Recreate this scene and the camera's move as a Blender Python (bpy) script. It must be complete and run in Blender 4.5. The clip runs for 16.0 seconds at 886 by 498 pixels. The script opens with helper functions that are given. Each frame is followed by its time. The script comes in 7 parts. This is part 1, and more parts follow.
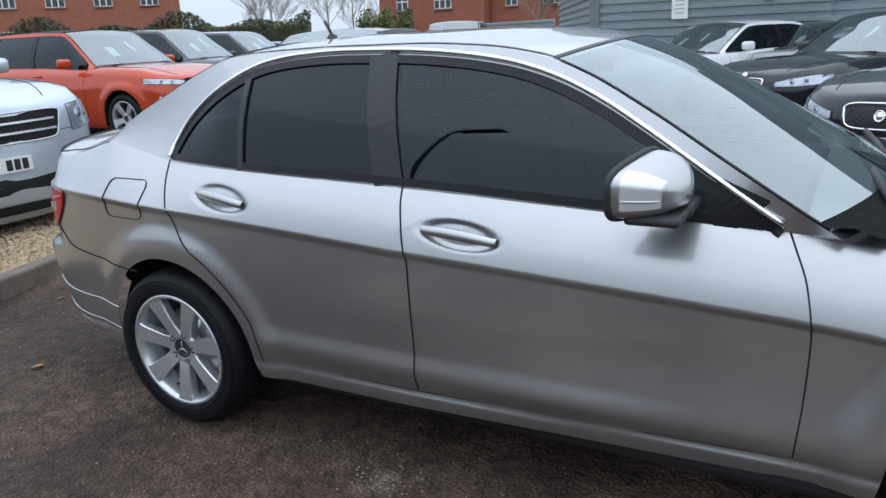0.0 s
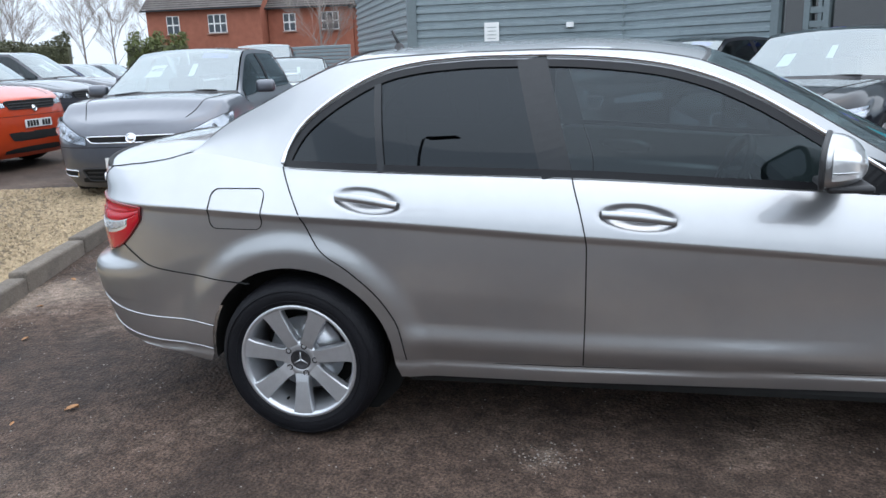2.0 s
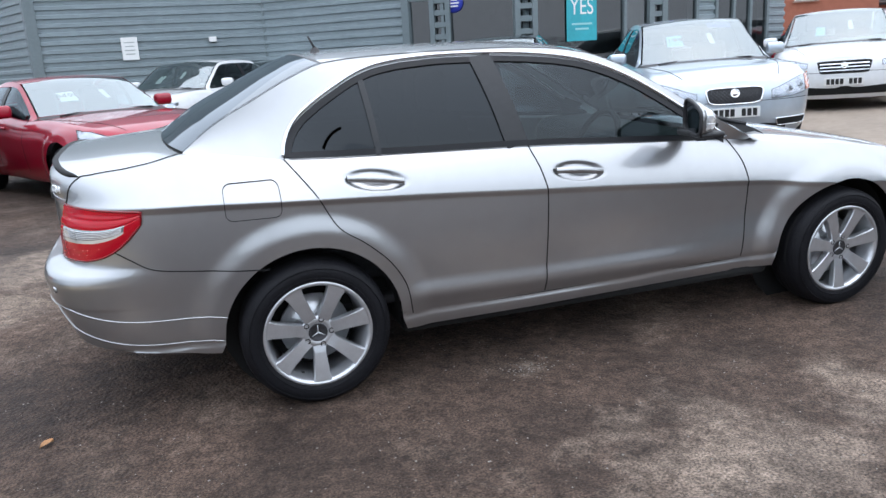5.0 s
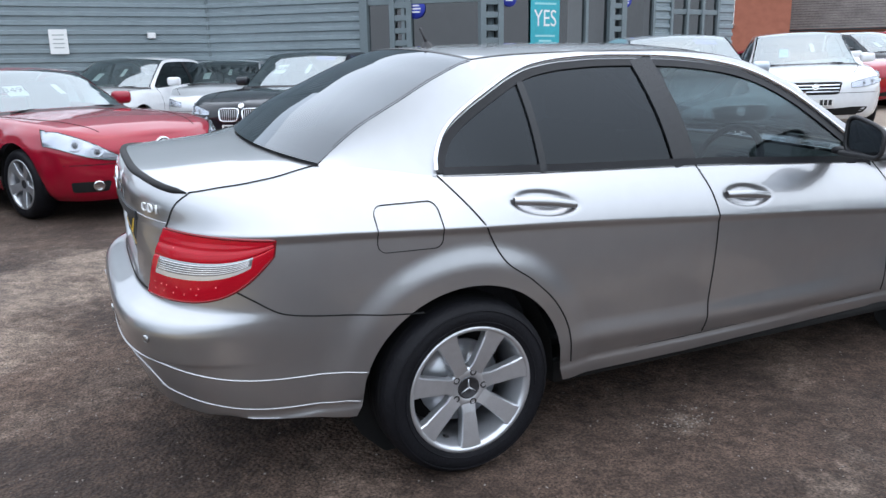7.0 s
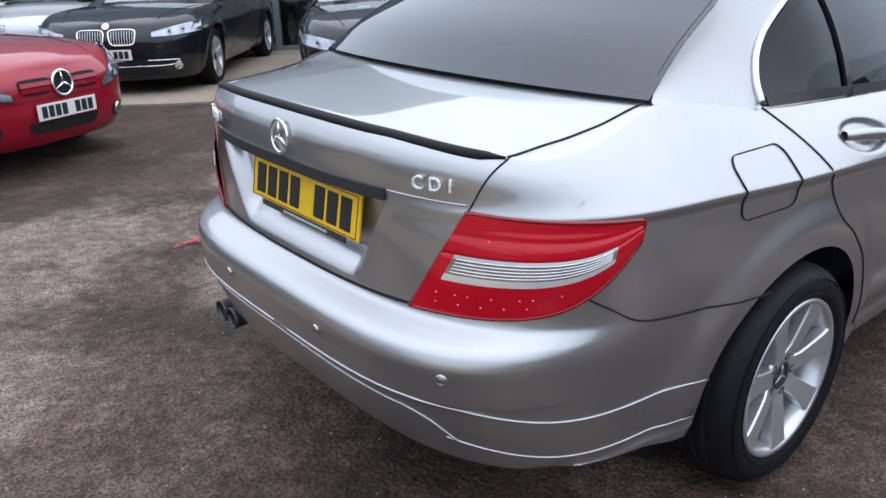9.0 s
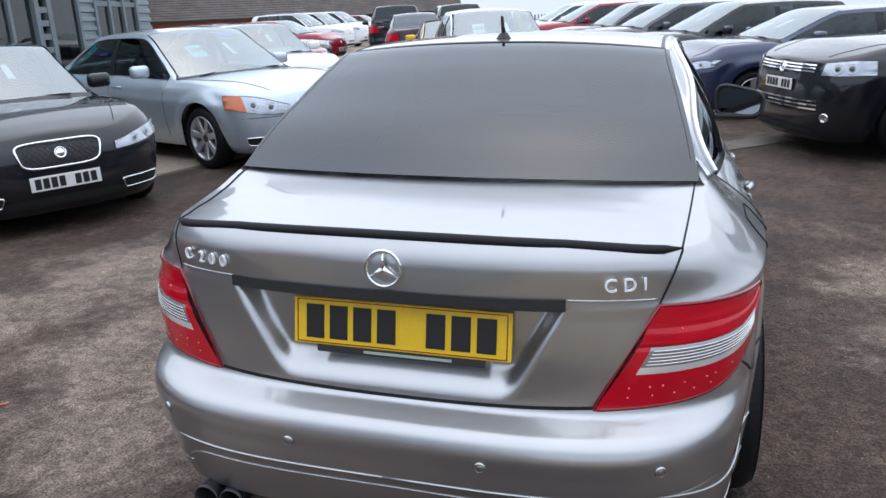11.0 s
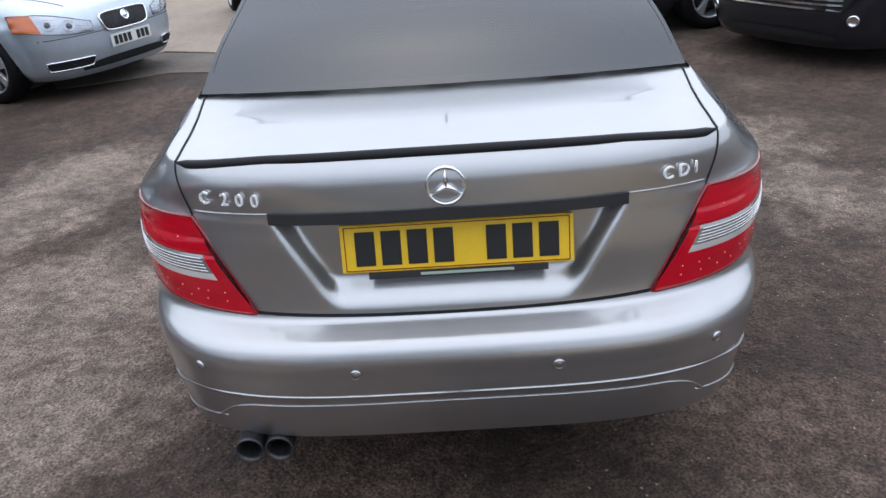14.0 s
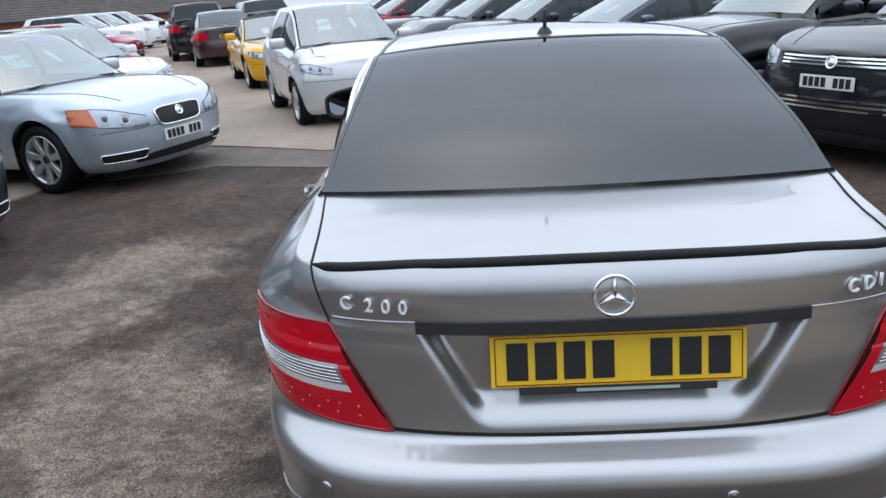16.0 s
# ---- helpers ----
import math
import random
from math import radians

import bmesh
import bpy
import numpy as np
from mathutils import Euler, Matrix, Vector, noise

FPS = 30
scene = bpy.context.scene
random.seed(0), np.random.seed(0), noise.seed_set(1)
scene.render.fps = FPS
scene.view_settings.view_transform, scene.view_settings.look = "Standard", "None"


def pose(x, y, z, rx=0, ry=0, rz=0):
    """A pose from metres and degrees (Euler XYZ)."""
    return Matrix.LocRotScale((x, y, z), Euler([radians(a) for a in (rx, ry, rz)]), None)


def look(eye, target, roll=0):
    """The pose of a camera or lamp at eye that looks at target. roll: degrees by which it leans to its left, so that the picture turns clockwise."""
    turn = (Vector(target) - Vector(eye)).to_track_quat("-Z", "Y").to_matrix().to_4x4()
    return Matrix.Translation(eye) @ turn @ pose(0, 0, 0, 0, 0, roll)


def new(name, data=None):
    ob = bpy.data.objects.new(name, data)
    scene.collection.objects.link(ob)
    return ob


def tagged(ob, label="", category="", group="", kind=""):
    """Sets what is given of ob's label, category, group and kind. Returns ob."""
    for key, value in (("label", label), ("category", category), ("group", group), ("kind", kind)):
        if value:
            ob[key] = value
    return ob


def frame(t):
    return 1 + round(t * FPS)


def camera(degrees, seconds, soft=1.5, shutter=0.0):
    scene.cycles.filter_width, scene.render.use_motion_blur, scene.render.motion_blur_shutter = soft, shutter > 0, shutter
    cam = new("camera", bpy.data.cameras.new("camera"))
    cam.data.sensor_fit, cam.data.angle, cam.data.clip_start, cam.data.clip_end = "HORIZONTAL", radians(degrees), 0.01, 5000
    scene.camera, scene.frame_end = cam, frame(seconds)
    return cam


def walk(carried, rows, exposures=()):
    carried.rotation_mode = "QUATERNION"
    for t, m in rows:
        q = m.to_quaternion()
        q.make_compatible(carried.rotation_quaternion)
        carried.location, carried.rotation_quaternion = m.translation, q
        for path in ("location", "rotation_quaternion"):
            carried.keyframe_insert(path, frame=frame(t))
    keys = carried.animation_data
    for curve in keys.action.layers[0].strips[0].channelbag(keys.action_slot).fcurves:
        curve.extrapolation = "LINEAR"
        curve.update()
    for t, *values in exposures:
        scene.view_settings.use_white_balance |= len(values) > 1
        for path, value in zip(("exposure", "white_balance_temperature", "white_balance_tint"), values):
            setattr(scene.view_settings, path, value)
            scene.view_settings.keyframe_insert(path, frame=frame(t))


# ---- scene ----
cam = camera(59.6, 16.0)
# the parking bay leans a little towards -y; TILT carries its flat plan into the level world
LEAN = 1.8
TILT = Matrix.Translation((0, 2.5, 0)) @ Matrix.Rotation(radians(LEAN), 4, "X") @ Matrix.Translation((0, -2.5, 0))
PATH = [
    (0, (2.286, -2.777, 1.503), (1.344, -1.11, 0.927), -3.3),
    (0.5, (1.917, -2.824, 1.499), (0.998, -1.144, 0.921), -3.9),
    (1, (1.534, -2.993, 1.503), (0.884, -1.204, 0.888), -2.8),
    (1.5, (1.337, -3.173, 1.474), (0.795, -1.336, 0.897), -2.4),
    (2, (1.116, -3.405, 1.5), (0.716, -1.522, 0.958), -2.4),
    (2.5, (0.87, -3.567, 1.506), (0.656, -1.643, 1.007), -3.1),
    (3, (0.686, -3.793, 1.504), (0.655, -1.845, 1.05), -3.1),
    (3.5, (0.498, -3.924, 1.521), (0.63, -1.978, 1.076), -3.1),
    (3.7, (0.357, -3.947, 1.501), (0.579, -2.007, 1.067), -2.9),
    (5.8, (-0.676, -3.734, 1.519), (-0.021, -1.942, 0.919), -2.8),
    (6, (-0.704, -3.644, 1.486), (-0.081, -1.835, 0.903), -3.0),
    (6.5, (-0.84, -3.346, 1.508), (-0.23, -1.53, 0.933), -2.2),
    (7, (-1.117, -3.007, 1.475), (-0.292, -1.263, 0.946), -0.2),
    (7.5, (-1.299, -2.666, 1.452), (-0.403, -0.964, 0.904), 0.1),
    (8, (-1.504, -2.333, 1.436), (-0.553, -0.687, 0.816), 0.5),
    (8.5, (-1.716, -2.017, 1.42), (-0.682, -0.444, 0.744), 0.4),
    (9, (-1.872, -1.671, 1.416), (-0.685, -0.238, 0.683), -0.6),
    (9.5, (-2.105, -1.453, 1.498), (-0.552, -0.426, 0.768), 1.0),
    (10, (-2.248, -1.17, 1.541), (-0.554, -0.382, 0.826), 1.1),
    (10.2, (-2.312, -1.064, 1.494), (-0.592, -0.254, 0.873), -0.3),
    (12.3, (-2.617, -0.018, 1.521), (-0.765, -0.018, 0.765), -0.9),
    (12.5, (-2.634, 0.0, 1.518), (-0.8, -0.022, 0.722), -1.3),
    (13, (-2.616, 0.007, 1.514), (-0.8, 0.002, 0.675), -3.2),
    (13.5, (-2.583, -0.003, 1.519), (-0.771, 0.015, 0.672), -3.8),
    (14, (-2.531, -0.023, 1.539), (-0.71, 0.022, 0.712), -4.0),
    (14.5, (-2.473, -0.032, 1.561), (-0.627, 0.05, 0.795), -3.8),
    (15, (-2.414, -0.048, 1.584), (-0.539, 0.086, 0.902), -3.3),
    (15.5, (-2.385, -0.012, 1.583), (-0.486, 0.154, 0.977), -2.8),
    (16, (-2.403, 0.274, 1.539), (-0.496, 0.345, 0.94), -3.2),
]
walk(cam, [(t, TILT @ look(eye, target, roll)) for t, eye, target, roll in PATH], exposures=((0, 0.10, 6250, 9), (1.5, 0.40, 6320, 9), (3.5, 0.55, 6350, 10), (5.8, 0.55, 6350, 11), (6.8, 0.53, 6350, 11), (8.5, 0.38, 6350, 12), (9.5, 0.35, 6350, 12), (12.5, 0.10, 6400, 13), (13.8, 0.22, 6400, 13), (14.8, 0.19, 6350, 12), (16, 0.08, 6300, 11)))

# ---- light ----
world = bpy.data.worlds.new("overcast_sky")
scene.world = world
world.use_nodes = True
wn, wl = world.node_tree.nodes, world.node_tree.links
wn.clear()
sky = wn.new("ShaderNodeTexSky")
sky.sky_type = "NISHITA"
sky.sun_disc = False
sky.sun_elevation, sky.sun_rotation = radians(76), radians(84)
sky.air_density, sky.dust_density = 1.5, 4.0
dim = wn.new("ShaderNodeMixRGB")
dim.blend_type = "MULTIPLY"
dim.inputs[0].default_value = 1.0
dim.inputs[2].default_value = (0.12, 0.12, 0.12, 1)
cloud = wn.new("ShaderNodeMixRGB")
cloud.inputs[0].default_value = 0.86
cloud.inputs[2].default_value = (0.845, 0.955, 1.10, 1)
back = wn.new("ShaderNodeBackground")
back.inputs["Strength"].default_value = 1.18
wout = wn.new("ShaderNodeOutputWorld")
wl.new(sky.outputs[0], dim.inputs[1])
wl.new(dim.outputs[0], cloud.inputs[1])
# an overcast sky is brighter overhead than at the horizon
way = wn.new("ShaderNodeTexCoord")
axes = wn.new("ShaderNodeSeparateXYZ")
rise = wn.new("ShaderNodeMapRange")
rise.inputs["From Min"].default_value, rise.inputs["From Max"].default_value = 0.0, 1.0
rise.inputs["To Min"].default_value, rise.inputs["To Max"].default_value = 0.78, 1.40
over = wn.new("ShaderNodeMixRGB")
over.blend_type = "MULTIPLY"
over.inputs[0].default_value = 1.0
wl.new(way.outputs["Generated"], axes.inputs[0])
wl.new(axes.outputs["Z"], rise.inputs["Value"])
wl.new(cloud.outputs[0], over.inputs[1])
wl.new(rise.outputs[0], over.inputs[2])
wl.new(over.outputs[0], back.inputs[0])
wl.new(back.outputs[0], wout.inputs[0])
sun_data = bpy.data.lights.new("sun", "SUN")
sun_data.energy, sun_data.angle, sun_data.color = 0.8, radians(140), (1, 0.97, 0.93)
sun = new("sun", sun_data)
sun.matrix_world = look((5, 0.5, 20), (0, 0, 0))

# ---- materials ----
MATS = {}


def mat(name, col, rough=0.5, metal=0.0, vary=0.0, scale=8.0, bump=0.0, bscale=60.0, coat=0.0, spec=0.5, col2=None, flake=0.0, emit=0.0, piece=0.0, coat_ior=1.5):
    """A principled material: two scales of noise in the colour, fine relief, optional coat."""
    if name in MATS:
        return MATS[name]
    m = bpy.data.materials.new(name)
    m.use_nodes = True
    n, l = m.node_tree.nodes, m.node_tree.links
    b = n["Principled BSDF"]
    b.inputs["Base Color"].default_value = (*col, 1)
    b.inputs["Roughness"].default_value = rough
    b.inputs["Metallic"].default_value = metal
    b.inputs["Coat Weight"].default_value = coat
    b.inputs["Coat Roughness"].default_value = 0.03
    b.inputs["Coat IOR"].default_value = coat_ior
    b.inputs["Specular IOR Level"].default_value = spec
    if emit:
        b.inputs["Emission Color"].default_value = (*col, 1)
        b.inputs["Emission Strength"].default_value = emit
    tc = n.new("ShaderNodeTexCoord")
    if vary or col2:
        a = n.new("ShaderNodeTexNoise")
        a.inputs["Scale"].default_value = scale
        a.inputs["Detail"].default_value = 6
        c = n.new("ShaderNodeTexNoise")
        c.inputs["Scale"].default_value = scale * 9
        c.inputs["Detail"].default_value = 3
        l.new(tc.outputs["Object"], a.inputs["Vector"])
        l.new(tc.outputs["Object"], c.inputs["Vector"])
        ad = n.new("ShaderNodeMath")
        ad.operation = "ADD"
        l.new(a.outputs["Fac"], ad.inputs[0])
        l.new(c.outputs["Fac"], ad.inputs[1])
        r = n.new("ShaderNodeMapRange")
        r.inputs["From Min"].default_value, r.inputs["From Max"].default_value = 0.7, 1.3
        l.new(ad.outputs[0], r.inputs["Value"])
        mx = n.new("ShaderNodeMixRGB")
        lo = tuple(v * (1 - vary) for v in col)
        hi = col2 if col2 else tuple(min(1, v * (1 + vary)) for v in col)
        mx.inputs[1].default_value, mx.inputs[2].default_value = (*lo, 1), (*hi, 1)
        l.new(r.outputs[0], mx.inputs[0])
        src = mx.outputs[0]
        if piece:
            oi = n.new("ShaderNodeObjectInfo")
            pr = n.new("ShaderNodeMapRange")
            pr.inputs["To Min"].default_value, pr.inputs["To Max"].default_value = 1 - piece, 1 + piece
            l.new(oi.outputs["Random"], pr.inputs["Value"])
            mu = n.new("ShaderNodeMixRGB")
            mu.blend_type = "MULTIPLY"
            mu.inputs[0].default_value = 1
            l.new(src, mu.inputs[1])
            l.new(pr.outputs[0], mu.inputs[2])
            src = mu.outputs[0]
        l.new(src, b.inputs["Base Color"])
    if bump or flake:
        t = n.new("ShaderNodeTexNoise")
        t.inputs["Scale"].default_value = bscale
        t.inputs["Detail"].default_value = 4
        l.new(tc.outputs["Object"], t.inputs["Vector"])
        bp = n.new("ShaderNodeBump")
        bp.inputs["Strength"].default_value = bump or flake
        bp.inputs["Distance"].default_value = 0.01
        l.new(t.outputs["Fac"], bp.inputs["Height"])
        l.new(bp.outputs[0], b.inputs["Normal"])
    MATS[name] = m
    return m


def paint(name, col, metal=0.0, rough=0.35):
    """Car paint: a base coat under clear lacquer, with faint dust."""
    return mat(name, col, rough, metal, vary=0.05, scale=1.5, coat=1.0, spec=0.12 if metal < 0.25 else 0.5)


def glass(name, tint, ior=1.5, rough=0.0, gloss=(1, 1, 1)):
    """A thin pane: tinted see-through, with mirror gloss by Fresnel."""
    if name in MATS:
        return MATS[name]
    m = bpy.data.materials.new(name)
    m.use_nodes = True
    n, l = m.node_tree.nodes, m.node_tree.links
    n.clear()
    lw = n.new("ShaderNodeLayerWeight")
    lw.inputs["Blend"].default_value = 0.5
    pw = n.new("ShaderNodeMath")
    pw.operation = "POWER"
    pw.inputs[1].default_value = 4.5
    l.new(lw.outputs["Facing"], pw.inputs[0])
    fr = n.new("ShaderNodeMapRange")
    f0 = ((ior - 1) / (ior + 1)) ** 2
    fr.inputs["To Min"].default_value, fr.inputs["To Max"].default_value = f0, 1.0
    l.new(pw.outputs[0], fr.inputs["Value"])
    tr = n.new("ShaderNodeBsdfTransparent")
    tr.inputs[0].default_value = (*tint, 1)
    gl = n.new("ShaderNodeBsdfGlossy")
    gl.inputs["Roughness"].default_value = rough
    gl.inputs["Color"].default_value = (*gloss, 1)
    mx = n.new("ShaderNodeMixShader")
    out = n.new("ShaderNodeOutputMaterial")
    l.new(fr.outputs[0], mx.inputs[0])
    l.new(tr.outputs[0], mx.inputs[1])
    l.new(gl.outputs[0], mx.inputs[2])
    l.new(mx.outputs[0], out.inputs[0])
    MATS[name] = m
    return m


RUBBER = mat("tyre_rubber", (0.0085, 0.0085, 0.0105), 0.55, vary=0.3, scale=12, bump=0.25, bscale=90, spec=0.16)
TRIM = mat("black_trim", (0.012, 0.012, 0.014), 0.36, vary=0.2, scale=20, spec=0.28)
GLOSSBLACK = mat("gloss_black", (0.016, 0.017, 0.019), 0.10, vary=0.1, scale=20, spec=0.42)
SATIN = mat("satin_black", (0.02, 0.02, 0.022), 0.55, vary=0.2, scale=9)
# near-black: raised strips of it stand in for the shade inside open gaps
GAP = mat("panel_gap", (0.006, 0.006, 0.006), 0.9)
CHROME = mat("chrome", (0.85, 0.86, 0.88), 0.08, 1.0)
ALLOY = mat("alloy", (0.58, 0.59, 0.61), 0.30, 0.75, vary=0.06, scale=30, coat=0.4)
DARKMETAL = mat("dark_metal", (0.08, 0.08, 0.085), 0.45, 0.8, vary=0.3, scale=12)
PRIVACY = glass("privacy_glass", (0.016, 0.018, 0.022), 1.50, gloss=(0.87, 0.94, 1.0))
SIDEGLASS = glass("side_glass", (0.19, 0.235, 0.245), 1.55, gloss=(0.87, 0.95, 1.0))
SCREEN = glass("windscreen_glass", (0.52, 0.60, 0.58), 3.1, gloss=(0.93, 0.99, 1.0))
REARGLASS = glass("rear_screen_glass", (0.022, 0.022, 0.025), 1.86, gloss=(0.92, 0.96, 1.0))
CLEAR = glass("lamp_glass", (0.9, 0.92, 0.95), 1.5)
REDDARK = mat("red_lens_dark", (0.20, 0.003, 0.008), 0.10, coat=0.4, vary=0.25, scale=25)
LENS = mat("clear_lens", (0.30, 0.30, 0.31), 0.16, 0.6, coat=1.0, vary=0.1, scale=30)
LENSBRIGHT = mat("bright_reflector", (0.80, 0.80, 0.79), 0.18, 0.5, coat=1.0, vary=0.05, scale=30)
PROJECTOR = mat("projector_lens", (0.05, 0.055, 0.065), 0.08, coat=1.0)


def ribbed_red():
    """Red lamp plastic with a glossy face; light and dark of fine level ribs behind it are put into the colour."""
    m = mat("red_lens", (0.36, 0.003, 0.012), 0.14, coat=0.5, spec=0.2)
    n, l = m.node_tree.nodes, m.node_tree.links
    b = n["Principled BSDF"]
    tc = n.new("ShaderNodeTexCoord")
    w = n.new("ShaderNodeTexWave")
    w.bands_direction = "Z"
    w.inputs["Scale"].default_value, w.inputs["Distortion"].default_value, w.inputs["Detail"].default_value = 70, 0.3, 2
    nz = n.new("ShaderNodeTexNoise")
    nz.inputs["Scale"].default_value, nz.inputs["Detail"].default_value = 14, 3
    mx = n.new("ShaderNodeMixRGB")
    mx.inputs[1].default_value, mx.inputs[2].default_value = (0.40, 0.003, 0.013, 1), (0.66, 0.006, 0.024, 1)
    ad = n.new("ShaderNodeMath")
    ad.operation = "MULTIPLY"
    l.new(tc.outputs["Object"], w.inputs["Vector"])
    l.new(tc.outputs["Object"], nz.inputs["Vector"])
    l.new(w.outputs["Fac"], ad.inputs[0])
    l.new(nz.outputs["Fac"], ad.inputs[1])
    l.new(ad.outputs[0], mx.inputs[0])
    l.new(mx.outputs[0], b.inputs["Base Color"])
    return m


RED = ribbed_red()
LAMPBOWL = mat("lamp_bowl", (0.52, 0.53, 0.55), 0.20, 0.8, vary=0.2, scale=15)
PLATE_W = mat("plate_white", (0.72, 0.72, 0.70), 0.35, vary=0.03, scale=30)
PLATE_Y = mat("plate_yellow", (0.78, 0.50, 0.02), 0.35, vary=0.04, scale=30)
INK = mat("plate_ink", (0.01, 0.01, 0.01), 0.5)
PAPER = mat("price_card", (0.75, 0.80, 0.80), 0.6, vary=0.04)
PAPER2 = mat("price_card_blue", (0.16, 0.55, 0.66), 0.6, vary=0.05)
CLOTH = mat("seat_cloth", (0.03, 0.03, 0.034), 0.85, vary=0.2, scale=30, bump=0.2, bscale=200)


# ---- mesh helpers ----
def mesh_object(name, verts, faces, material, smooth=True):
    me = bpy.data.meshes.new(name)
    me.from_pydata([tuple(map(float, v)) for v in verts], [], [tuple(map(int, f)) for f in faces])
    me.validate()
    me.materials.append(material)
    if smooth:
        me.polygons.foreach_set("use_smooth", [True] * len(me.polygons))
    me.update()
    return new(name, me)


def raw_part(name, verts, faces, material, parent=None, label="", smooth=True):
    ob = mesh_object(name, verts, faces, material, smooth)
    if parent is not None:
        ob.parent = parent
    if label:
        ob["label"] = label
    return ob


def part(name, bm, material, parent=None, label="", smooth=False):
    """Links a bmesh as one mesh object under a thing or a part."""
    me = bpy.data.meshes.new(name)
    bm.to_mesh(me)
    bm.free()
    me.materials.append(material)
    if smooth:
        me.polygons.foreach_set("use_smooth", [True] * len(me.polygons))
    ob = new(name, me)
    if parent is not None:
        ob.parent = parent
    if label:
        ob["label"] = label
    return ob


def clean(ob, dist=0.0004):
    bm = bmesh.new()
    bm.from_mesh(ob.data)
    bmesh.ops.remove_doubles(bm, verts=bm.verts, dist=dist)
    bmesh.ops.dissolve_degenerate(bm, edges=bm.edges, dist=0.00005)
    bm.to_mesh(ob.data)
    bm.free()
    return ob


def grid_faces(n, m, off=0, flip=False):
    f = []
    for i in range(n - 1):
        for j in range(m - 1):
            a = off + i * m + j
            q = (a, a + 1, a + m + 1, a + m)
            f.append(q[::-1] if flip else q)
    return f


def grid_part(name, P, material, parent=None, label="", flip=False, smooth=True):
    P = np.asarray(P, float)
    n, m = P.shape[:2]
    return raw_part(name, P.reshape(-1, 3), grid_faces(n, m, 0, flip), material, parent, label, smooth)


def box_bm(sx, sy, sz, bevel=0.0, at=(0, 0, 0), seg=2):
    bm = bmesh.new()
    bmesh.ops.create_cube(bm, size=1)
    bmesh.ops.scale(bm, vec=(sx, sy, sz), verts=bm.verts)
    if bevel:
        bmesh.ops.bevel(bm, geom=bm.edges[:], offset=bevel, segments=seg, affect="EDGES", profile=0.5)
    bmesh.ops.translate(bm, vec=at, verts=bm.verts)
    return bm


def sweep(name, pts, normals, width, height, material, parent=None, label="", closed=False, lift=0.0):
    """A strip of rectangular section along pts, lying on a surface with those normals."""
    pts, normals = np.asarray(pts, float), np.asarray(normals, float)
    if closed:
        tang = np.roll(pts, -1, 0) - np.roll(pts, 1, 0)
    else:
        tang = np.gradient(pts, axis=0)
    tang /= np.linalg.norm(tang, axis=1)[:, None] + 1e-9
    side = np.cross(tang, normals)
    side /= np.linalg.norm(side, axis=1)[:, None] + 1e-9
    w = np.asarray(width, float)
    w = (w if w.ndim else np.full(len(pts), w))[:, None] / 2
    up = normals * (height + lift)
    dn = normals * (lift - 0.006)
    V = np.stack([pts - side * w + dn, pts - side * w + up, pts + side * w + up, pts + side * w + dn], 1)
    n = len(pts)
    f = []
    for i in range(n if closed else n - 1):
        a, b = i * 4, ((i + 1) % n) * 4
        for k in range(4):
            f.append((a + k, a + (k + 1) % 4, b + (k + 1) % 4, b + k))
    if not closed:
        f += [(0, 1, 2, 3), (4 * n - 1, 4 * n - 2, 4 * n - 3, 4 * n - 4)]
    ob = raw_part(name, V.reshape(-1, 3), f, material, parent, label, False)
    bm = bmesh.new()
    bm.from_mesh(ob.data)
    bmesh.ops.recalc_face_normals(bm, faces=bm.faces)
    bm.to_mesh(ob.data)
    bm.free()
    return ob


def tube(name, pts, radius, material, parent=None, label="", sides=8, closed=False):
    pts = np.asarray(pts, float)
    n = len(pts)
    tang = (np.roll(pts, -1, 0) - np.roll(pts, 1, 0)) if closed else np.gradient(pts, axis=0)
    tang /= np.linalg.norm(tang, axis=1)[:, None] + 1e-9
    r = np.asarray(radius, float)
    r = r if r.ndim else np.full(n, r)
    V, f = [], []
    ref = np.array([0.31, 0.2, 0.93])
    for i in range(n):
        a = np.cross(tang[i], ref)
        a /= np.linalg.norm(a) + 1e-9
        b = np.cross(tang[i], a)
        for k in range(sides):
            th = 2 * math.pi * k / sides
            V.append(pts[i] + r[i] * (math.cos(th) * a + math.sin(th) * b))
    for i in range(n if closed else n - 1):
        for k in range(sides):
            p, q = i * sides, ((i + 1) % n) * sides
            f.append((p + k, p + (k + 1) % sides, q + (k + 1) % sides, q + k))
    if not closed:
        f += [tuple(range(sides))[::-1], tuple(range((n - 1) * sides, n * sides))]
    return raw_part(name, V, f, material, parent, label)


def lathe(name, prof, axis_m, material, parent=None, label="", seg=40, closed=False):
    """Turns a profile of (radius, along) round the local z axis, laid by axis_m."""
    V, f = [], []
    n = len(prof)
    for k in range(seg):
        th = 2 * math.pi * k / seg
        for r, h in prof:
            V.append(axis_m @ Vector((r * math.cos(th), r * math.sin(th), h)))
    for k in range(seg):
        a, b = k * n, ((k + 1) % seg) * n
        for i in range(n if closed else n - 1):
            j = (i + 1) % n
            f.append((a + i, b + i, b + j, a + j))
    return raw_part(name, V, f, material, parent, label)


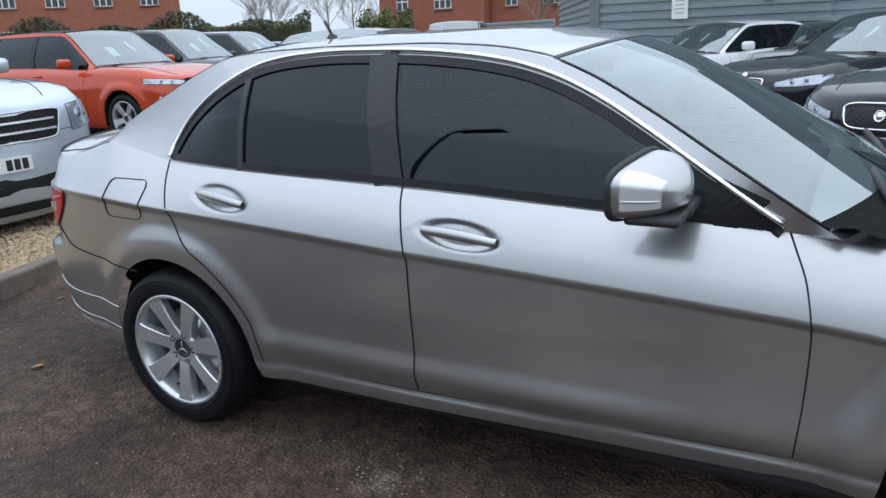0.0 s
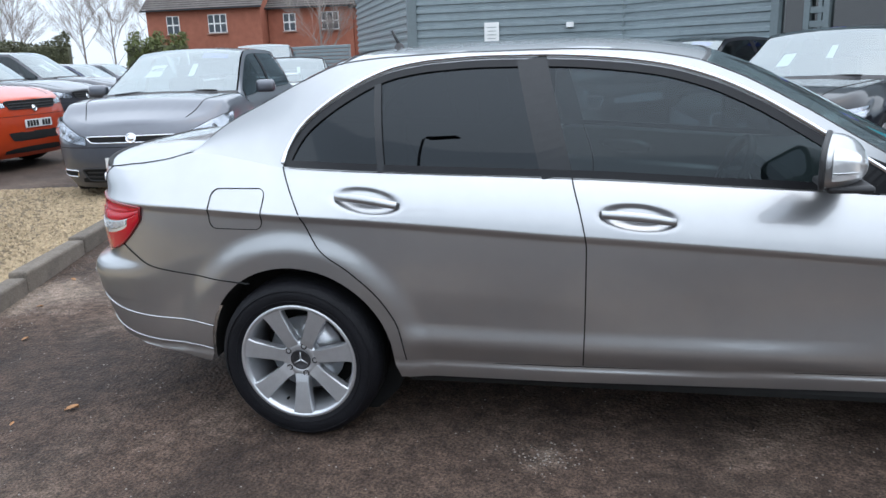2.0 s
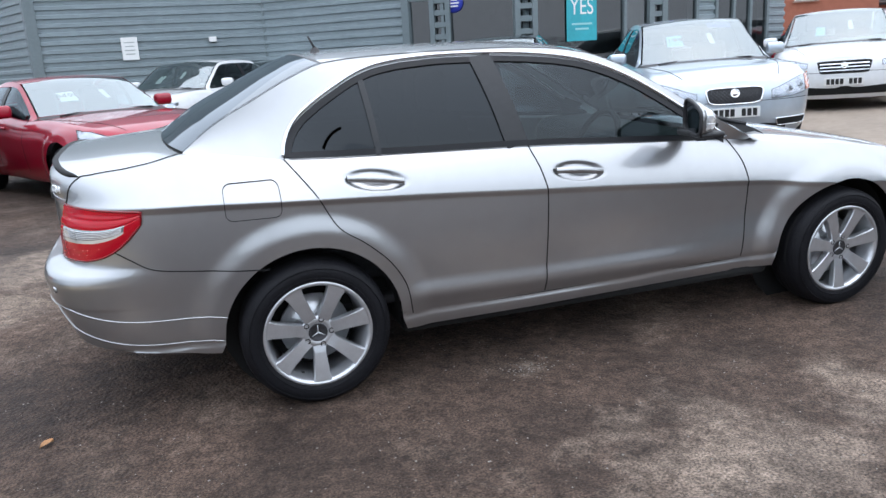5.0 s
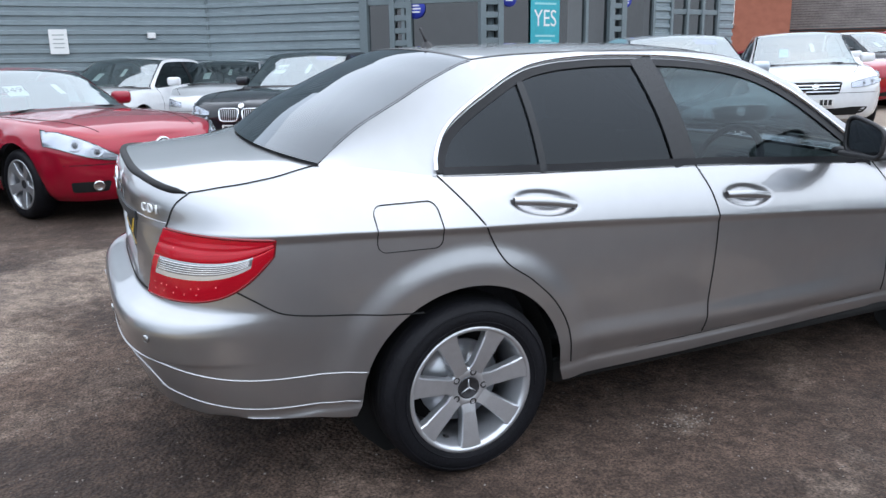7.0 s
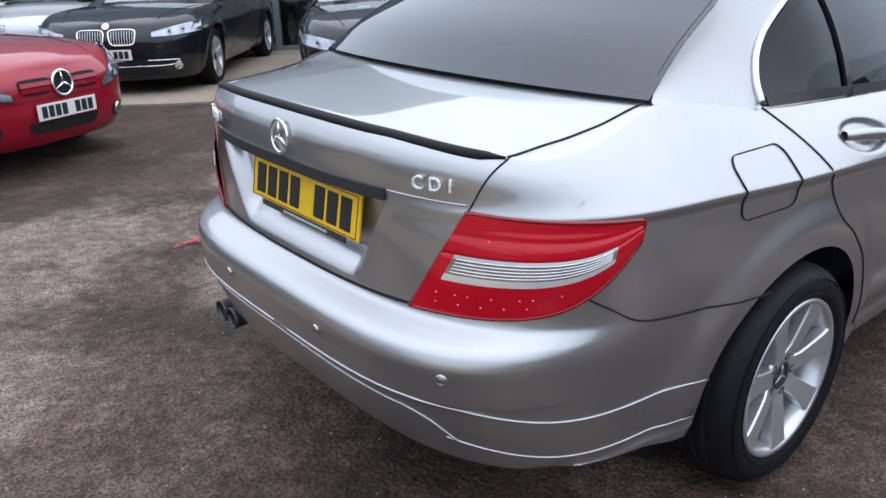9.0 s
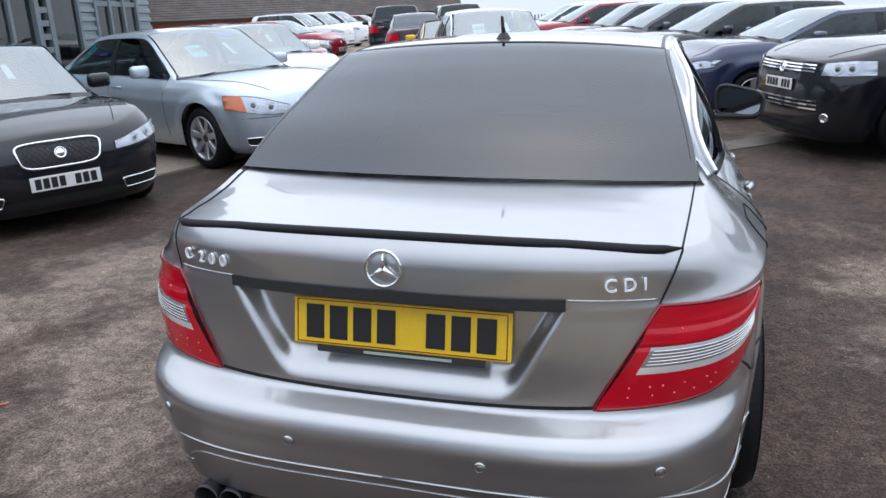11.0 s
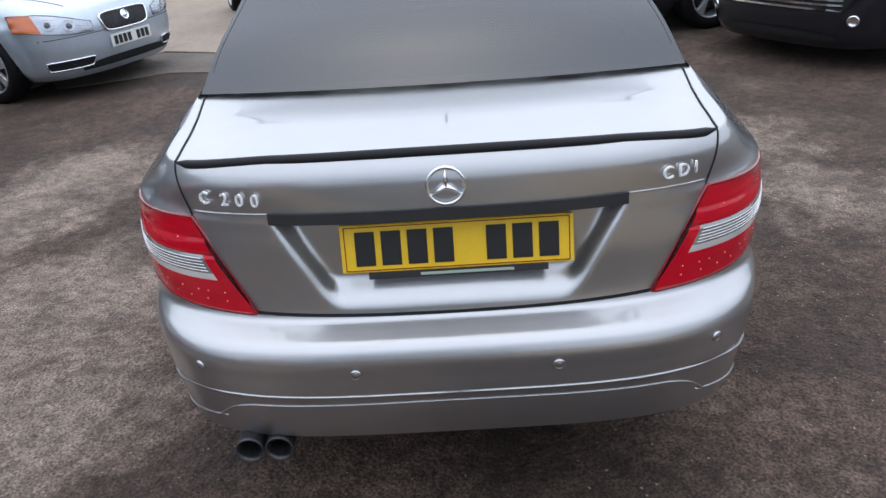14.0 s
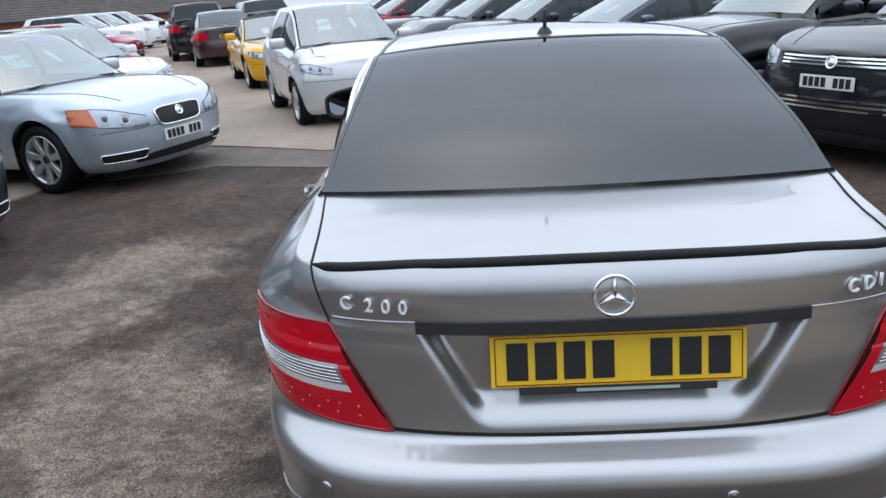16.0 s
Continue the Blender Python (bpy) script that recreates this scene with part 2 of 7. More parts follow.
def text_part(name, body, size, m, material, parent=None, depth=0.002, align="CENTER", squeeze=1.0, spread=1.0):
    """Built-in lettering turned into a mesh."""
    cu = bpy.data.curves.new(name, "FONT")
    cu.body, cu.size, cu.extrude, cu.align_x, cu.align_y = body, size, depth, align, "CENTER"
    cu.space_character = spread
    tmp = bpy.data.objects.new(name, cu)
    me = bpy.data.meshes.new_from_object(tmp)
    bpy.data.objects.remove(tmp)
    me.materials.clear()
    me.materials.append(material)
    ob = new(name, me)
    me.transform(m @ Matrix.Diagonal((squeeze, 1, 1, 1)))
    if parent is not None:
        ob.parent = parent
    return ob


def curve(pairs):
    """A smooth interpolation through (x, value) pairs, with no overshoot."""
    xs = np.array([p[0] for p in pairs], float)
    ys = np.array([p[1] for p in pairs], float)
    d = np.diff(ys) / np.diff(xs)
    m = np.zeros(len(xs))
    m[1:-1] = np.where(d[1:] * d[:-1] > 0, 2 * d[1:] * d[:-1] / (d[1:] + d[:-1] + 1e-12), 0)
    m[0], m[-1] = d[0], d[-1]

    def at(x):
        x = np.asarray(x, float)
        xc = np.clip(x, xs[0], xs[-1])
        i = np.clip(np.searchsorted(xs, xc, side="right") - 1, 0, len(xs) - 2)
        h = xs[i + 1] - xs[i]
        t = (xc - xs[i]) / h
        return (2 * t**3 - 3 * t**2 + 1) * ys[i] + (t**3 - 2 * t**2 + t) * h * m[i] + (3 * t**2 - 2 * t**3) * ys[i + 1] + (t**3 - t**2) * h * m[i + 1]

    return at


def smooth(a, b, v):
    t = np.clip((np.asarray(v, float) - a) / (b - a), 0, 1)
    return t * t * (3 - 2 * t)


# ---- cars ----
class Shape:
    """The skin of a car: x ahead from the rear axle, y to its left, z up; all curves in metres."""

    def __init__(self, **k):
        self.wb, self.r, self.arch, self.base = k["wb"], k["r"], k["arch"], k.get("base", 0.2)
        self.rear, self.front = curve(k["rear"]), curve(k["front"])
        self.top, self.low = curve(k["top"]), curve(k["low"])
        self.half, self.crease = k["half"], k.get("crease")
        self.xr0, self.xf0, self.n = k["xr0"], k["xf0"], k.get("n", 2.85)
        self.nz = curve(k.get("nz", [(0, self.n), (2, self.n)]))
        self.edge, self.edgey = curve(k["edge"]), curve(k["edgey"])
        self.x0, self.x1 = k["edge"][0][0], k["edge"][-1][0]
        self.scoops, self.recess = k.get("scoops", ()), k.get("recess")
        self.bulge, self.waist = k.get("bulge", 0.02), k.get("waist", 0.0)
        self.crownpow = k.get("crownpow", 2.0)
        self.crown, self.deckcrown = k.get("crown", 0.035), k.get("deckcrown", curve([(-2, 0.035), (5, 0.035)]))

    def side(self, x, z):
        """Half width with no rounding of the ends."""
        x, z = np.asarray(x, float), np.asarray(z, float)
        y = self.half(x, z, self.top(x))
        for xc in (0.0, self.wb):
            rr = np.hypot(x - xc, z - self.r)
            y = y + self.bulge * (1 - smooth(self.arch + 0.05, self.arch + 0.15, rr)) * smooth(0.05, 0.25, z)
        for sx, sz, a, b, d, tilt in self.scoops:
            u, v = (x - sx), (z - sz) + tilt * (x - sx)
            y = y - d * (1 - smooth(0.55, 1.0, np.hypot(u / a, v / b)))
        return y

    def y(self, x, z):
        x, z = np.asarray(x, float), np.asarray(z, float)
        fr = np.clip((self.xr0 - x) / np.maximum(self.xr0 - self.rear(z), 1e-3), 0, 1)
        ff = np.clip((x - self.xf0) / np.maximum(self.front(z) - self.xf0, 1e-3), 0, 1)
        nz = self.nz(z)
        return self.side(x, z) * (1 - fr**nz) ** (1 / nz) * (1 - ff**self.n) ** (1 / self.n)

    def back(self, y, z):
        """x of the rear face."""
        y, z = np.asarray(y, float), np.asarray(z, float)
        x = self.rear(z) + 0 * y
        for _ in range(4):
            w = np.minimum(np.abs(y) / self.side(x, z), 0.9999)
            nz = self.nz(z)
            x = self.xr0 - (self.xr0 - self.rear(z)) * (1 - w**nz) ** (1 / nz)
        return x + (self.recess(y, z) if self.recess else 0)

    def nose(self, y, z):
        y, z = np.asarray(y, float), np.asarray(z, float)
        x = self.front(z) + 0 * y
        for _ in range(4):
            w = np.minimum(np.abs(y) / self.side(x, z), 0.9999)
            x = self.xf0 + (self.front(z) - self.xf0) * (1 - w**self.n) ** (1 / self.n)
        return x

    def cab(self, x, z):
        """Half width of the cabin's side."""
        x, z = np.asarray(x, float), np.asarray(z, float)
        zt, ze = self.top(x), self.edge(x)
        w = np.clip((z - zt) / np.maximum(ze - zt, 0.02), 0, 1)
        yb = self.y(x, zt)
        b = 0.16 - self.waist * smooth(0.25, -0.15, x)
        return yb + (self.edgey(x) - yb) * w + b * np.maximum(yb - self.edgey(x), 0) * np.sin(math.pi * w)

    def flank(self, x, z):
        """Half width, body or cabin."""
        return np.where(np.asarray(z) > self.top(x), self.cab(x, np.maximum(z, self.top(x))), self.y(x, z))

    def on_side(self, x, z, sgn=-1):
        x, z = np.asarray(x, float), np.asarray(z, float)
        e = 0.004
        p = np.stack([x, self.flank(x, z), z], -1)
        dx = np.stack([x + e, self.flank(x + e, z), z], -1) - p
        dz = np.stack([x, self.flank(x, z + e), z + e], -1) - p
        n = np.cross(dz, dx)
        n /= np.linalg.norm(n, axis=-1, keepdims=True)
        p[..., 1] *= sgn
        n[..., 1] *= sgn
        return p, n

    def on_end(self, y, z, which="back"):
        f = self.back if which == "back" else self.nose
        y, z = np.asarray(y, float), np.asarray(z, float)
        e = 0.004
        p = np.stack([f(y, z), y, z], -1)
        dy = np.stack([f(y + e, z), y + e, z], -1) - p
        dz = np.stack([f(y, z + e), y, z + e], -1) - p
        n = np.cross(dz, dy) if which == "back" else np.cross(dy, dz)
        n /= np.linalg.norm(n, axis=-1, keepdims=True)
        return p, n

    def ring(self, rows, nr, ns, nf):
        """Points of the right half, from the rear's middle round to the nose's: plan x rows."""
        th = np.linspace(0, 1, nr) ** 0.9 * math.pi / 2
        c, s = np.cos(th) ** (2 / self.n), np.sin(th) ** (2 / self.n)
        xs = np.linspace(self.xr0, self.xf0, ns + 2)[1:-1]
        for xc in (0, self.wb):
            for d in (-self.arch, self.arch):
                xs[np.argmin(np.abs(xs - xc - d))] = xc + d
        th2 = np.linspace(1, 0, nf) ** 0.9 * math.pi / 2
        c2, s2 = np.cos(th2) ** (2 / self.n), np.sin(th2) ** (2 / self.n)
        kind = np.r_[np.zeros(nr), np.ones(ns), np.full(nf, 2)][:, None]
        C = np.r_[c, np.zeros(ns), c2][:, None]
        S = np.r_[s, np.ones(ns), s2][:, None]
        X = np.r_[np.full(nr, self.xr0), xs, np.full(nf, self.xf0)][:, None] + 0 * rows[None]
        base = X.copy()
        Z = self.base + rows[None] * (self.top(X) - self.base)
        TH = np.r_[th, np.zeros(ns + nf)][:, None]
        for _ in range(6):
            nz = self.nz(Z)
            C = np.where(kind == 0, np.cos(TH) ** (2 / nz), C)
            S = np.where(kind == 0, np.sin(TH) ** (2 / nz), S)
            X = np.where(kind == 0, self.xr0 - (self.xr0 - self.rear(Z)) * C, np.where(kind == 2, self.xf0 + (self.front(Z) - self.xf0) * C, base))
            low = self.low(X)
            for xc in (0.0, self.wb):
                d = np.abs(X - xc)
                low = np.maximum(low, np.where(d < self.arch + 1e-6, self.r + np.sqrt(np.maximum(self.arch**2 - d**2, 0)), 0))
            Z = np.maximum(self.base + rows[None] * (self.top(X) - self.base), low)
        Y = self.side(X, Z) * S
        if self.recess:
            X = X + np.where(kind == 0, self.recess(Y, Z), 0)
        return np.stack([X, -Y, Z], -1)


def both(P):
    """Points of the right half and their mirror image."""
    Q = P.copy()
    Q[..., 1] *= -1
    return P, Q


def body_mesh(sh, name, material, parent, rows, nr, ns, nf, cabin, across=12, cx=60):
    """The painted shell: lower body, bonnet and boot caps, the cabin's pillars and roof. cabin: dict with dlo curves and pane limits."""
    V, F = [], []

    def add(P, flip):
        off = len(V)
        n, m = P.shape[:2]
        V.extend(P.reshape(-1, 3))
        F.extend(grid_faces(n, m, off, flip))

    R, L = both(sh.ring(rows, nr, ns, nf))
    add(R, False)
    add(L, True)
    # caps over bonnet and boot
    T = R[:, -1]
    t = np.sin(np.linspace(-math.pi / 2, math.pi / 2, across))
    for sel in (T[:, 0] <= sh.x0 + 0.06, T[:, 0] >= sh.x1 - 0.10):
        E = T[sel]
        cap = np.stack([np.stack([E[:, 0], -E[:, 1] * k, E[:, 2] + sh.deckcrown(E[:, 0]) * (1 - abs(k) ** sh.crownpow) * smooth(0, 0.45, np.abs(E[:, 1]))], -1) for k in -t], 1)
        add(cap, True)
    # cabin sides round the glass
    ca, cb = cabin["a"], cabin["b"]
    xs = np.unique(np.r_[np.linspace(sh.x0, sh.x1, cx), ca - 1e-3, ca + 1e-3, cb - 1e-3, cb + 1e-3, np.linspace(ca + 0.004, ca + 0.09, 12)])
    hi, lo = cabin["hi"], cabin["lo"]
    inside = (xs > cabin["a"]) & (xs < cabin["b"])
    zt, ze = sh.top(xs), sh.edge(xs)
    out_ = 1 - smooth(ca - 0.14, ca, xs) * smooth(cb + 0.14, cb, xs)
    zl = np.where(inside, np.clip(lo(xs), zt, ze), zt + (ze - zt) * 0.5 * out_ + 0.004 * (1 - out_))
    zh = np.where(inside, np.clip(np.maximum(hi(xs), lo(xs)), zt, ze - 0.01), zl)
    for z0, z1 in ((zt, zl), (zh, ze)):
        k = np.linspace(0, 1, 5)[None]
        Z = z0[:, None] + (z1 - z0)[:, None] * k
        X = xs[:, None] + 0 * k
        P = np.stack([X, -sh.cab(X, Z), Z], -1)
        if z0 is zt:
            # a lap behind the joint of cabin and body
            lap = np.stack([P[:, 0] + (0, 0.0012, -0.0004), P[:, 0] + (0, 0.003, -0.016)], 1)
            for W in both(lap):
                add(W, W[0, 0, 1] < 0)
        P, Q = both(P)
        add(P, False)
        add(Q, True)
    # roof
    add(cap_points(sh, np.linspace(cabin["roof"][0], cabin["roof"][1], 24), cabin), True)
    for a, b in ((sh.x0, cabin["rear"][0]), (cabin["wind"][1], sh.x1)):
        if b - a > 0.005:
            add(cap_points(sh, np.linspace(a, b, 4), cabin), True)
    for a, b in ((cabin["rear"][1], cabin["roof"][0]), (cabin["roof"][1], cabin["wind"][0])):
        if b - a > 0.005:
            add(cap_points(sh, np.linspace(a, b, 3), cabin), True)
    ob = raw_part(name, V, F, material, parent)
    clean(ob)
    bm = bmesh.new()
    bm.from_mesh(ob.data)
    for f in bm.faces:
        c = f.calc_center_median()
        f.normal_update()
        if f.normal.dot(c - Vector((min(max(c.x, sh.xr0), sh.xf0), 0, 0.6))) < 0:
            f.normal_flip()
    bm.to_mesh(ob.data)
    bm.free()
    return ob


def cap_points(sh, xs, cabin, inset=0.0, lift=0.0, across=17):
    t = np.linspace(-1, 1, across)
    bow = np.interp(xs, [sh.x0, cabin["roof"][0], cabin["roof"][1], sh.x1], [-cabin["bow"][0], -0.03, 0.06, cabin["bow"][1]])
    crown = np.interp(xs, [sh.x0, cabin["roof"][0], cabin["roof"][1], sh.x1], [float(sh.deckcrown(sh.x0)), sh.crown, sh.crown, 0.02])
    ye, ze = sh.edgey(xs) - inset, sh.edge(xs)
    k = t[None]
    q = 1 - np.abs(k) ** 2.2
    return np.stack([xs[:, None] + bow[:, None] * q, ye[:, None] * k, ze[:, None] + crown[:, None] * q + lift], -1)


def side_pane(sh, cabin, x0, x1, material, parent, name="side_window", label="", sgn=-1, n=14, sink=0.004, shear=0.0):
    xs = np.linspace(x0, x1, n)[:, None]
    k = np.linspace(0, 1, 7)[None]
    lo, hi = cabin["lo"](xs), np.maximum(cabin["hi"](xs), cabin["lo"](xs))
    Z = lo + (hi - lo) * k
    X = xs + shear * (Z - lo)
    P = np.stack([X, sgn * (sh.cab(X, Z) - sink), Z], -1)
    return grid_part(name, P, material, parent, label, flip=sgn < 0)


def wheel(parent, x, y, r, rim, width, out, spokes=7, twin=0.0, material=None, detail=True, name="wheel"):
    """A wheel as a part of its car: tyre, rim with spokes, hub cap, brake disc. out: -1 right, 1 left."""
    material = material or ALLOY
    m = Matrix.Translation((x, y, r)) @ Matrix.Rotation(radians(90) * -out, 4, "X")
    seg = 56 if detail else 28
    w = width / 2
    tyre = lathe(name, [(rim, w * 0.92), (rim + 0.012, w * 1.0), (rim + (r - rim) * 0.55, w * 1.06), (r - 0.022, w * 0.95), (r - 0.006, w * 0.78), (r, w * 0.5), (r, -w * 0.5), (r - 0.01, -w * 0.85), (rim, -w)], m, RUBBER, parent, seg=seg)
    barrel = lathe("rim", [(rim + 0.004, w * 0.93), (rim + 0.002, w * 0.99), (rim - 0.010, w * 0.97), (rim - 0.018, w * 0.80), (rim - 0.03, w * 0.3), (rim - 0.035, -w * 0.8), (rim - 0.01, -w * 0.95)], m, material, tyre, seg=seg)
    hr = rim * 0.33
    for i in range(spokes):
        a0 = 2 * math.pi * i / spokes - math.pi / 2
        for tw in ((-twin, twin) if twin else (0.0,)):
            V, st = [], 6
            for j in range(st):
                k = j / (st - 1)
                rr = hr * 0.75 + (rim - 0.006 - hr * 0.75) * k
                half = (0.0235 + 0.0145 * k + 0.006 * max(0.0, 2 * abs(k - 0.5) - 0.72) / 0.28) * (rim / 0.228) * (0.55 if twin else 1) * (1.25 if spokes < 6 else 1.0)
                h = w * (0.70 + 0.25 * k**0.7)
                a = a0 + tw * k
                for du, dh in ((-half, -0.034), (-half, -0.005), (-half * 0.90, 0.0), (half * 0.90, 0.0), (half, -0.005), (half, -0.034)):
                    V.append(m @ Vector((rr * math.cos(a) - du * math.sin(a), rr * math.sin(a) + du * math.cos(a), h + dh)))
            f = []
            for j in range(st - 1):
                for q in range(6):
                    p0, p1 = j * 6, (j + 1) * 6
                    f.append((p0 + q, p0 + (q + 1) % 6, p1 + (q + 1) % 6, p1 + q))
            f += [tuple(range(6)), tuple(range((st - 1) * 6, st * 6))]
            raw_part("spoke", V, f, material, tyre, smooth=False)
    lathe("hub", [(hr * 0.5, w * 0.665), (hr * 0.55, w * 0.70), (hr * 0.96, w * 0.71), (hr * 1.02, w * 0.62), (hr * 1.0, w * 0.3), (hr * 0.6, w * 0.1)], m, material, tyre, seg=30)
    cap = lathe("hub_cap", [(0.0001, w * 0.70), (hr * 0.44, w * 0.70), (hr * 0.49, w * 0.72), (hr * 0.54, w * 0.715), (hr * 0.55, w * 0.60)], m, DARKMETAL, tyre, seg=24)
    lathe("brake_disc", [(0.02, 0.0), (rim * 0.66, 0.0), (rim * 0.66, -0.02), (0.02, -0.02)], m, ALLOY if detail else DARKMETAL, tyre, seg=24)
    lathe("brake_back", [(0.01, -w * 0.75), (rim - 0.036, -w * 0.75)], m, GAP, tyre, seg=24)
    if detail:
        for a in (90, 210, 330):
            c, e = math.cos(radians(a)), math.sin(radians(a))
            tube("cap_ray", [m @ Vector((0, 0, w * 0.705)), m @ Vector((hr * 0.42 * c, hr * 0.42 * e, w * 0.705))], [0.004, 0.0015], ALLOY, cap, sides=5)
        for i in range(5):
            a = 2 * math.pi * i / 5
            c = Vector((hr * 0.77 * math.cos(a), hr * 0.77 * math.sin(a), w * 0.71))
            mm = m @ Matrix.Translation(c)
            lathe("wheel_bolt", [(0.0001, -0.004), (0.007, -0.004), (0.008, 0.0008), (0.0125, 0.0008), (0.013, -0.004)], mm, SATIN, tyre, seg=12)
        # moulded rings on the sidewall, and near-black bands for the shade in tread grooves
        for rr in (rim + 0.020, rim + 0.060):
            tube("sidewall_ring", [m @ Vector((rr * math.cos(q), rr * math.sin(q), w * (1.02 if rr < rim + 0.03 else 1.035))) for q in np.linspace(0, 2 * math.pi, 72, endpoint=False)], 0.0022, RUBBER, tyre, sides=5, closed=True)
        tube("tyre_valve", [m @ Vector((-0.35 * rim, -0.80 * rim, w * 0.35)), m @ Vector((-0.33 * rim, -0.76 * rim, w * 0.62))], 0.0045, SATIN, tyre, sides=6)
        for g in (-0.35, 0.0, 0.35):
            lathe("tread_groove", [(r + 0.0012, w * g + 0.005), (r + 0.0012, w * g - 0.005)], m, GAP, tyre, seg=seg)
    return tyre


def plate_on(parent, m, yellow=False, chars=(0, 1, 2, 3, 5, 6, 7), name="number_plate"):
    """A number plate with plain dark bars for its characters; m lays x along it, y up, z out."""
    bm = box_bm(0.52, 0.111, 0.008, 0.003)
    bmesh.ops.transform(bm, matrix=m, verts=bm.verts)
    p = part(name, bm, PLATE_Y if yellow else PLATE_W, parent)
    if yellow:
        for w, h, dx, dy in ((0.50, 0.0022, 0, 0.050), (0.50, 0.0022, 0, -0.050), (0.0022, 0.10, 0.250, 0), (0.0022, 0.10, -0.250, 0)):
            b = box_bm(w, h, 0.001, 0.0, at=(dx, dy, 0.0047))
            bmesh.ops.transform(b, matrix=m, verts=b.verts)
            part("border_line", b, REDDARK, p)
    for c in chars:
        b = box_bm(0.044, 0.079, 0.002, 0.0, at=(-0.205 + c * 0.0585, 0, 0.0055))
        bmesh.ops.transform(b, matrix=m, verts=b.verts)
        part("character_bar", b, INK, p)
    return p


def frame_of(p, n, up=(0, 0, 1)):
    """A pose with z along n, y as near up as can be."""
    n = Vector(n).normalized()
    x = Vector(up).cross(n).normalized()
    y = n.cross(x)
    return Matrix(((x.x, y.x, n.x, p[0]), (x.y, y.y, n.y, p[1]), (x.z, y.z, n.z, p[2]), (0, 0, 0, 1)))


# ---- the setting ----
def ground_z(y, x=0.0):
    """Level beyond y = 2.5, falling gently on this side of it; rising slowly towards +x beyond the bay."""
    s = math.tan(radians(LEAN))
    w = 1.0
    d = 2.5 - y
    rise = 0.0245 * max(0.0, min(x, 62.0) - 2.3)
    near_wall = float(smooth(7.0, 9.5, y)) * float(smooth(17.0, 12.0, x))
    return -s * (0 if d < -w else d if d > w else (d + w) ** 2 / (4 * w)) + rise * (1 - near_wall)


def place(x, y, turn):
    """A pose on the ground for a thing at x, y of the plan, turned by degrees from +x."""
    c, e = math.cos(radians(turn)), math.sin(radians(turn))
    at = Vector((x, y, ground_z(y, x)))
    fore = Vector((x + 2.7 * c, y + 2.7 * e, ground_z(y + 2.7 * e, x + 2.7 * c))) - at
    mid = (x + 1.35 * c, y + 1.35 * e)
    left = Vector((-1.5 * e, 1.5 * c, ground_z(mid[1] + 0.75 * c, mid[0] - 0.75 * e) - ground_z(mid[1] - 0.75 * c, mid[0] + 0.75 * e)))
    fore.normalize()
    up = fore.cross(left).normalized()
    left = up.cross(fore)
    return Matrix(((fore.x, left.x, up.x, at.x), (fore.y, left.y, up.y, at.y), (fore.z, left.z, up.z, at.z), (0, 0, 0, 1)))


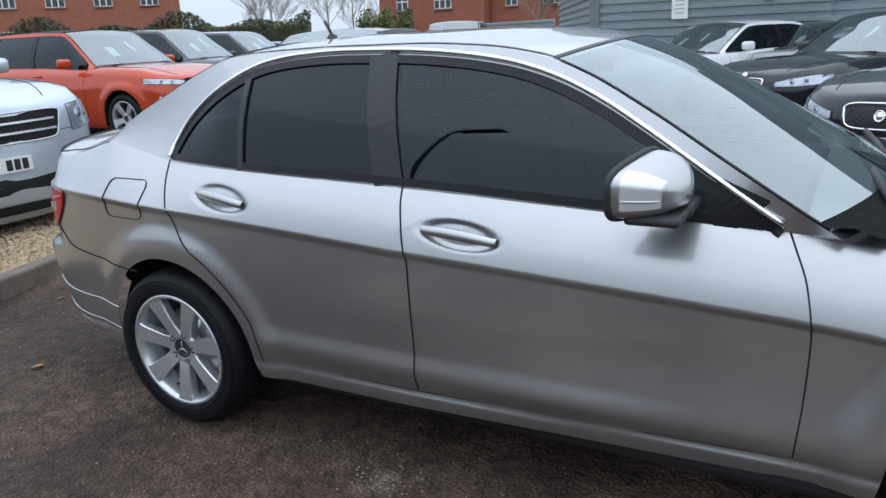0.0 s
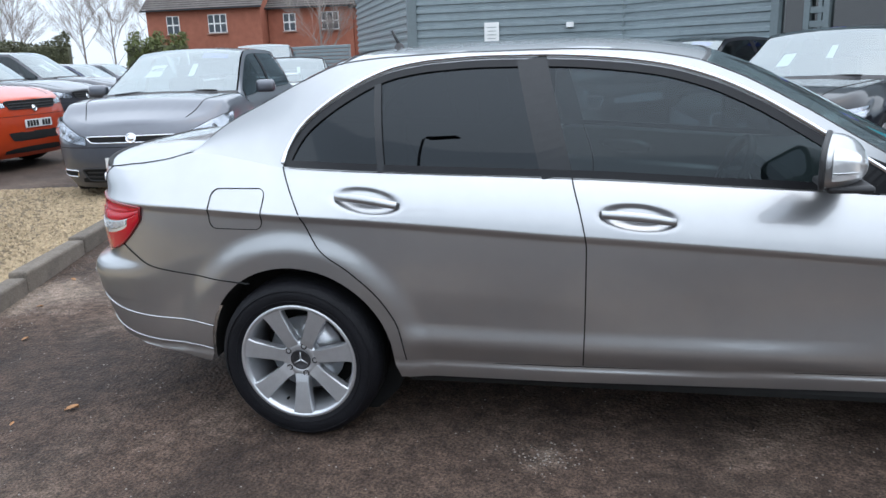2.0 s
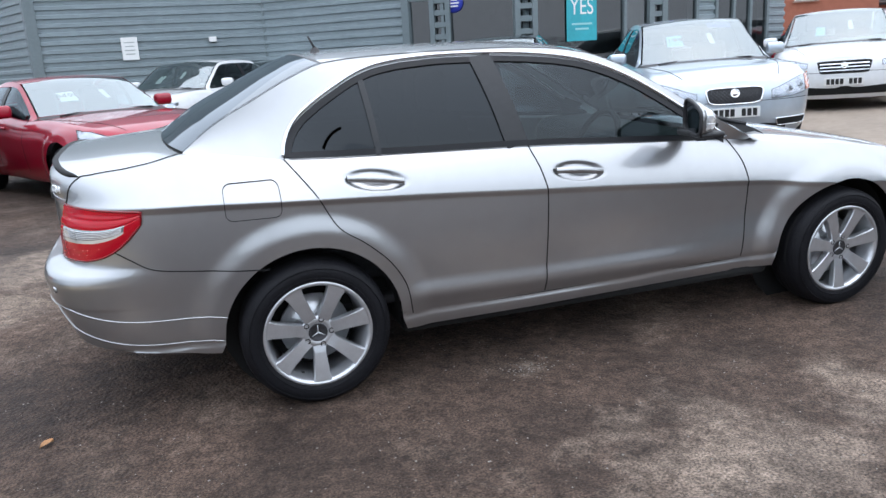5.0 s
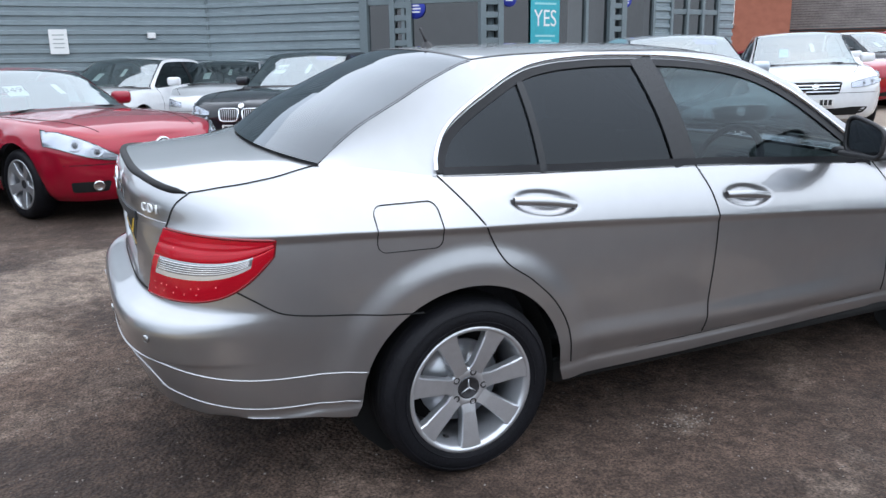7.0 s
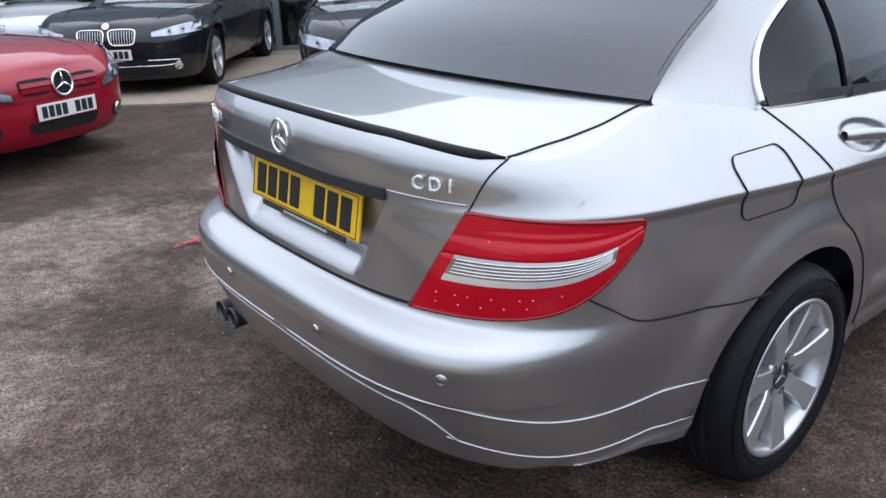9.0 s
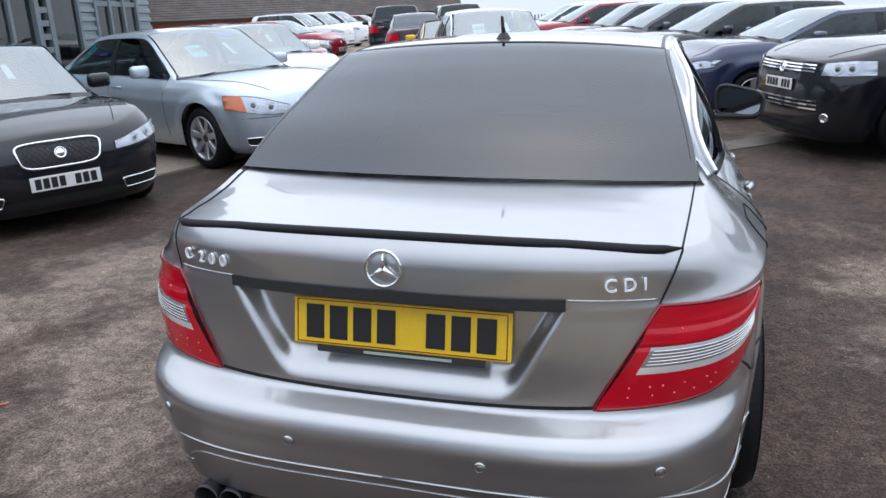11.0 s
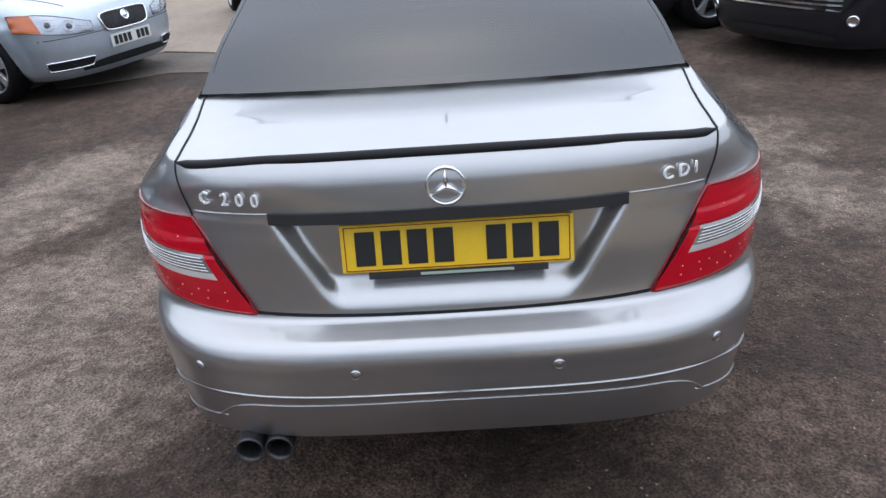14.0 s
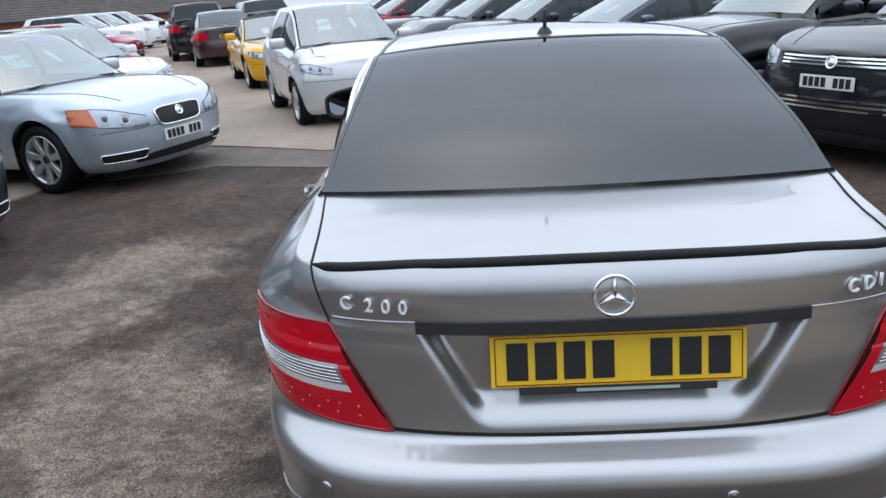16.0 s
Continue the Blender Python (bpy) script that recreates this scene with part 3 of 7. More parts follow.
def tarmac():
    m = bpy.data.materials.new("worn_tarmac")
    m.use_nodes = True
    n, l = m.node_tree.nodes, m.node_tree.links
    b = n["Principled BSDF"]
    tc = n.new("ShaderNodeTexCoord")

    def noise_at(scale, detail=5, rough=0.6):
        t = n.new("ShaderNodeTexNoise")
        t.inputs["Scale"].default_value, t.inputs["Detail"].default_value, t.inputs["Roughness"].default_value = scale, detail, rough
        l.new(tc.outputs["Object"], t.inputs["Vector"])
        return t

    def ramp(src, a, b_, ca, cb):
        r = n.new("ShaderNodeValToRGB")
        r.color_ramp.elements[0].position, r.color_ramp.elements[1].position = a, b_
        r.color_ramp.elements[0].color, r.color_ramp.elements[1].color = ca, cb
        l.new(src, r.inputs[0])
        return r

    def mix(kind, fac, a, c):
        x = n.new("ShaderNodeMixRGB")
        x.blend_type = kind
        if isinstance(fac, float):
            x.inputs[0].default_value = fac
        else:
            l.new(fac, x.inputs[0])
        l.new(a, x.inputs[1])
        if isinstance(c, tuple):
            x.inputs[2].default_value = c
        else:
            l.new(c, x.inputs[2])
        return x.outputs[0]

    big = noise_at(0.55, 6)
    base = ramp(big.outputs["Fac"], 0.35, 0.68, (0.033, 0.0222, 0.0175, 1), (0.083, 0.0575, 0.0450, 1)).outputs[0]
    worn = ramp(noise_at(0.75, 10, 0.76).outputs["Fac"], 0.52, 0.66, (0, 0, 0, 1), (0.62, 0.62, 0.62, 1)).outputs[0]
    base = mix("MIX", worn, base, (0.172, 0.130, 0.104, 1))
    # bare, scuffed places worn down to grey gravel; those at y < -1 are just paler tarmac
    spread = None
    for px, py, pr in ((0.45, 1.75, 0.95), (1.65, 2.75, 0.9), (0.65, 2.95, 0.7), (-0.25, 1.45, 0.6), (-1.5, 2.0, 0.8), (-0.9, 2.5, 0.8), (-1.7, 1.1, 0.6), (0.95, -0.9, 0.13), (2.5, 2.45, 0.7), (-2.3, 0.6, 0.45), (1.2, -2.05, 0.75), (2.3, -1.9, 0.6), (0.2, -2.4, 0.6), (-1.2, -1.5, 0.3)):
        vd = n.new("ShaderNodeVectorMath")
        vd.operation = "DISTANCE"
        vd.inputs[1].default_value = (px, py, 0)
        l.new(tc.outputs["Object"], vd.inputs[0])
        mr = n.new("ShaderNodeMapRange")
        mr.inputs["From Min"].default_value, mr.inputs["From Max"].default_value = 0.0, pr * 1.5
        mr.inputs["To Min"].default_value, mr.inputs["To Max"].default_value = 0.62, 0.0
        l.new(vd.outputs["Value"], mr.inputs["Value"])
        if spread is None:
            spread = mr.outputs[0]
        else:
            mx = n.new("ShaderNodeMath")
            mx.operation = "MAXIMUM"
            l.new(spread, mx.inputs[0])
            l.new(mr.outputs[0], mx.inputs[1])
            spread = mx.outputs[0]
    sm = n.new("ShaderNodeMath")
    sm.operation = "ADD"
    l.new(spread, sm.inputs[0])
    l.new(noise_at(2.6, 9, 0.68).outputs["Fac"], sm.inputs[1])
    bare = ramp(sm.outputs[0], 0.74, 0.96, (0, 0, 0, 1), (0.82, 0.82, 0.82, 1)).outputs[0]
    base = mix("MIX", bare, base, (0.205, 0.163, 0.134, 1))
    grit = ramp(noise_at(110, 4).outputs["Fac"], 0.36, 0.66, (0.36, 0.35, 0.35, 1), (1.68, 1.65, 1.6, 1)).outputs[0]
    base = mix("MULTIPLY", 1.0, base, grit)
    mottle = ramp(noise_at(2.1, 8, 0.66).outputs["Fac"], 0.36, 0.64, (0.74, 0.73, 0.72, 1), (1.30, 1.29, 1.27, 1)).outputs[0]
    base = mix("MULTIPLY", 1.0, base, mottle)
    clods = ramp(noise_at(17, 7, 0.7).outputs["Fac"], 0.36, 0.64, (0.62, 0.61, 0.60, 1), (1.36, 1.36, 1.36, 1)).outputs[0]
    base = mix("MULTIPLY", 1.0, base, clods)
    vor = n.new("ShaderNodeTexVoronoi")
    vor.inputs["Scale"].default_value = 55
    l.new(tc.outputs["Object"], vor.inputs["Vector"])
    chips = ramp(vor.outputs["Distance"], 0.05, 0.16, (0.55, 0.55, 0.55, 1), (0, 0, 0, 1)).outputs[0]
    sel = ramp(noise_at(9, 3).outputs["Fac"], 0.50, 0.60, (0, 0, 0, 1), (1, 1, 1, 1)).outputs[0]
    base = mix("MIX", mix("MULTIPLY", 1.0, chips, sel), base, (0.30, 0.27, 0.24, 1))
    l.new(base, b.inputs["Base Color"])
    wet = ramp(big.outputs["Fac"], 0.30, 0.6, (0.62, 0.62, 0.62, 1), (0.9, 0.9, 0.9, 1))
    l.new(wet.outputs[0], b.inputs["Roughness"])
    b.inputs["Specular IOR Level"].default_value = 0.3
    bp = n.new("ShaderNodeBump")
    bp.inputs["Strength"].default_value, bp.inputs["Distance"].default_value = 0.6, 0.012
    ad = n.new("ShaderNodeMath")
    ad.operation = "SUBTRACT"
    l.new(noise_at(34, 7, 0.7).outputs["Fac"], ad.inputs[0])
    l.new(vor.outputs["Distance"], ad.inputs[1])
    l.new(ad.outputs[0], bp.inputs["Height"])
    l.new(bp.outputs[0], b.inputs["Normal"])
    return m


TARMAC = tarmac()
CONCRETE = mat("concrete", (0.285, 0.228, 0.180), 0.85, vary=0.16, scale=1.3, bump=0.25, bscale=70)
KERB = mat("kerb_concrete", (0.145, 0.122, 0.10), 0.9, vary=0.3, scale=9, bump=0.4, bscale=60, piece=0.12)
GRAVEL = mat("gravel_bed", (0.16, 0.12, 0.075), 0.95, vary=0.5, scale=30, bump=0.9, bscale=70)
STONE = mat("gravel_stone", (0.39, 0.30, 0.19), 0.9, vary=0.5, scale=25)
PEBBLE = mat("loose_chipping", (0.22, 0.20, 0.18), 0.9, vary=0.4, scale=30)
CLAD = mat("grey_cladding", (0.205, 0.25, 0.265), 0.45, 0.0, vary=0.08, scale=0.8, coat=0.1)
CLADDARK = mat("grey_steel", (0.15, 0.185, 0.195), 0.5, vary=0.08, scale=2)
BRICK = mat("red_brick", (0.33, 0.118, 0.074), 0.9, vary=0.18, scale=3, bump=0.2, bscale=40)
MORTAR = mat("mortar", (0.30, 0.20, 0.16), 0.95, vary=0.2, scale=6)
TILE = mat("roof_tile", (0.11, 0.095, 0.088), 0.9, vary=0.3, scale=1.2, bump=0.3, bscale=20)
WHITE = mat("white_paint", (0.78, 0.78, 0.76), 0.5, vary=0.04)
SHOPGLASS = glass("shop_glass", (0.36, 0.38, 0.39), 1.9)
BARK = mat("bark", (0.25, 0.215, 0.195), 0.95, vary=0.4, scale=12, bump=0.5, bscale=30)
LEAF = mat("hedge_leaf", (0.062, 0.066, 0.030), 0.7, vary=0.5, scale=3)
LEAF2 = mat("shrub_leaf", (0.11, 0.13, 0.04), 0.7, vary=0.5, scale=3)


def ground_sheet(name, xs, ys, lift, material):
    P = [[(x, y, ground_z(y, x) + lift) for y in ys] for x in xs]
    return grid_part(name, P, material, flip=True)


g_ys = [-600, -120, -40, -12, -6, -2, 0, 1.0, 1.25, 1.5, 1.75, 2, 2.25, 2.5, 2.75, 3, 3.25, 3.5, 4, 5, 6, 7, 7.5, 8, 8.5, 9, 9.5, 11, 14, 30, 80, 200, 900]
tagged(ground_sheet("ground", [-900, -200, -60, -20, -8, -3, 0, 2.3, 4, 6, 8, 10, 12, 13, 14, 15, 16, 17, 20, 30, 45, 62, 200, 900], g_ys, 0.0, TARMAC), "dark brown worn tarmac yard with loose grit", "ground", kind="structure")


def slab(name, pts, top, thick, material, label, category):
    """A flat-topped slab over a plan polygon, following the ground."""
    bm = bmesh.new()
    f = bm.faces.new([bm.verts.new((x, y, 0)) for x, y in pts])
    if f.normal.z < 0:
        f.normal_flip()
    for co, no in [((x, 0, 0), (1, 0, 0)) for x in (2.3, 8, 12, 13, 14, 15, 16, 17, 20, 30, 45)] + [((0, y, 0), (0, 1, 0)) for y in g_ys if -2 < y < 40]:
        bmesh.ops.bisect_plane(bm, geom=bm.verts[:] + bm.edges[:] + bm.faces[:], plane_co=co, plane_no=no)
    bmesh.ops.triangulate(bm, faces=bm.faces)
    for v in bm.verts:
        v.co.z = ground_z(v.co.y, v.co.x) + top
    bm.normal_update()
    for f in bm.faces:
        if f.normal.z < 0:
            f.normal_flip()
    ex = bmesh.ops.extrude_face_region(bm, geom=bm.faces[:])
    bmesh.ops.translate(bm, vec=(0, 0, -thick), verts=[v for v in ex["geom"] if isinstance(v, bmesh.types.BMVert)])
    bmesh.ops.recalc_face_normals(bm, faces=bm.faces)
    return tagged(part(name, bm, material), label, category, kind="structure")


apron = [(-4.2, 9.6), (-0.6, 8.0), (1.0, 6.4), (2.6, 5.4), (5.6, 4.17), (6.69, 3.29), (6.30, 2.5), (5.95, 1.84), (5.88, 0.3), (6.6, -0.5), (7.6, -0.75), (9.2, -1.1), (10.5, -0.4), (22, 4.4), (44, 14), (60, 24), (60, 40), (-4, 40)]
slab("apron", apron, 0.022, 0.10, CONCRETE, "pale brown concrete apron before the showroom", "paving")


ROUGH = mat("worn_concrete", (0.125, 0.105, 0.088), 0.9, vary=0.3, scale=2.2, bump=0.4, bscale=60)
slab("pavement", [(5.14, 1.73), (5.49, 2.86), (5.2, 3.9), (5.6, 4.15), (6.67, 3.28), (6.28, 2.5), (5.93, 1.83), (5.86, 0.3), (6.3, -0.6), (7.4, -1.75), (7.0, -1.9), (5.9, -0.75), (5.3, 0.4)], 0.010, 0.08, ROUGH, "worn grey strip between tarmac and concrete", "paving")

# kerb and gravel verge
KA, KB = Vector((-1.55, -2.9)), Vector((-3.35, 4.2))
kd = (KB - KA).normalized()
kn = Vector((-kd.y, kd.x))


def kerb_run():
    root = new("kerb")
    tagged(root, "grey weathered concrete kerb along the gravel verge", "kerb", kind="structure")
    count = int((KB - KA).length / 0.915)
    me = None
    for i in range(count):
        if me is None:
            bm = box_bm(0.905, 0.125, 0.24, 0.018)
            me = bpy.data.meshes.new("kerb_stone")
            bm.to_mesh(me)
            bm.free()
            me.materials.append(KERB)
        c = KA + kd * (0.915 * (i + 0.5)) + kn * 0.0625
        ob = new("kerb_stone", me)
        ob.parent = root
        ob.matrix_world = Matrix.Translation((c.x, c.y, ground_z(c.y) + 0.0 + 0.004 * math.sin(i * 2.1))) @ Matrix.Rotation(math.atan2(kd.y, kd.x), 4, "Z")


kerb_run()
slab("verge", [tuple(KA + kn * 0.12), tuple(KB + kn * 0.12), tuple(KB + kn * 9), tuple(KA + kn * 9)][::-1], 0.075, 0.1, GRAVEL, "bed of the yellow-brown gravel verge", "gravel")


def scatter(name, spots, size, material, label, seed, lift=0.0, category="gravel"):
    """Many small rough stones in one mesh."""
    rnd = random.Random(seed)
    V, F = [], []
    base = [(1, 0, 0), (-0.5, 0.87, 0), (-0.5, -0.87, 0), (0.3, 0.3, 0.7), (-0.3, -0.1, 0.65)]
    faces = [(0, 1, 3), (1, 4, 3), (1, 2, 4), (2, 0, 3), (2, 3, 4)]
    for x, y in spots:
        s = size * rnd.uniform(0.5, 1.35)
        a = rnd.uniform(0, 6.28)
        c, sn = math.cos(a) * s, math.sin(a) * s
        o = len(V)
        z = ground_z(y) + lift
        for bx, by, bz in base:
            bx, by, bz = bx * rnd.uniform(0.7, 1.2), by * rnd.uniform(0.6, 1.2), bz * rnd.uniform(0.6, 1.1)
            V.append((x + c * bx - sn * by, y + sn * bx + c * by, z + bz * s - 0.1 * s))
        F += [tuple(o + k for k in f) for f in faces]
    return tagged(raw_part(name, V, F, material, smooth=False), label, category, kind="stuff")


rnd = random.Random(5)
spots = []
for _ in range(34000):
    a, b = rnd.uniform(0.3, 7.3), 0.12 + 5.5 * rnd.random() ** 1.6
    p = KA + kd * a + kn * b
    spots.append((p.x, p.y))
scatter("gravel", spots, 0.021, STONE, "loose yellow-brown gravel stones on the verge", 7, 0.078)
spots = [(rnd.uniform(-4, 6), rnd.uniform(-3.4, 4.5)) for _ in range(5000)]
spots += [(KA + kd * rnd.uniform(0, 7) - kn * abs(rnd.gauss(0, 0.16))).to_tuple() for _ in range(900)]
spots += [(rnd.gauss(0.93, 0.10), rnd.gauss(-0.88, 0.06)) for _ in range(90)]
scatter("loose_chippings", spots, 0.0055, PEBBLE, "small loose chippings lying on the tarmac", 8, 0.0)

# fallen leaves
LEAFDRY = mat("dry_leaf", (0.42, 0.22, 0.10), 0.8, vary=0.3, scale=20)


def dry_leaf(x, y, turn, size):
    V = []
    for i, (u, w) in enumerate(((0, 0), (0.25, 0.22), (0.55, 0.28), (0.85, 0.16), (1.0, 0.0))):
        for s in (-1, 0, 1):
            V.append((u * size, s * w * size, 0.004 + 0.16 * size * abs(s) * (0.5 + u) + 0.07 * size * math.sin(u * 3)))
    ob = raw_part("fallen_leaf", V, grid_faces(5, 3), LEAFDRY)
    ob.matrix_world = place(x, y, turn)
    tagged(ob, "curled dry brown leaf on the tarmac", "leaf", group="fallen leaves")


for x, y, a, s in ((-1.12, -0.80, 40, 0.06), (-1.26, -0.95, 100, 0.03), (0.78, 0.2, 10, 0.03), (-1.9, -0.1, 70, 0.04), (-2.3, 0.9, 160, 0.045), (-2.2, 0.4, 20, 0.035)):
    dry_leaf(x, y, a, s)


def spray_mark(x, y, seed):
    """A faint sprayed line: uneven blots of thin red paint on the tarmac."""
    rnd = random.Random(seed)
    V, F = [], []
    for _ in range(150):
        k = rnd.random()
        px, py = x + 0.36 * k + rnd.gauss(0, 0.012), y + 0.07 * k + rnd.gauss(0, 0.022 if k > 0.25 else 0.012)
        r = rnd.uniform(0.003, 0.013)
        o = len(V)
        for i in range(6):
            a = i * math.pi / 3
            q = r * rnd.uniform(0.6, 1.2)
            V.append((px + 1.5 * q * math.cos(a), py + 0.8 * q * math.sin(a), ground_z(py) + 0.0035 + 0.00001 * len(V)))
        F.append(tuple(range(o, o + 6)))
    ob = raw_part("paint_mark", V, F, mat("red_spray_paint", (0.42, 0.09, 0.09), 0.8, vary=0.3, scale=40), smooth=False)
    tagged(ob, "faint red sprayed paint mark on the tarmac", "paint mark", kind="structure")


spray_mark(-0.56, 2.01, 4)


def clad_wall(name, a, b, z0, z1, pitch, depth, material, label, vertical=False, thick=0.25, back=1):
    """A wall of ribbed sheet metal from a to b; back: the side (1 left, -1 right of a to b) its thickness lies on."""
    a, b = Vector(a), Vector(b)
    d = (b - a)
    length = d.length
    d.normalize()
    nrm = Vector((-d.y, d.x)) * -back
    root = None
    V, F = [], []
    prof = ((0.0, 0.0), (0.30, 0.0), (0.42, 1.0), (0.78, 1.0), (0.90, 0.0))
    if vertical:
        steps = [(k + u) * pitch for k in range(int(length / pitch) + 1) for u, _ in prof]
        deps = [w * depth for k in range(int(length / pitch) + 1) for _, w in prof]
        for s, w in zip(steps, deps):
            s = min(s, length)
            p = a + d * s + nrm * w
            V += [(p.x, p.y, z0), (p.x, p.y, z1)]
    else:
        n = int((z1 - z0) / pitch) + 1
        for k in range(n):
            for u, w in prof:
                z = min(z0 + (k + u) * pitch, z1)
                p, q = a + nrm * (w * depth), b + nrm * (w * depth)
                V += [(p.x, p.y, z), (q.x, q.y, z)]
    F = [(i, i + 1, i + 3, i + 2) for i in range(0, len(V) - 2, 2)]
    # back and top
    o = len(V)
    for p in (a - nrm * thick, b - nrm * thick):
        V += [(p.x, p.y, z0), (p.x, p.y, z1)]
    F.append((o, o + 1, o + 3, o + 2))
    o = len(V)
    for p in (a, b, b - nrm * thick, a - nrm * thick):
        V.append((p.x, p.y, z1))
    F.append((o, o + 1, o + 2, o + 3))
    return tagged(raw_part(name, V, F, material, smooth=False), label, "wall", kind="structure")


def beam(name, a, b, sx, sy, material, parent=None, label="", turn=None, bevel=0.006):
    """A box from a to b (upright or level)."""
    a, b = Vector(a), Vector(b)
    d = b - a
    bm = box_bm(sx, sy, d.length, bevel)
    q = d.to_track_quat("Z", "Y").to_matrix().to_4x4()
    if turn is not None:
        q = q @ Matrix.Rotation(radians(turn), 4, "Z")
    bmesh.ops.transform(bm, matrix=Matrix.Translation((a + b) / 2) @ q, verts=bm.verts)
    return part(name, bm, material, parent, label)


WA, WB, WC, WD, WL = (-2.93, 13.3), (1.5, 13.3), (3.98, 11.05), (5.75, 9.45), (-6.6, 21.2)
WE = (12.2, 10.2)
FZ, TZ = 3.10, 5.1
clad_wall("wall_west", WL, WA, 0, FZ, 0.165, 0.035, CLAD, "blue-grey ribbed metal wall of the showroom's side", back=1)
clad_wall("wall_north", WA, WB, 0, FZ, 0.165, 0.035, CLAD, "blue-grey horizontal ribbed metal wall", back=1)
clad_wall("wall_splay", WB, WC, 0, FZ + 0.4, 0.165, 0.035, CLAD, "blue-grey horizontal ribbed metal wall, splayed", back=1)
clad_wall("wall_parapet", WL, WA, FZ + 0.06, TZ, 0.15, 0.025, CLAD, "blue-grey vertical ribbed parapet", vertical=True)
clad_wall("wall_parapet", WA, WB, FZ + 0.06, TZ, 0.15, 0.025, CLAD, "blue-grey vertical ribbed parapet", vertical=True)
clad_wall("wall_parapet", WB, WD, 3.32, TZ + 0.3, 0.15, 0.025, CLAD, "blue-grey vertical ribbed parapet", vertical=True)
clad_wall("wall_parapet", WD, WE, 3.32, TZ + 0.3, 0.15, 0.025, CLAD, "blue-grey vertical ribbed parapet", vertical=True)
trim = new("trim")
tagged(trim, "dark grey flashings and corner posts of the showroom", "trim", kind="structure")
beam("corner_post", (*WA, 0), (*WA, FZ), 0.20, 0.20, CLADDARK, trim, turn=20)
beam("corner_post", (*WB, 0), (*WB, FZ), 0.06, 0.06, CLADDARK, trim)
beam("corner_post", (WC[0], WC[1], 0), (WC[0], WC[1], 3.1), 0.16, 0.16, CLADDARK, trim, turn=40)
for p, q, z in ((WL, WA, FZ + 0.02), (WA, WB, FZ + 0.02), (WB, WD, 3.28), (WD, WE, 3.28)):
    beam("flashing", (*p, z), (*q, z), 0.09, 0.09, CLADDARK, trim)


def on_line(a, b, k):
    return (a[0] + (b[0] - a[0]) * k, a[1] + (b[1] - a[1]) * k)


def castellated_post(p, turn, top=3.05):
    """A steel post of two flanges joined by short battens, with holes between them."""
    root = new("post")
    tagged(root, "grey steel lattice post of the showroom front", "post", group="showroom posts")
    m = Matrix.Translation((*p, 0)) @ Matrix.Rotation(radians(turn), 4, "Z")
    for s in (-0.16, 0.16):
        bm = box_bm(0.10, 0.18, top, 0.008, at=(s, 0, top / 2))
        bmesh.ops.transform(bm, matrix=m, verts=bm.verts)
        part("flange", bm, CLADDARK, root)
    for i in range(int(top / 0.22)):
        bm = box_bm(0.22, 0.15, 0.10, 0.006, at=(0, 0, 0.08 + i * 0.22))
        bmesh.ops.transform(bm, matrix=m, verts=bm.verts)
        part("batten", bm, CLADDARK, root)


def glazing(name, a, b, z0, z1, cuts, transoms, label):
    """A framed shop front between two plan points."""
    root = new(name)
    tagged(root, label, "window", kind="structure")
    a3, b3 = Vector((*a, 0)), Vector((*b, 0))
    d = (b3 - a3).normalized()
    ang = math.degrees(math.atan2(d.y, d.x))
    for k in cuts:
        p = a3.lerp(b3, k)
        bm = box_bm(0.07, 0.12, z1 - z0, 0.006)
        bmesh.ops.transform(bm, matrix=Matrix.Translation((p.x, p.y, (z0 + z1) / 2)) @ Matrix.Rotation(radians(ang), 4, "Z"), verts=bm.verts)
        part("window_frame", bm, CLADDARK, root)
    for z in (z0 + 0.04, z1 - 0.04, *transoms):
        p, q = a3 + Vector((0, 0, z)), b3 + Vector((0, 0, z))
        beam("transom", p, q, 0.07, 0.10, CLADDARK, root)
    for k0, k1 in zip(cuts, cuts[1:]):
        p, q = a3.lerp(b3, k0), a3.lerp(b3, k1)
        raw_part("pane", [(p.x, p.y, z0), (q.x, q.y, z0), (q.x, q.y, z1), (p.x, p.y, z1)], [(0, 1, 2, 3)], SHOPGLASS, root, smooth=False)
    return root


glazing("window_1", WC, WD, 0.0, 3.05, (0.0, 0.32, 1.0), (2.35,), "dark showroom glazing in grey frames")
glazing("window_2", WD, on_line(WD, WE, 0.62), 0.0, 3.05, (0.0, 0.55, 0.72, 0.8, 1.0), (2.62,), "dark showroom glazing in grey frames")
castellated_post(on_line(WC, WD, 0.30), -40)
castellated_post((WD[0] - 0.05, WD[1] - 0.1), -10)
castellated_post(on_line(WD, WE, 0.46), 6)
clad_wall("wall_east", on_line(WD, WE, 0.62), on_line(WD, WE, 0.70), 0, 3.05, 0.165, 0.035, CLAD, "narrow ribbed metal wall between windows")
glazing("window_3", on_line(WD, WE, 0.70), on_line(WD, WE, 0.92), 0.0, 3.05, (0.0, 0.33, 0.66, 1.0), (2.2,), "showroom side windows in grey frames")
clad_wall("wall_end", on_line(WD, WE, 0.92), WE, 0, 3.05, 0.165, 0.035, CLAD, "narrow ribbed metal wall at the showroom's end")
clad_wall("wall_return", WE, (13.5, 19.0), 0, TZ, 0.165, 0.035, CLAD, "ribbed metal end wall of the showroom")
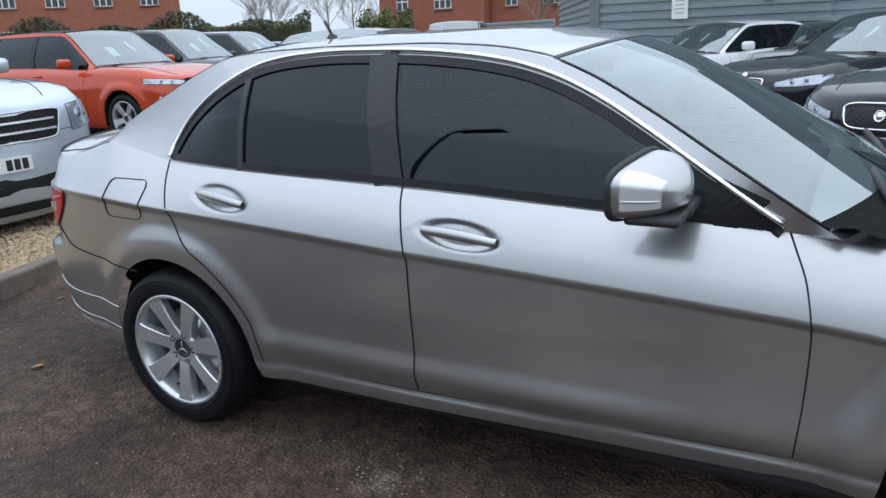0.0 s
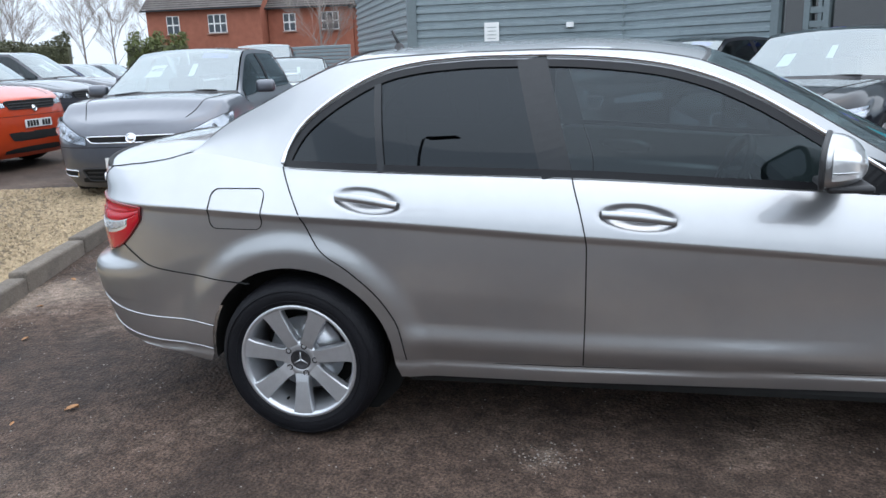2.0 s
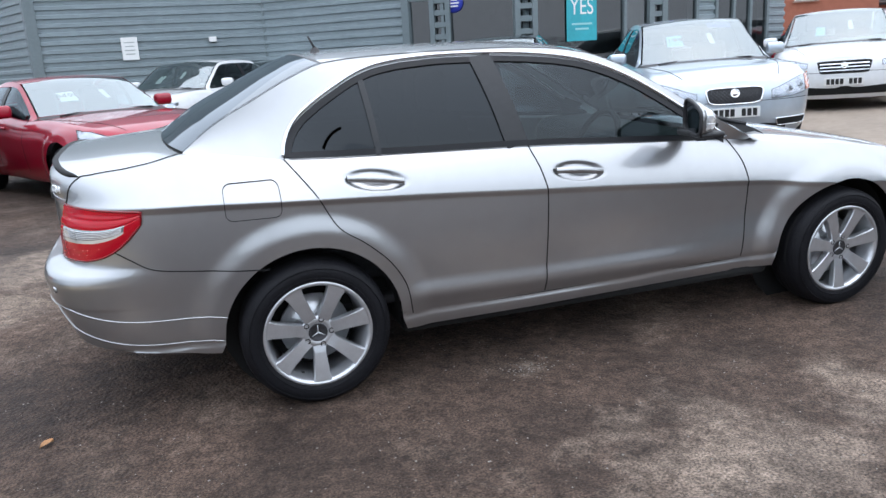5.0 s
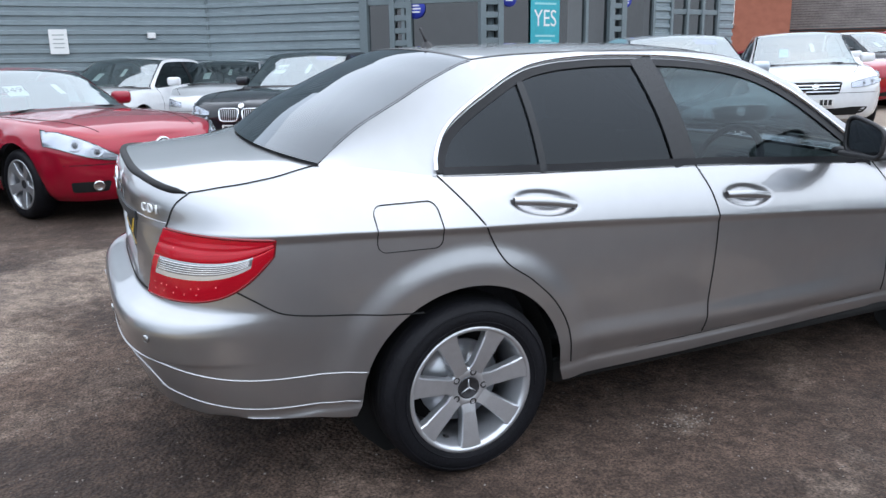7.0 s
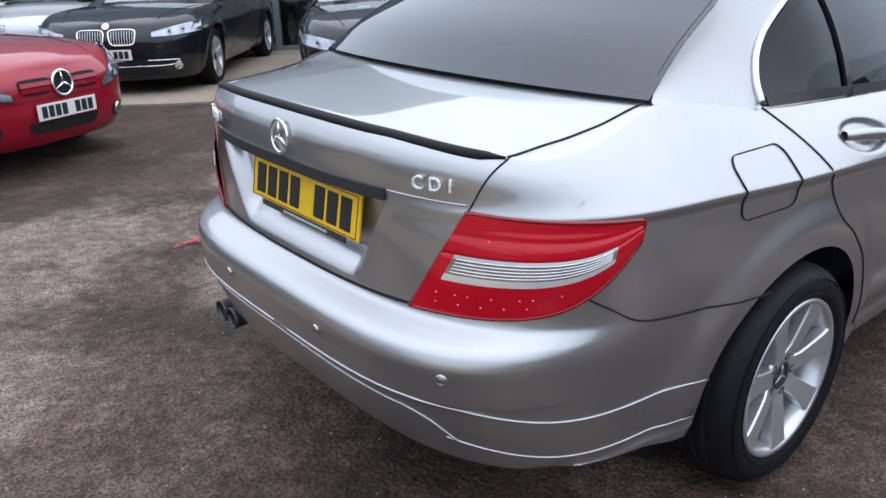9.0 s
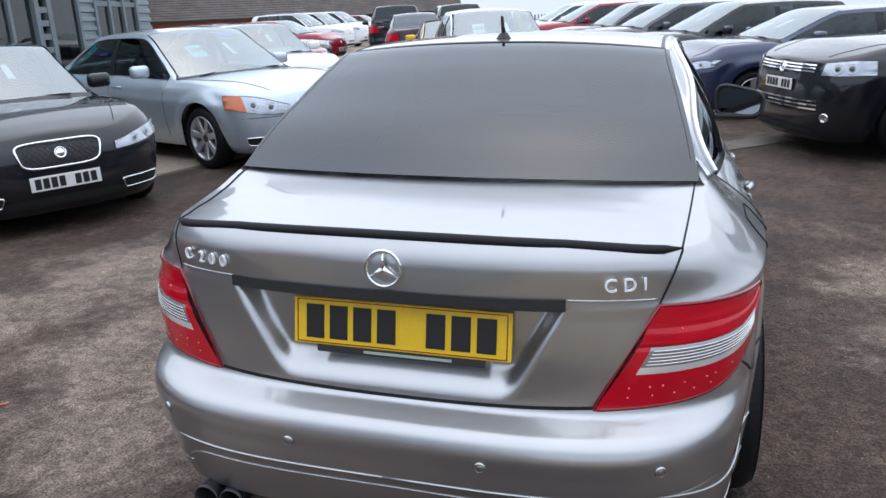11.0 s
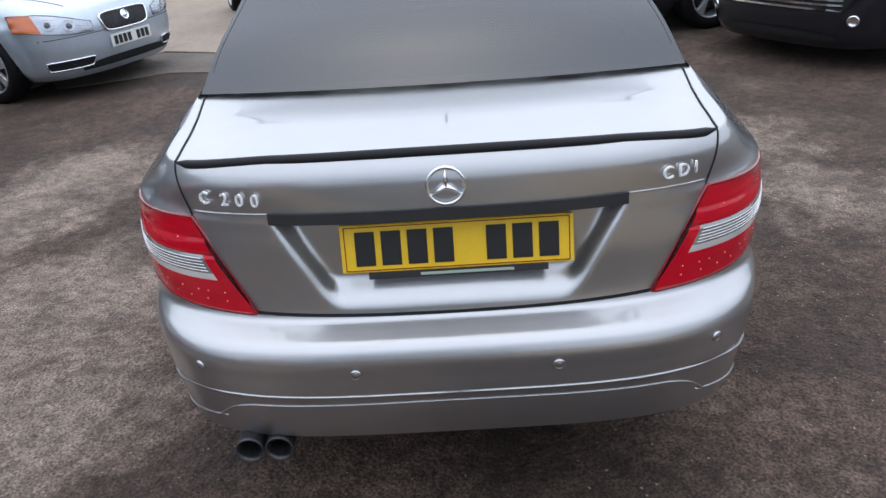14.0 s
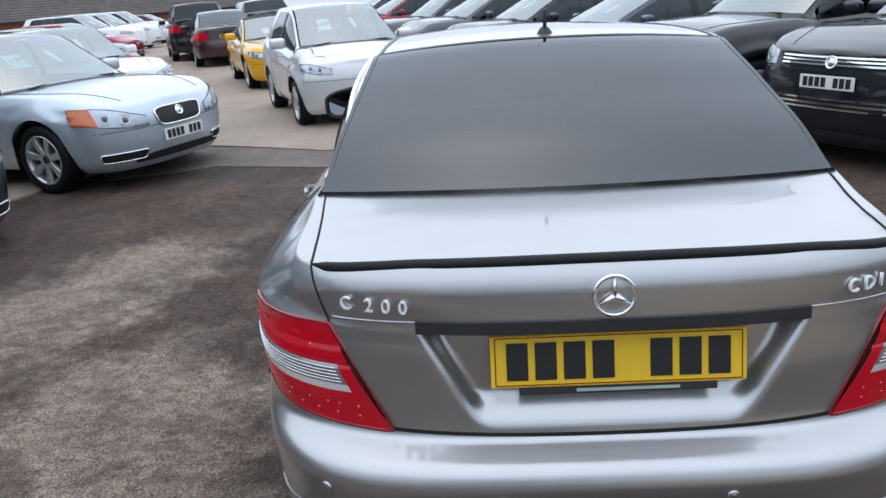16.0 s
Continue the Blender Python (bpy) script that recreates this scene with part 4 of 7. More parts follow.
# the room behind the glass
raw = raw_part("showroom_floor", [(WC[0], WC[1], 0.03), (WD[0], WD[1], 0.03), (WE[0], WE[1], 0.03), (12.5, 17, 0.03), (1.6, 17, 0.03), (WB[0], WB[1], 0.03)], [(0, 1, 2, 3, 4, 5)], mat("showroom_tiles", (0.16, 0.15, 0.14), 0.3, vary=0.1), smooth=False)
tagged(raw, "dark tiled showroom floor", "floor", kind="structure")
raw = raw_part("showroom_back", [(1.6, 17, 0), (12.5, 17, 0), (12.5, 17, 3.4), (1.6, 17, 3.4)], [(0, 1, 2, 3)], mat("showroom_wall", (0.10, 0.10, 0.10), 0.7, vary=0.2, scale=0.8), smooth=False)
tagged(raw, "dark back wall of the showroom", "wall", kind="structure")
raw = raw_part("ceiling", [(WL[0], WL[1], 3.35), (WA[0], WA[1], 3.35), (WB[0], WB[1] + 0.1, 3.35), (WD[0], WD[1] + 0.15, 3.35), (WE[0], WE[1] + 0.15, 3.35), (13.3, 19, 3.35)], [(0, 1, 2, 3, 4, 5)], mat("showroom_ceiling", (0.2, 0.2, 0.2), 0.8, vary=0.1), smooth=False)
tagged(raw, "grey ceiling of the showroom", "ceiling", kind="structure")


def wall_board(name, a, b, k, z0, z1, w, material, label, cat, thick=0.02, off=0.06):
    a3, b3 = Vector((*a, 0)), Vector((*b, 0))
    d = (b3 - a3).normalized()
    p = a3.lerp(b3, k) + Vector((d.y, -d.x, 0)) * off
    bm = box_bm(w, thick, z1 - z0, 0.004)
    m = Matrix.Translation((p.x, p.y, (z0 + z1) / 2)) @ Matrix.Rotation(math.atan2(d.y, d.x), 4, "Z")
    bmesh.ops.transform(bm, matrix=m, verts=bm.verts)
    return tagged(part(name, bm, material), label, cat), m


nb, nm = wall_board("notice_board", WA, WB, 0.392, 1.53, 1.97, 0.31, WHITE, "small white notice on the ribbed wall", "notice")
for i in range(4):
    bm = box_bm(0.20 - 0.03 * (i % 2), 0.004, 0.018, 0, at=(0, -0.012, 0.12 - i * 0.075))
    bmesh.ops.transform(bm, matrix=nm, verts=bm.verts)
    part("text_bar", bm, mat("notice_ink", (0.35, 0.38, 0.36), 0.7), nb)
wall_board("vent_box", WA, WB, 0.757, 1.81, 1.91, 0.15, WHITE, "small white box on the ribbed wall", "box", 0.08)
TEAL = mat("teal_poster", (0.03, 0.36, 0.42), 0.5, vary=0.12, scale=2)
BLUE = mat("blue_sticker", (0.03, 0.05, 0.42), 0.5, vary=0.1)
ps, pm = wall_board("poster", WD, on_line(WD, WE, 0.62), 0.30, 1.40, 2.56, 0.68, TEAL, "tall teal poster with white lettering in the window", "poster", 0.012, 0.03)
text_part("lettering", "YES", 0.42, pm @ Matrix.Translation((0, -0.009, 0.03)) @ Matrix.Rotation(radians(90), 4, "X"), WHITE, ps, 0.001, squeeze=0.82)
for z, w in ((0.30, 0.5), (-0.27, 0.46), (-0.36, 0.3)):
    bm = box_bm(w, 0.004, 0.035, 0, at=(0, -0.010, z))
    bmesh.ops.transform(bm, matrix=pm, verts=bm.verts)
    part("text_bar", bm, mat("pale_teal", (0.30, 0.60, 0.62), 0.6), ps)


def sticker(a, b, k, z, r):
    a3, b3 = Vector((*a, 0)), Vector((*b, 0))
    d = (b3 - a3).normalized()
    p = a3.lerp(b3, k) + Vector((d.y, -d.x, 0)) * 0.02
    m = Matrix.Translation((p.x, p.y, z)) @ Matrix.Rotation(math.atan2(d.y, d.x), 4, "Z") @ Matrix.Rotation(radians(90), 4, "X")
    ob = lathe("window_sticker", [(0.0001, 0.004), (r, 0.004), (r, 0)], m, BLUE, seg=28)
    tagged(ob, "round blue sticker on the showroom glass", "sticker", group="window stickers")
    for i, w in enumerate((0.7, 1.1, 0.9)):
        bm = box_bm(r * w, 0.025, 0.003, 0, at=(0, 0.05 - i * 0.055, 0.006))
        bmesh.ops.transform(bm, matrix=m, verts=bm.verts)
        part("text_bar", bm, WHITE, ob)


sticker(WC, WD, 0.42, 2.22, 0.18)
sticker(WD, WE, 0.06, 2.38, 0.17)
sticker(WD, WE, 0.50, 2.40, 0.15)


# ---- houses, trees and distance ----
def house(name, x, y, turn, w, d, eave, ridge, wins, label, gable_end=False):
    """A brick house; its front is the local -y side. wins: (x, z, w, h) on the front."""
    root = new(name)
    root.matrix_world = pose(x, y, 0, 0, 0, turn)
    tagged(root, label, "house")
    hw = w / 2
    V = [(-hw, 0, 0), (hw, 0, 0), (hw, d, 0), (-hw, d, 0), (-hw, 0, eave), (hw, 0, eave), (hw, d, eave), (-hw, d, eave), (-hw, d / 2, ridge), (hw, d / 2, ridge)]
    F = [(0, 1, 5, 4), (2, 3, 7, 6), (1, 2, 6, 9, 5), (3, 0, 4, 8, 7)]
    raw_part("wall", V, F, BRICK, root, smooth=False)
    # roof in courses
    RV, RF = [], []
    n = max(6, int((ridge - eave) * 1.25 / 0.16))
    for s in (0, 1):
        for i in range(n):
            k0, k1 = i / n, (i + 1) / n
            for k, lift in ((k0, 0.09), (k1, 0.05)):
                yy = (d / 2) * k - 0.3 * (1 - k)
                yy = yy if s == 0 else d - yy
                zz = eave - 0.12 + (ridge - eave + 0.12) * k + lift
                o = len(RV)
                RV += [(-hw - 0.2, yy, zz), (hw + 0.2, yy, zz)]
            o = len(RV) - 4
            RF.append((o, o + 1, o + 3, o + 2))
            if i:
                RF.append((o - 2, o - 1, o + 1, o))
    raw_part("roof", RV, RF, TILE, root, smooth=False)
    beam("eaves_board", (-hw - 0.2, -0.32, eave - 0.1), (hw + 0.2, -0.32, eave - 0.1), 0.10, 0.10, SATIN, root)
    for wx, wz, ww, wh in wins:
        win = part("window", box_bm(ww, 0.10, wh, 0, at=(wx, -0.01, wz)), WHITE, root)
        cols = 2 if ww < 1.0 else 3
        for c in range(cols):
            for r_ in range(2):
                pw, ph = ww / cols - 0.09, wh / 2 - 0.08
                part("pane", box_bm(pw, 0.02, ph, 0, at=(wx - ww / 2 + (c + 0.5) * ww / cols, -0.065, wz - wh / 2 + (r_ + 0.5) * wh / 2)), mat("pane_dark", (0.05, 0.06, 0.07), 0.1), win)
        part("sill", box_bm(ww + 0.15, 0.16, 0.06, 0, at=(wx, -0.06, wz - wh / 2 - 0.04)), MORTAR, root)
    return root


house("house", -22.1, 40.4, 2, 7.2, 7, 4.6, 7.6, [(-1.9, 3.65, 0.8, 1.05), (0.9, 3.65, 1.15, 1.05)], "red brick house with a dark tiled roof")
house("house", -15.9, 41.6, 2, 5.2, 7, 4.5, 7.2, [(-1.25, 3.6, 0.75, 1.0), (1.25, 3.6, 1.05, 1.0)], "red brick house with dark tiled roof, joined to another")
house("house", -10.2, 42.0, 2, 6.2, 7, 4.4, 7.0, [(-1.5, 3.5, 0.75, 1.0), (1.2, 3.5, 1.0, 1.0)], "red brick house with dark tiled roof, joined to another")
house("house", -48.9, 30.6, 48, 22, 8, 6.6, 9.6, [(x, 5.2, 1.2, 1.5) for x in (-9, -6, -3, 0, 3, 6, 9)] + [(x, 2.2, 1.2, 1.5) for x in (-9, -6, -3, 0, 3, 6, 9)], "long red brick house with white windows")
house("house", 27.5, 28.0, -40, 9, 7, 5.4, 8.5, [(-2.5, 3.4, 1.5, 1.2), (1.4, 3.4, 1.0, 1.2)], "red brick house with white windows")
house("house", 36.5, 24.0, -48, 10, 8, 2.6, 6.2, [(0, 1.5, 1.5, 1.0)], "low brick house with a sweeping tiled roof")
house("house", 62, 26.0, -62, 18, 9, 3.0, 7.0, [(-4, 1.6, 1.5, 1.1), (4, 1.6, 1.5, 1.1)], "low brown brick building with a tiled roof")


def bare_tree(x, y, h, seed, spread=0.5, name="bare_tree"):
    """A leafless tree: tapered trunk, limbs and a haze of twigs."""
    rnd = random.Random(seed)
    root = new(name)
    root.matrix_world = Matrix.Translation((x, y, ground_z(y)))
    tagged(root, "leafless tree with fine grey-brown twigs", "tree", group="bare trees")
    tube("trunk", [(0, 0, -0.1), (0.05, 0.02, h * 0.18), (0.0, 0.06, h * 0.4), (0.06, 0, h * 0.62)], [h * 0.010, h * 0.008, h * 0.006, h * 0.003], BARK, root)
    V, F = [], []

    def limb(p, d, length, r, depth):
        q = p + d * length
        side = d.cross(Vector((0.3, 0.5, 0.8))).normalized()
        up = d.cross(side)
        o = len(V)
        for c, rad in ((p, r), (q, r * 0.55)):
            for k in range(3):
                a = k * 2.094
                V.append(c + side * (rad * math.cos(a)) + up * (rad * math.sin(a)))
        for k in range(3):
            F.append((o + k, o + (k + 1) % 3, o + 3 + (k + 1) % 3, o + 3 + k))
        if depth:
            for _ in range(4 if depth > 1 else 5):
                nd = (d + Vector((rnd.uniform(-1, 1), rnd.uniform(-1, 1), rnd.uniform(-0.25, 0.9))) * spread).normalized()
                limb(p.lerp(q, rnd.uniform(0.45, 1.0)), nd, length * rnd.uniform(0.5, 0.75), r * 0.55, depth - 1)

    for i in range(15):
        z = h * rnd.uniform(0.14, 0.6)
        a = rnd.uniform(0, 6.28)
        limb(Vector((0, 0, z)), Vector((math.cos(a) * 0.7, math.sin(a) * 0.7, 0.9)).normalized(), h * rnd.uniform(0.18, 0.28), h * 0.0030, 4)
    raw_part("crown", V, F, BARK, root, smooth=False)


for i, (x, y, h) in enumerate(((-14.2, 38.5, 7.5), (-36, 52, 9), (-31, 50, 8), (-40, 54, 9.5), (-44, 50, 8.5), (-27, 55, 8.5), (-48, 56, 9.5), (-33, 60, 9))):
    bare_tree(x, y, h, 30 + i)


def hedge(name, a, b, h, depth, seed, material, label, count=5200):
    """A clipped but uneven hedge of small leaf clumps round a dark core."""
    rnd = random.Random(seed)
    a, b = Vector(a), Vector(b)
    root = new(name)
    tagged(root, label, "hedge")
    d = b - a
    n = Vector((-d.y, d.x)).normalized()
    V, F = [], []
    for _ in range(count):
        k = rnd.random()
        top = h * (0.82 + 0.18 * math.sin(k * 23 + seed) * math.sin(k * 7.3))
        z = top * rnd.random() ** 0.6
        p = a + d * k + n * (depth * rnd.uniform(-0.5, 0.5))
        s = rnd.uniform(0.05, 0.13)
        c = Vector((p.x, p.y, z))
        o = len(V)
        u = Vector((rnd.uniform(-1, 1), rnd.uniform(-1, 1), rnd.uniform(-1, 1))).normalized()
        w = u.cross(Vector((rnd.uniform(-1, 1), rnd.uniform(-1, 1), rnd.uniform(-1, 1)))).normalized()
        V += [c - u * s, c + w * s * 0.5, c + u * s, c - w * s * 0.5]
        F.append((o, o + 1, o + 2, o + 3))
    raw_part("foliage", V, F, material, root, smooth=False)
    m = Matrix.Translation(((a.x + b.x) / 2, (a.y + b.y) / 2, h * 0.36)) @ Matrix.Rotation(math.atan2(d.y, d.x), 4, "Z")
    bm = box_bm(d.length, depth * 0.6, h * 0.72, 0.15)
    bmesh.ops.transform(bm, matrix=m, verts=bm.verts)
    part("core", bm, LEAF, root)


hedge("hedge", (-46, 26), (-28, 36), 3.6, 2.4, 3, LEAF, "dark green uneven hedge behind the parked cars", 26000)
hedge("hedge", (-25, 37), (-22, 38), 3.4, 2.0, 5, LEAF2, "yellow-green shrubs beside the brick house", 6000)
hedge("hedge", (-34, -30), (34, -36), 3.0, 2.0, 9, LEAF, "tall dark hedge along the yard's far side", 9000)
fence = new("fence")
tagged(fence, "grey ribbed metal fence", "fence")
for i in range(14):
    part("panel", box_bm(0.12, 4.2, 0.12, 0.02, at=(0, 0, 0.1 + i * 0.13)), CLAD, fence)
fence.matrix_world = pose(-9.6, 24.5, 0, 0, 0, 65)
fence2 = new("fence")
tagged(fence2, "tall grey palisade fence at the back of the yard", "fence")
for i in range(60):
    part("pale", box_bm(0.05, 0.09, 2.0, 0.01, at=(0, i * 0.28, 1.0)), CLADDARK, fence2)
for z in (0.4, 1.6):
    part("rail", box_bm(0.04, 17, 0.06, 0.01, at=(0.05, 8.3, z)), CLADDARK, fence2)
fence2.matrix_world = pose(52, 8, 0, 0, 0, -25)


def street_lamp(x, y, turn):
    root = new("street_lamp")
    root.matrix_world = pose(x, y, ground_z(y), 0, 0, turn)
    tagged(root, "dark steel street lamp with one flat head", "street lamp")
    tube("pole", [(0, 0, 0), (0, 0, 1.2), (0, 0, 4.52), (0.02, 0, 4.58), (0.12, 0, 4.60)], [0.05, 0.045, 0.034, 0.032, 0.03], DARKMETAL, root)
    bm = box_bm(0.72, 0.34, 0.10, 0.045, at=(0.46, 0, 4.60), seg=3)
    part("head", bm, DARKMETAL, root)


street_lamp(-1.25, -6.05, 8)


# ---- the silver-grey saloon ----
SILVER = mat("silver_grey_paint", (0.400, 0.403, 0.410), 0.345, 0.90, vary=0.03, scale=1.2, coat=1.0, coat_ior=1.8)
h_crease = curve([(-1.1, 0.915), (-0.56, 0.909), (-0.02, 0.887), (1.04, 0.819), (2.15, 0.727), (2.9, 0.66), (3.6, 0.60)])
h_low = curve([(0.12, 0.72), (0.2, 0.785), (0.26, 0.818), (0.314, 0.828), (0.322, 0.818), (0.330, 0.828), (0.40, 0.838), (0.50, 0.846), (0.62, 0.856), (0.75, 0.860), (1.2, 0.858)])


def hero_half(x, z, zt):
    zc = h_crease(x)
    rel = np.clip((z - zc) / np.maximum(zt - zc, 0.03), 0, 1)
    lin = 0.45 + 0.45 * smooth(0.5, -0.3, x)
    above = 0.868 - (0.104 + 0.055 * smooth(0.6, -0.3, x) - 0.068 * smooth(-0.45, -0.8, x)) * (lin * rel + (1 - lin) * rel**2.4)
    fade = 1 - smooth(2.2, 2.9, x)
    k = smooth(zc - 0.030, zc - 0.001, z)
    low = h_low(z) + (1 - fade) * 0.008
    tail = smooth(0.1, -1.05, x)
    zd = 0.413 - 0.023 * (x - 0.44)
    low = low + 0.011 * smooth(zd + 0.075, zd, z) * (1 - 1.2 * smooth(zd - 0.002, zd - 0.07, z)) * smooth(0.36, 0.50, x) * smooth(2.20, 1.60, x)
    return low + (above - low) * k - 0.05 * smooth(2.6, 3.6, x) - 0.078 * tail - 0.012 * tail * smooth(0.80, 1.04, z) - (0.045 + 0.03 * smooth(0.35, 0.6, z)) * np.clip((x - 1.0) / 1.15, 0, 1) * (1 - smooth(2.3, 2.7, x))


def plate_recess(y, z):
    w = 0.278 + 0.115 * np.clip((z - 0.695) / 0.22, 0, 1)
    m = (1 - smooth(w - 0.040, w, np.abs(y))) * smooth(0.692, 0.765, z) * (1 - smooth(0.914, 0.924, z))
    return 0.052 * m


H_TOP = [(-1.02, 1.061), (-0.985, 1.060), (-0.95, 1.051), (-0.88, 1.034), (-0.82, 1.0255), (-0.78, 1.022), (-0.7, 1.025), (-0.6, 1.043), (-0.42, 1.085), (-0.2, 1.056), (-0.05, 1.032), (0.5, 1.016), (1.0, 0.998), (1.55, 0.962), (2.1, 0.925), (2.4, 0.895), (2.8, 0.855), (3.2, 0.785), (3.5, 0.69)]
h_top = curve(H_TOP)


def hero_crown(x):
    """How far the middle of boot lid or bonnet stands over its edge: the lid is all but flat from lip to screen."""
    x = np.asarray(x, float)
    u = np.clip((x + 0.97) / 0.53, 0, 1)
    lid = 1.0590 + 0.0310 * u + 0.004 * np.sin(math.pi * u)
    return np.where(x < 0.5, np.maximum(lid - h_top(x), 0), 0.03)


saloon = Shape(
    wb=2.76, r=0.315, arch=0.374, base=0.17,
    rear=[(0.15, -0.92), (0.30, -0.968), (0.36, -0.998), (0.44, -1.030), (0.500, -1.047), (0.513, -1.060), (0.56, -1.066), (0.60, -1.071), (0.628, -1.064), (0.643, -1.050), (0.656, -1.022), (0.677, -0.986), (0.70, -0.982), (0.83, -0.990), (0.93, -0.994), (0.995, -0.992), (1.012, -0.989), (1.03, -0.981), (1.06, -0.960)],
    front=[(0.15, 3.42), (0.3, 3.49), (0.5, 3.52), (0.62, 3.50), (0.72, 3.42), (0.85, 3.2)],
    top=H_TOP,
    low=[(-1.12, 0.375), (-0.9, 0.338), (-0.6, 0.302), (-0.36, 0.278), (0.36, 0.262), (2.4, 0.262), (3.1, 0.22), (3.5, 0.22)],
    half=hero_half, xr0=-0.42, xf0=3.16, n=2.75, nz=[(0.1, 3.8), (0.6, 3.8), (0.69, 3.4), (0.85, 3.1), (0.92, 2.95), (1.0, 3.35), (1.06, 3.45)],
    edge=[(-0.44, 1.090), (-0.30, 1.188), (-0.14, 1.268), (0.02, 1.345), (0.16, 1.395), (0.35, 1.412), (0.7, 1.42), (0.95, 1.42), (1.2, 1.408), (1.40, 1.378), (1.55, 1.325), (1.75, 1.22), (1.95, 1.10), (2.15, 0.982), (2.25, 0.925)],
    edgey=[(-0.44, 0.655), (-0.14, 0.60), (0.16, 0.555), (0.6, 0.55), (1.0, 0.555), (1.4, 0.57), (1.75, 0.63), (2.0, 0.68), (2.25, 0.73)],
    scoops=((0.296, 0.931, 0.145, 0.046, 0.020, 0.11), (1.238, 0.874, 0.145, 0.046, 0.020, 0.11)),
    recess=plate_recess, bulge=0.018, waist=0.34, crown=0.03, crownpow=4.0, deckcrown=hero_crown)
s_cab = dict(
    hi=curve([(-0.055, 1.03), (-0.045, 1.073), (0.007, 1.16), (0.084, 1.225), (0.183, 1.287), (0.28, 1.336), (0.376, 1.367), (0.516, 1.386), (0.703, 1.394), (0.913, 1.391), (1.03, 1.385), (1.17, 1.372), (1.315, 1.35), (1.458, 1.31), (1.602, 1.248), (1.749, 1.164), (1.898, 1.070), (2.05, 0.974), (2.12, 0.93)]),
    lo=curve([(-0.06, 1.036), (0.487, 1.02), (1.016, 1.002), (1.555, 0.966), (2.12, 0.928)]),
    a=-0.055, b=2.115, roof=(0.17, 1.42), rear=(-0.44, 0.15), wind=(1.47, 2.22), bow=(0.085, 0.17))
HERO = new("saloon_car")
tagged(HERO, "silver-grey four-door saloon car with tinted windows on tarmac", "car")
rows = np.unique(np.r_[np.linspace(0, 0.30, 22), np.linspace(0.30, 0.95, 130), np.linspace(0.95, 1, 8)])
body_mesh(saloon, "body", SILVER, HERO, rows, 180, 250, 34, s_cab, across=41, cx=140)

# panes
side_pane(saloon, s_cab, -0.05, 0.335, PRIVACY, HERO, "quarter_window", "dark tinted quarter window", n=22)
side_pane(saloon, s_cab, 0.325, 0.95, PRIVACY, HERO, "rear_door_window", "dark tinted window", n=22)
side_pane(saloon, s_cab, 0.95, 2.11, SIDEGLASS, HERO, "front_door_window", "lightly tinted window", n=40)
side_pane(saloon, s_cab, -0.05, 0.335, PRIVACY, HERO, "quarter_window", "dark tinted quarter window", 1, n=22)
side_pane(saloon, s_cab, 0.325, 0.95, PRIVACY, HERO, "rear_door_window", "dark tinted window", 1, n=22)
side_pane(saloon, s_cab, 0.95, 2.11, SIDEGLASS, HERO, "front_door_window", "lightly tinted window", 1, n=40)
grid_part("rear_screen", cap_points(saloon, np.linspace(-0.4395, 0.155, 24), s_cab, 0.0, 0.0025, 25), REARGLASS, HERO, "dark tinted rear screen", flip=True)
grid_part("windscreen", cap_points(saloon, np.linspace(1.46, 2.225, 24), s_cab, 0.012, 0.003, 25), SCREEN, HERO, "clear windscreen", flip=True)


def side_strip(name, xz, width, height, material, lift=0.0, label="", sgns=(-1, 1), closed=False):
    xz = np.asarray(xz, float)
    for s in sgns:
        p, n = saloon.on_side(xz[:, 0], xz[:, 1], s)
        sweep(name, p, n, width, height, material, HERO, label, closed, lift)


def dense(pts, n=60, closed=False):
    """A smooth dense curve through some plan points."""
    P = np.asarray(pts, float)
    if closed:
        P = np.vstack([P, P[:1]])
    t = np.r_[0, np.cumsum(np.linalg.norm(np.diff(P, axis=0), axis=1))]
    tt = np.linspace(0, t[-1], n, endpoint=not closed)
    return np.stack([curve(list(zip(t, P[:, k])))(tt) for k in range(P.shape[1])], -1)


cx = np.r_[np.linspace(-0.0547, -0.03, 24), np.linspace(-0.025, 0.1, 20), np.linspace(0.11, 2.118, 90)]
top_line = np.stack([cx, s_cab["hi"](cx)], -1)
for sg in (-1, 1):
    p, n = saloon.on_side(top_line[:, 0], top_line[:, 1] + 0.012, sg)
    tube("window_chrome", p + n * 0.006, 0.0085, CHROME, HERO, "thin bright chrome window trim", 8)
inner = top_line.copy()
tn = np.gradient(top_line, axis=0)
tn /= np.linalg.norm(tn, axis=1)[:, None]
inner = top_line + np.stack([tn[:, 1], -tn[:, 0]], -1) * 0.014
side_strip("window_surround", inner[2:], 0.030, 0.003, TRIM)
bx = np.linspace(-0.03, 2.11, 60)
side_strip("window_seal", np.stack([bx, s_cab["lo"](bx) + 0.010], -1), 0.026, 0.005, TRIM)
side_strip("door_pillar", [(0.965 - 0.10 * k, 1.005 + 0.388 * k) for k in np.linspace(0, 1, 14)], 0.105, 0.003, GLOSSBLACK, 0.001)
side_strip("quarter_bar", [(0.338 - 0.03 * k, 1.02 + 0.30 * k) for k in np.linspace(0, 1, 12)], 0.026, 0.004, GLOSSBLACK, 0.001)
side_strip("mirror_triangle", [(2.02 - 0.085 * k, 0.945 + 0.09 * k) for k in np.linspace(0, 1, 6)], np.linspace(0.17, 0.06, 6), 0.004, TRIM, 0.001)
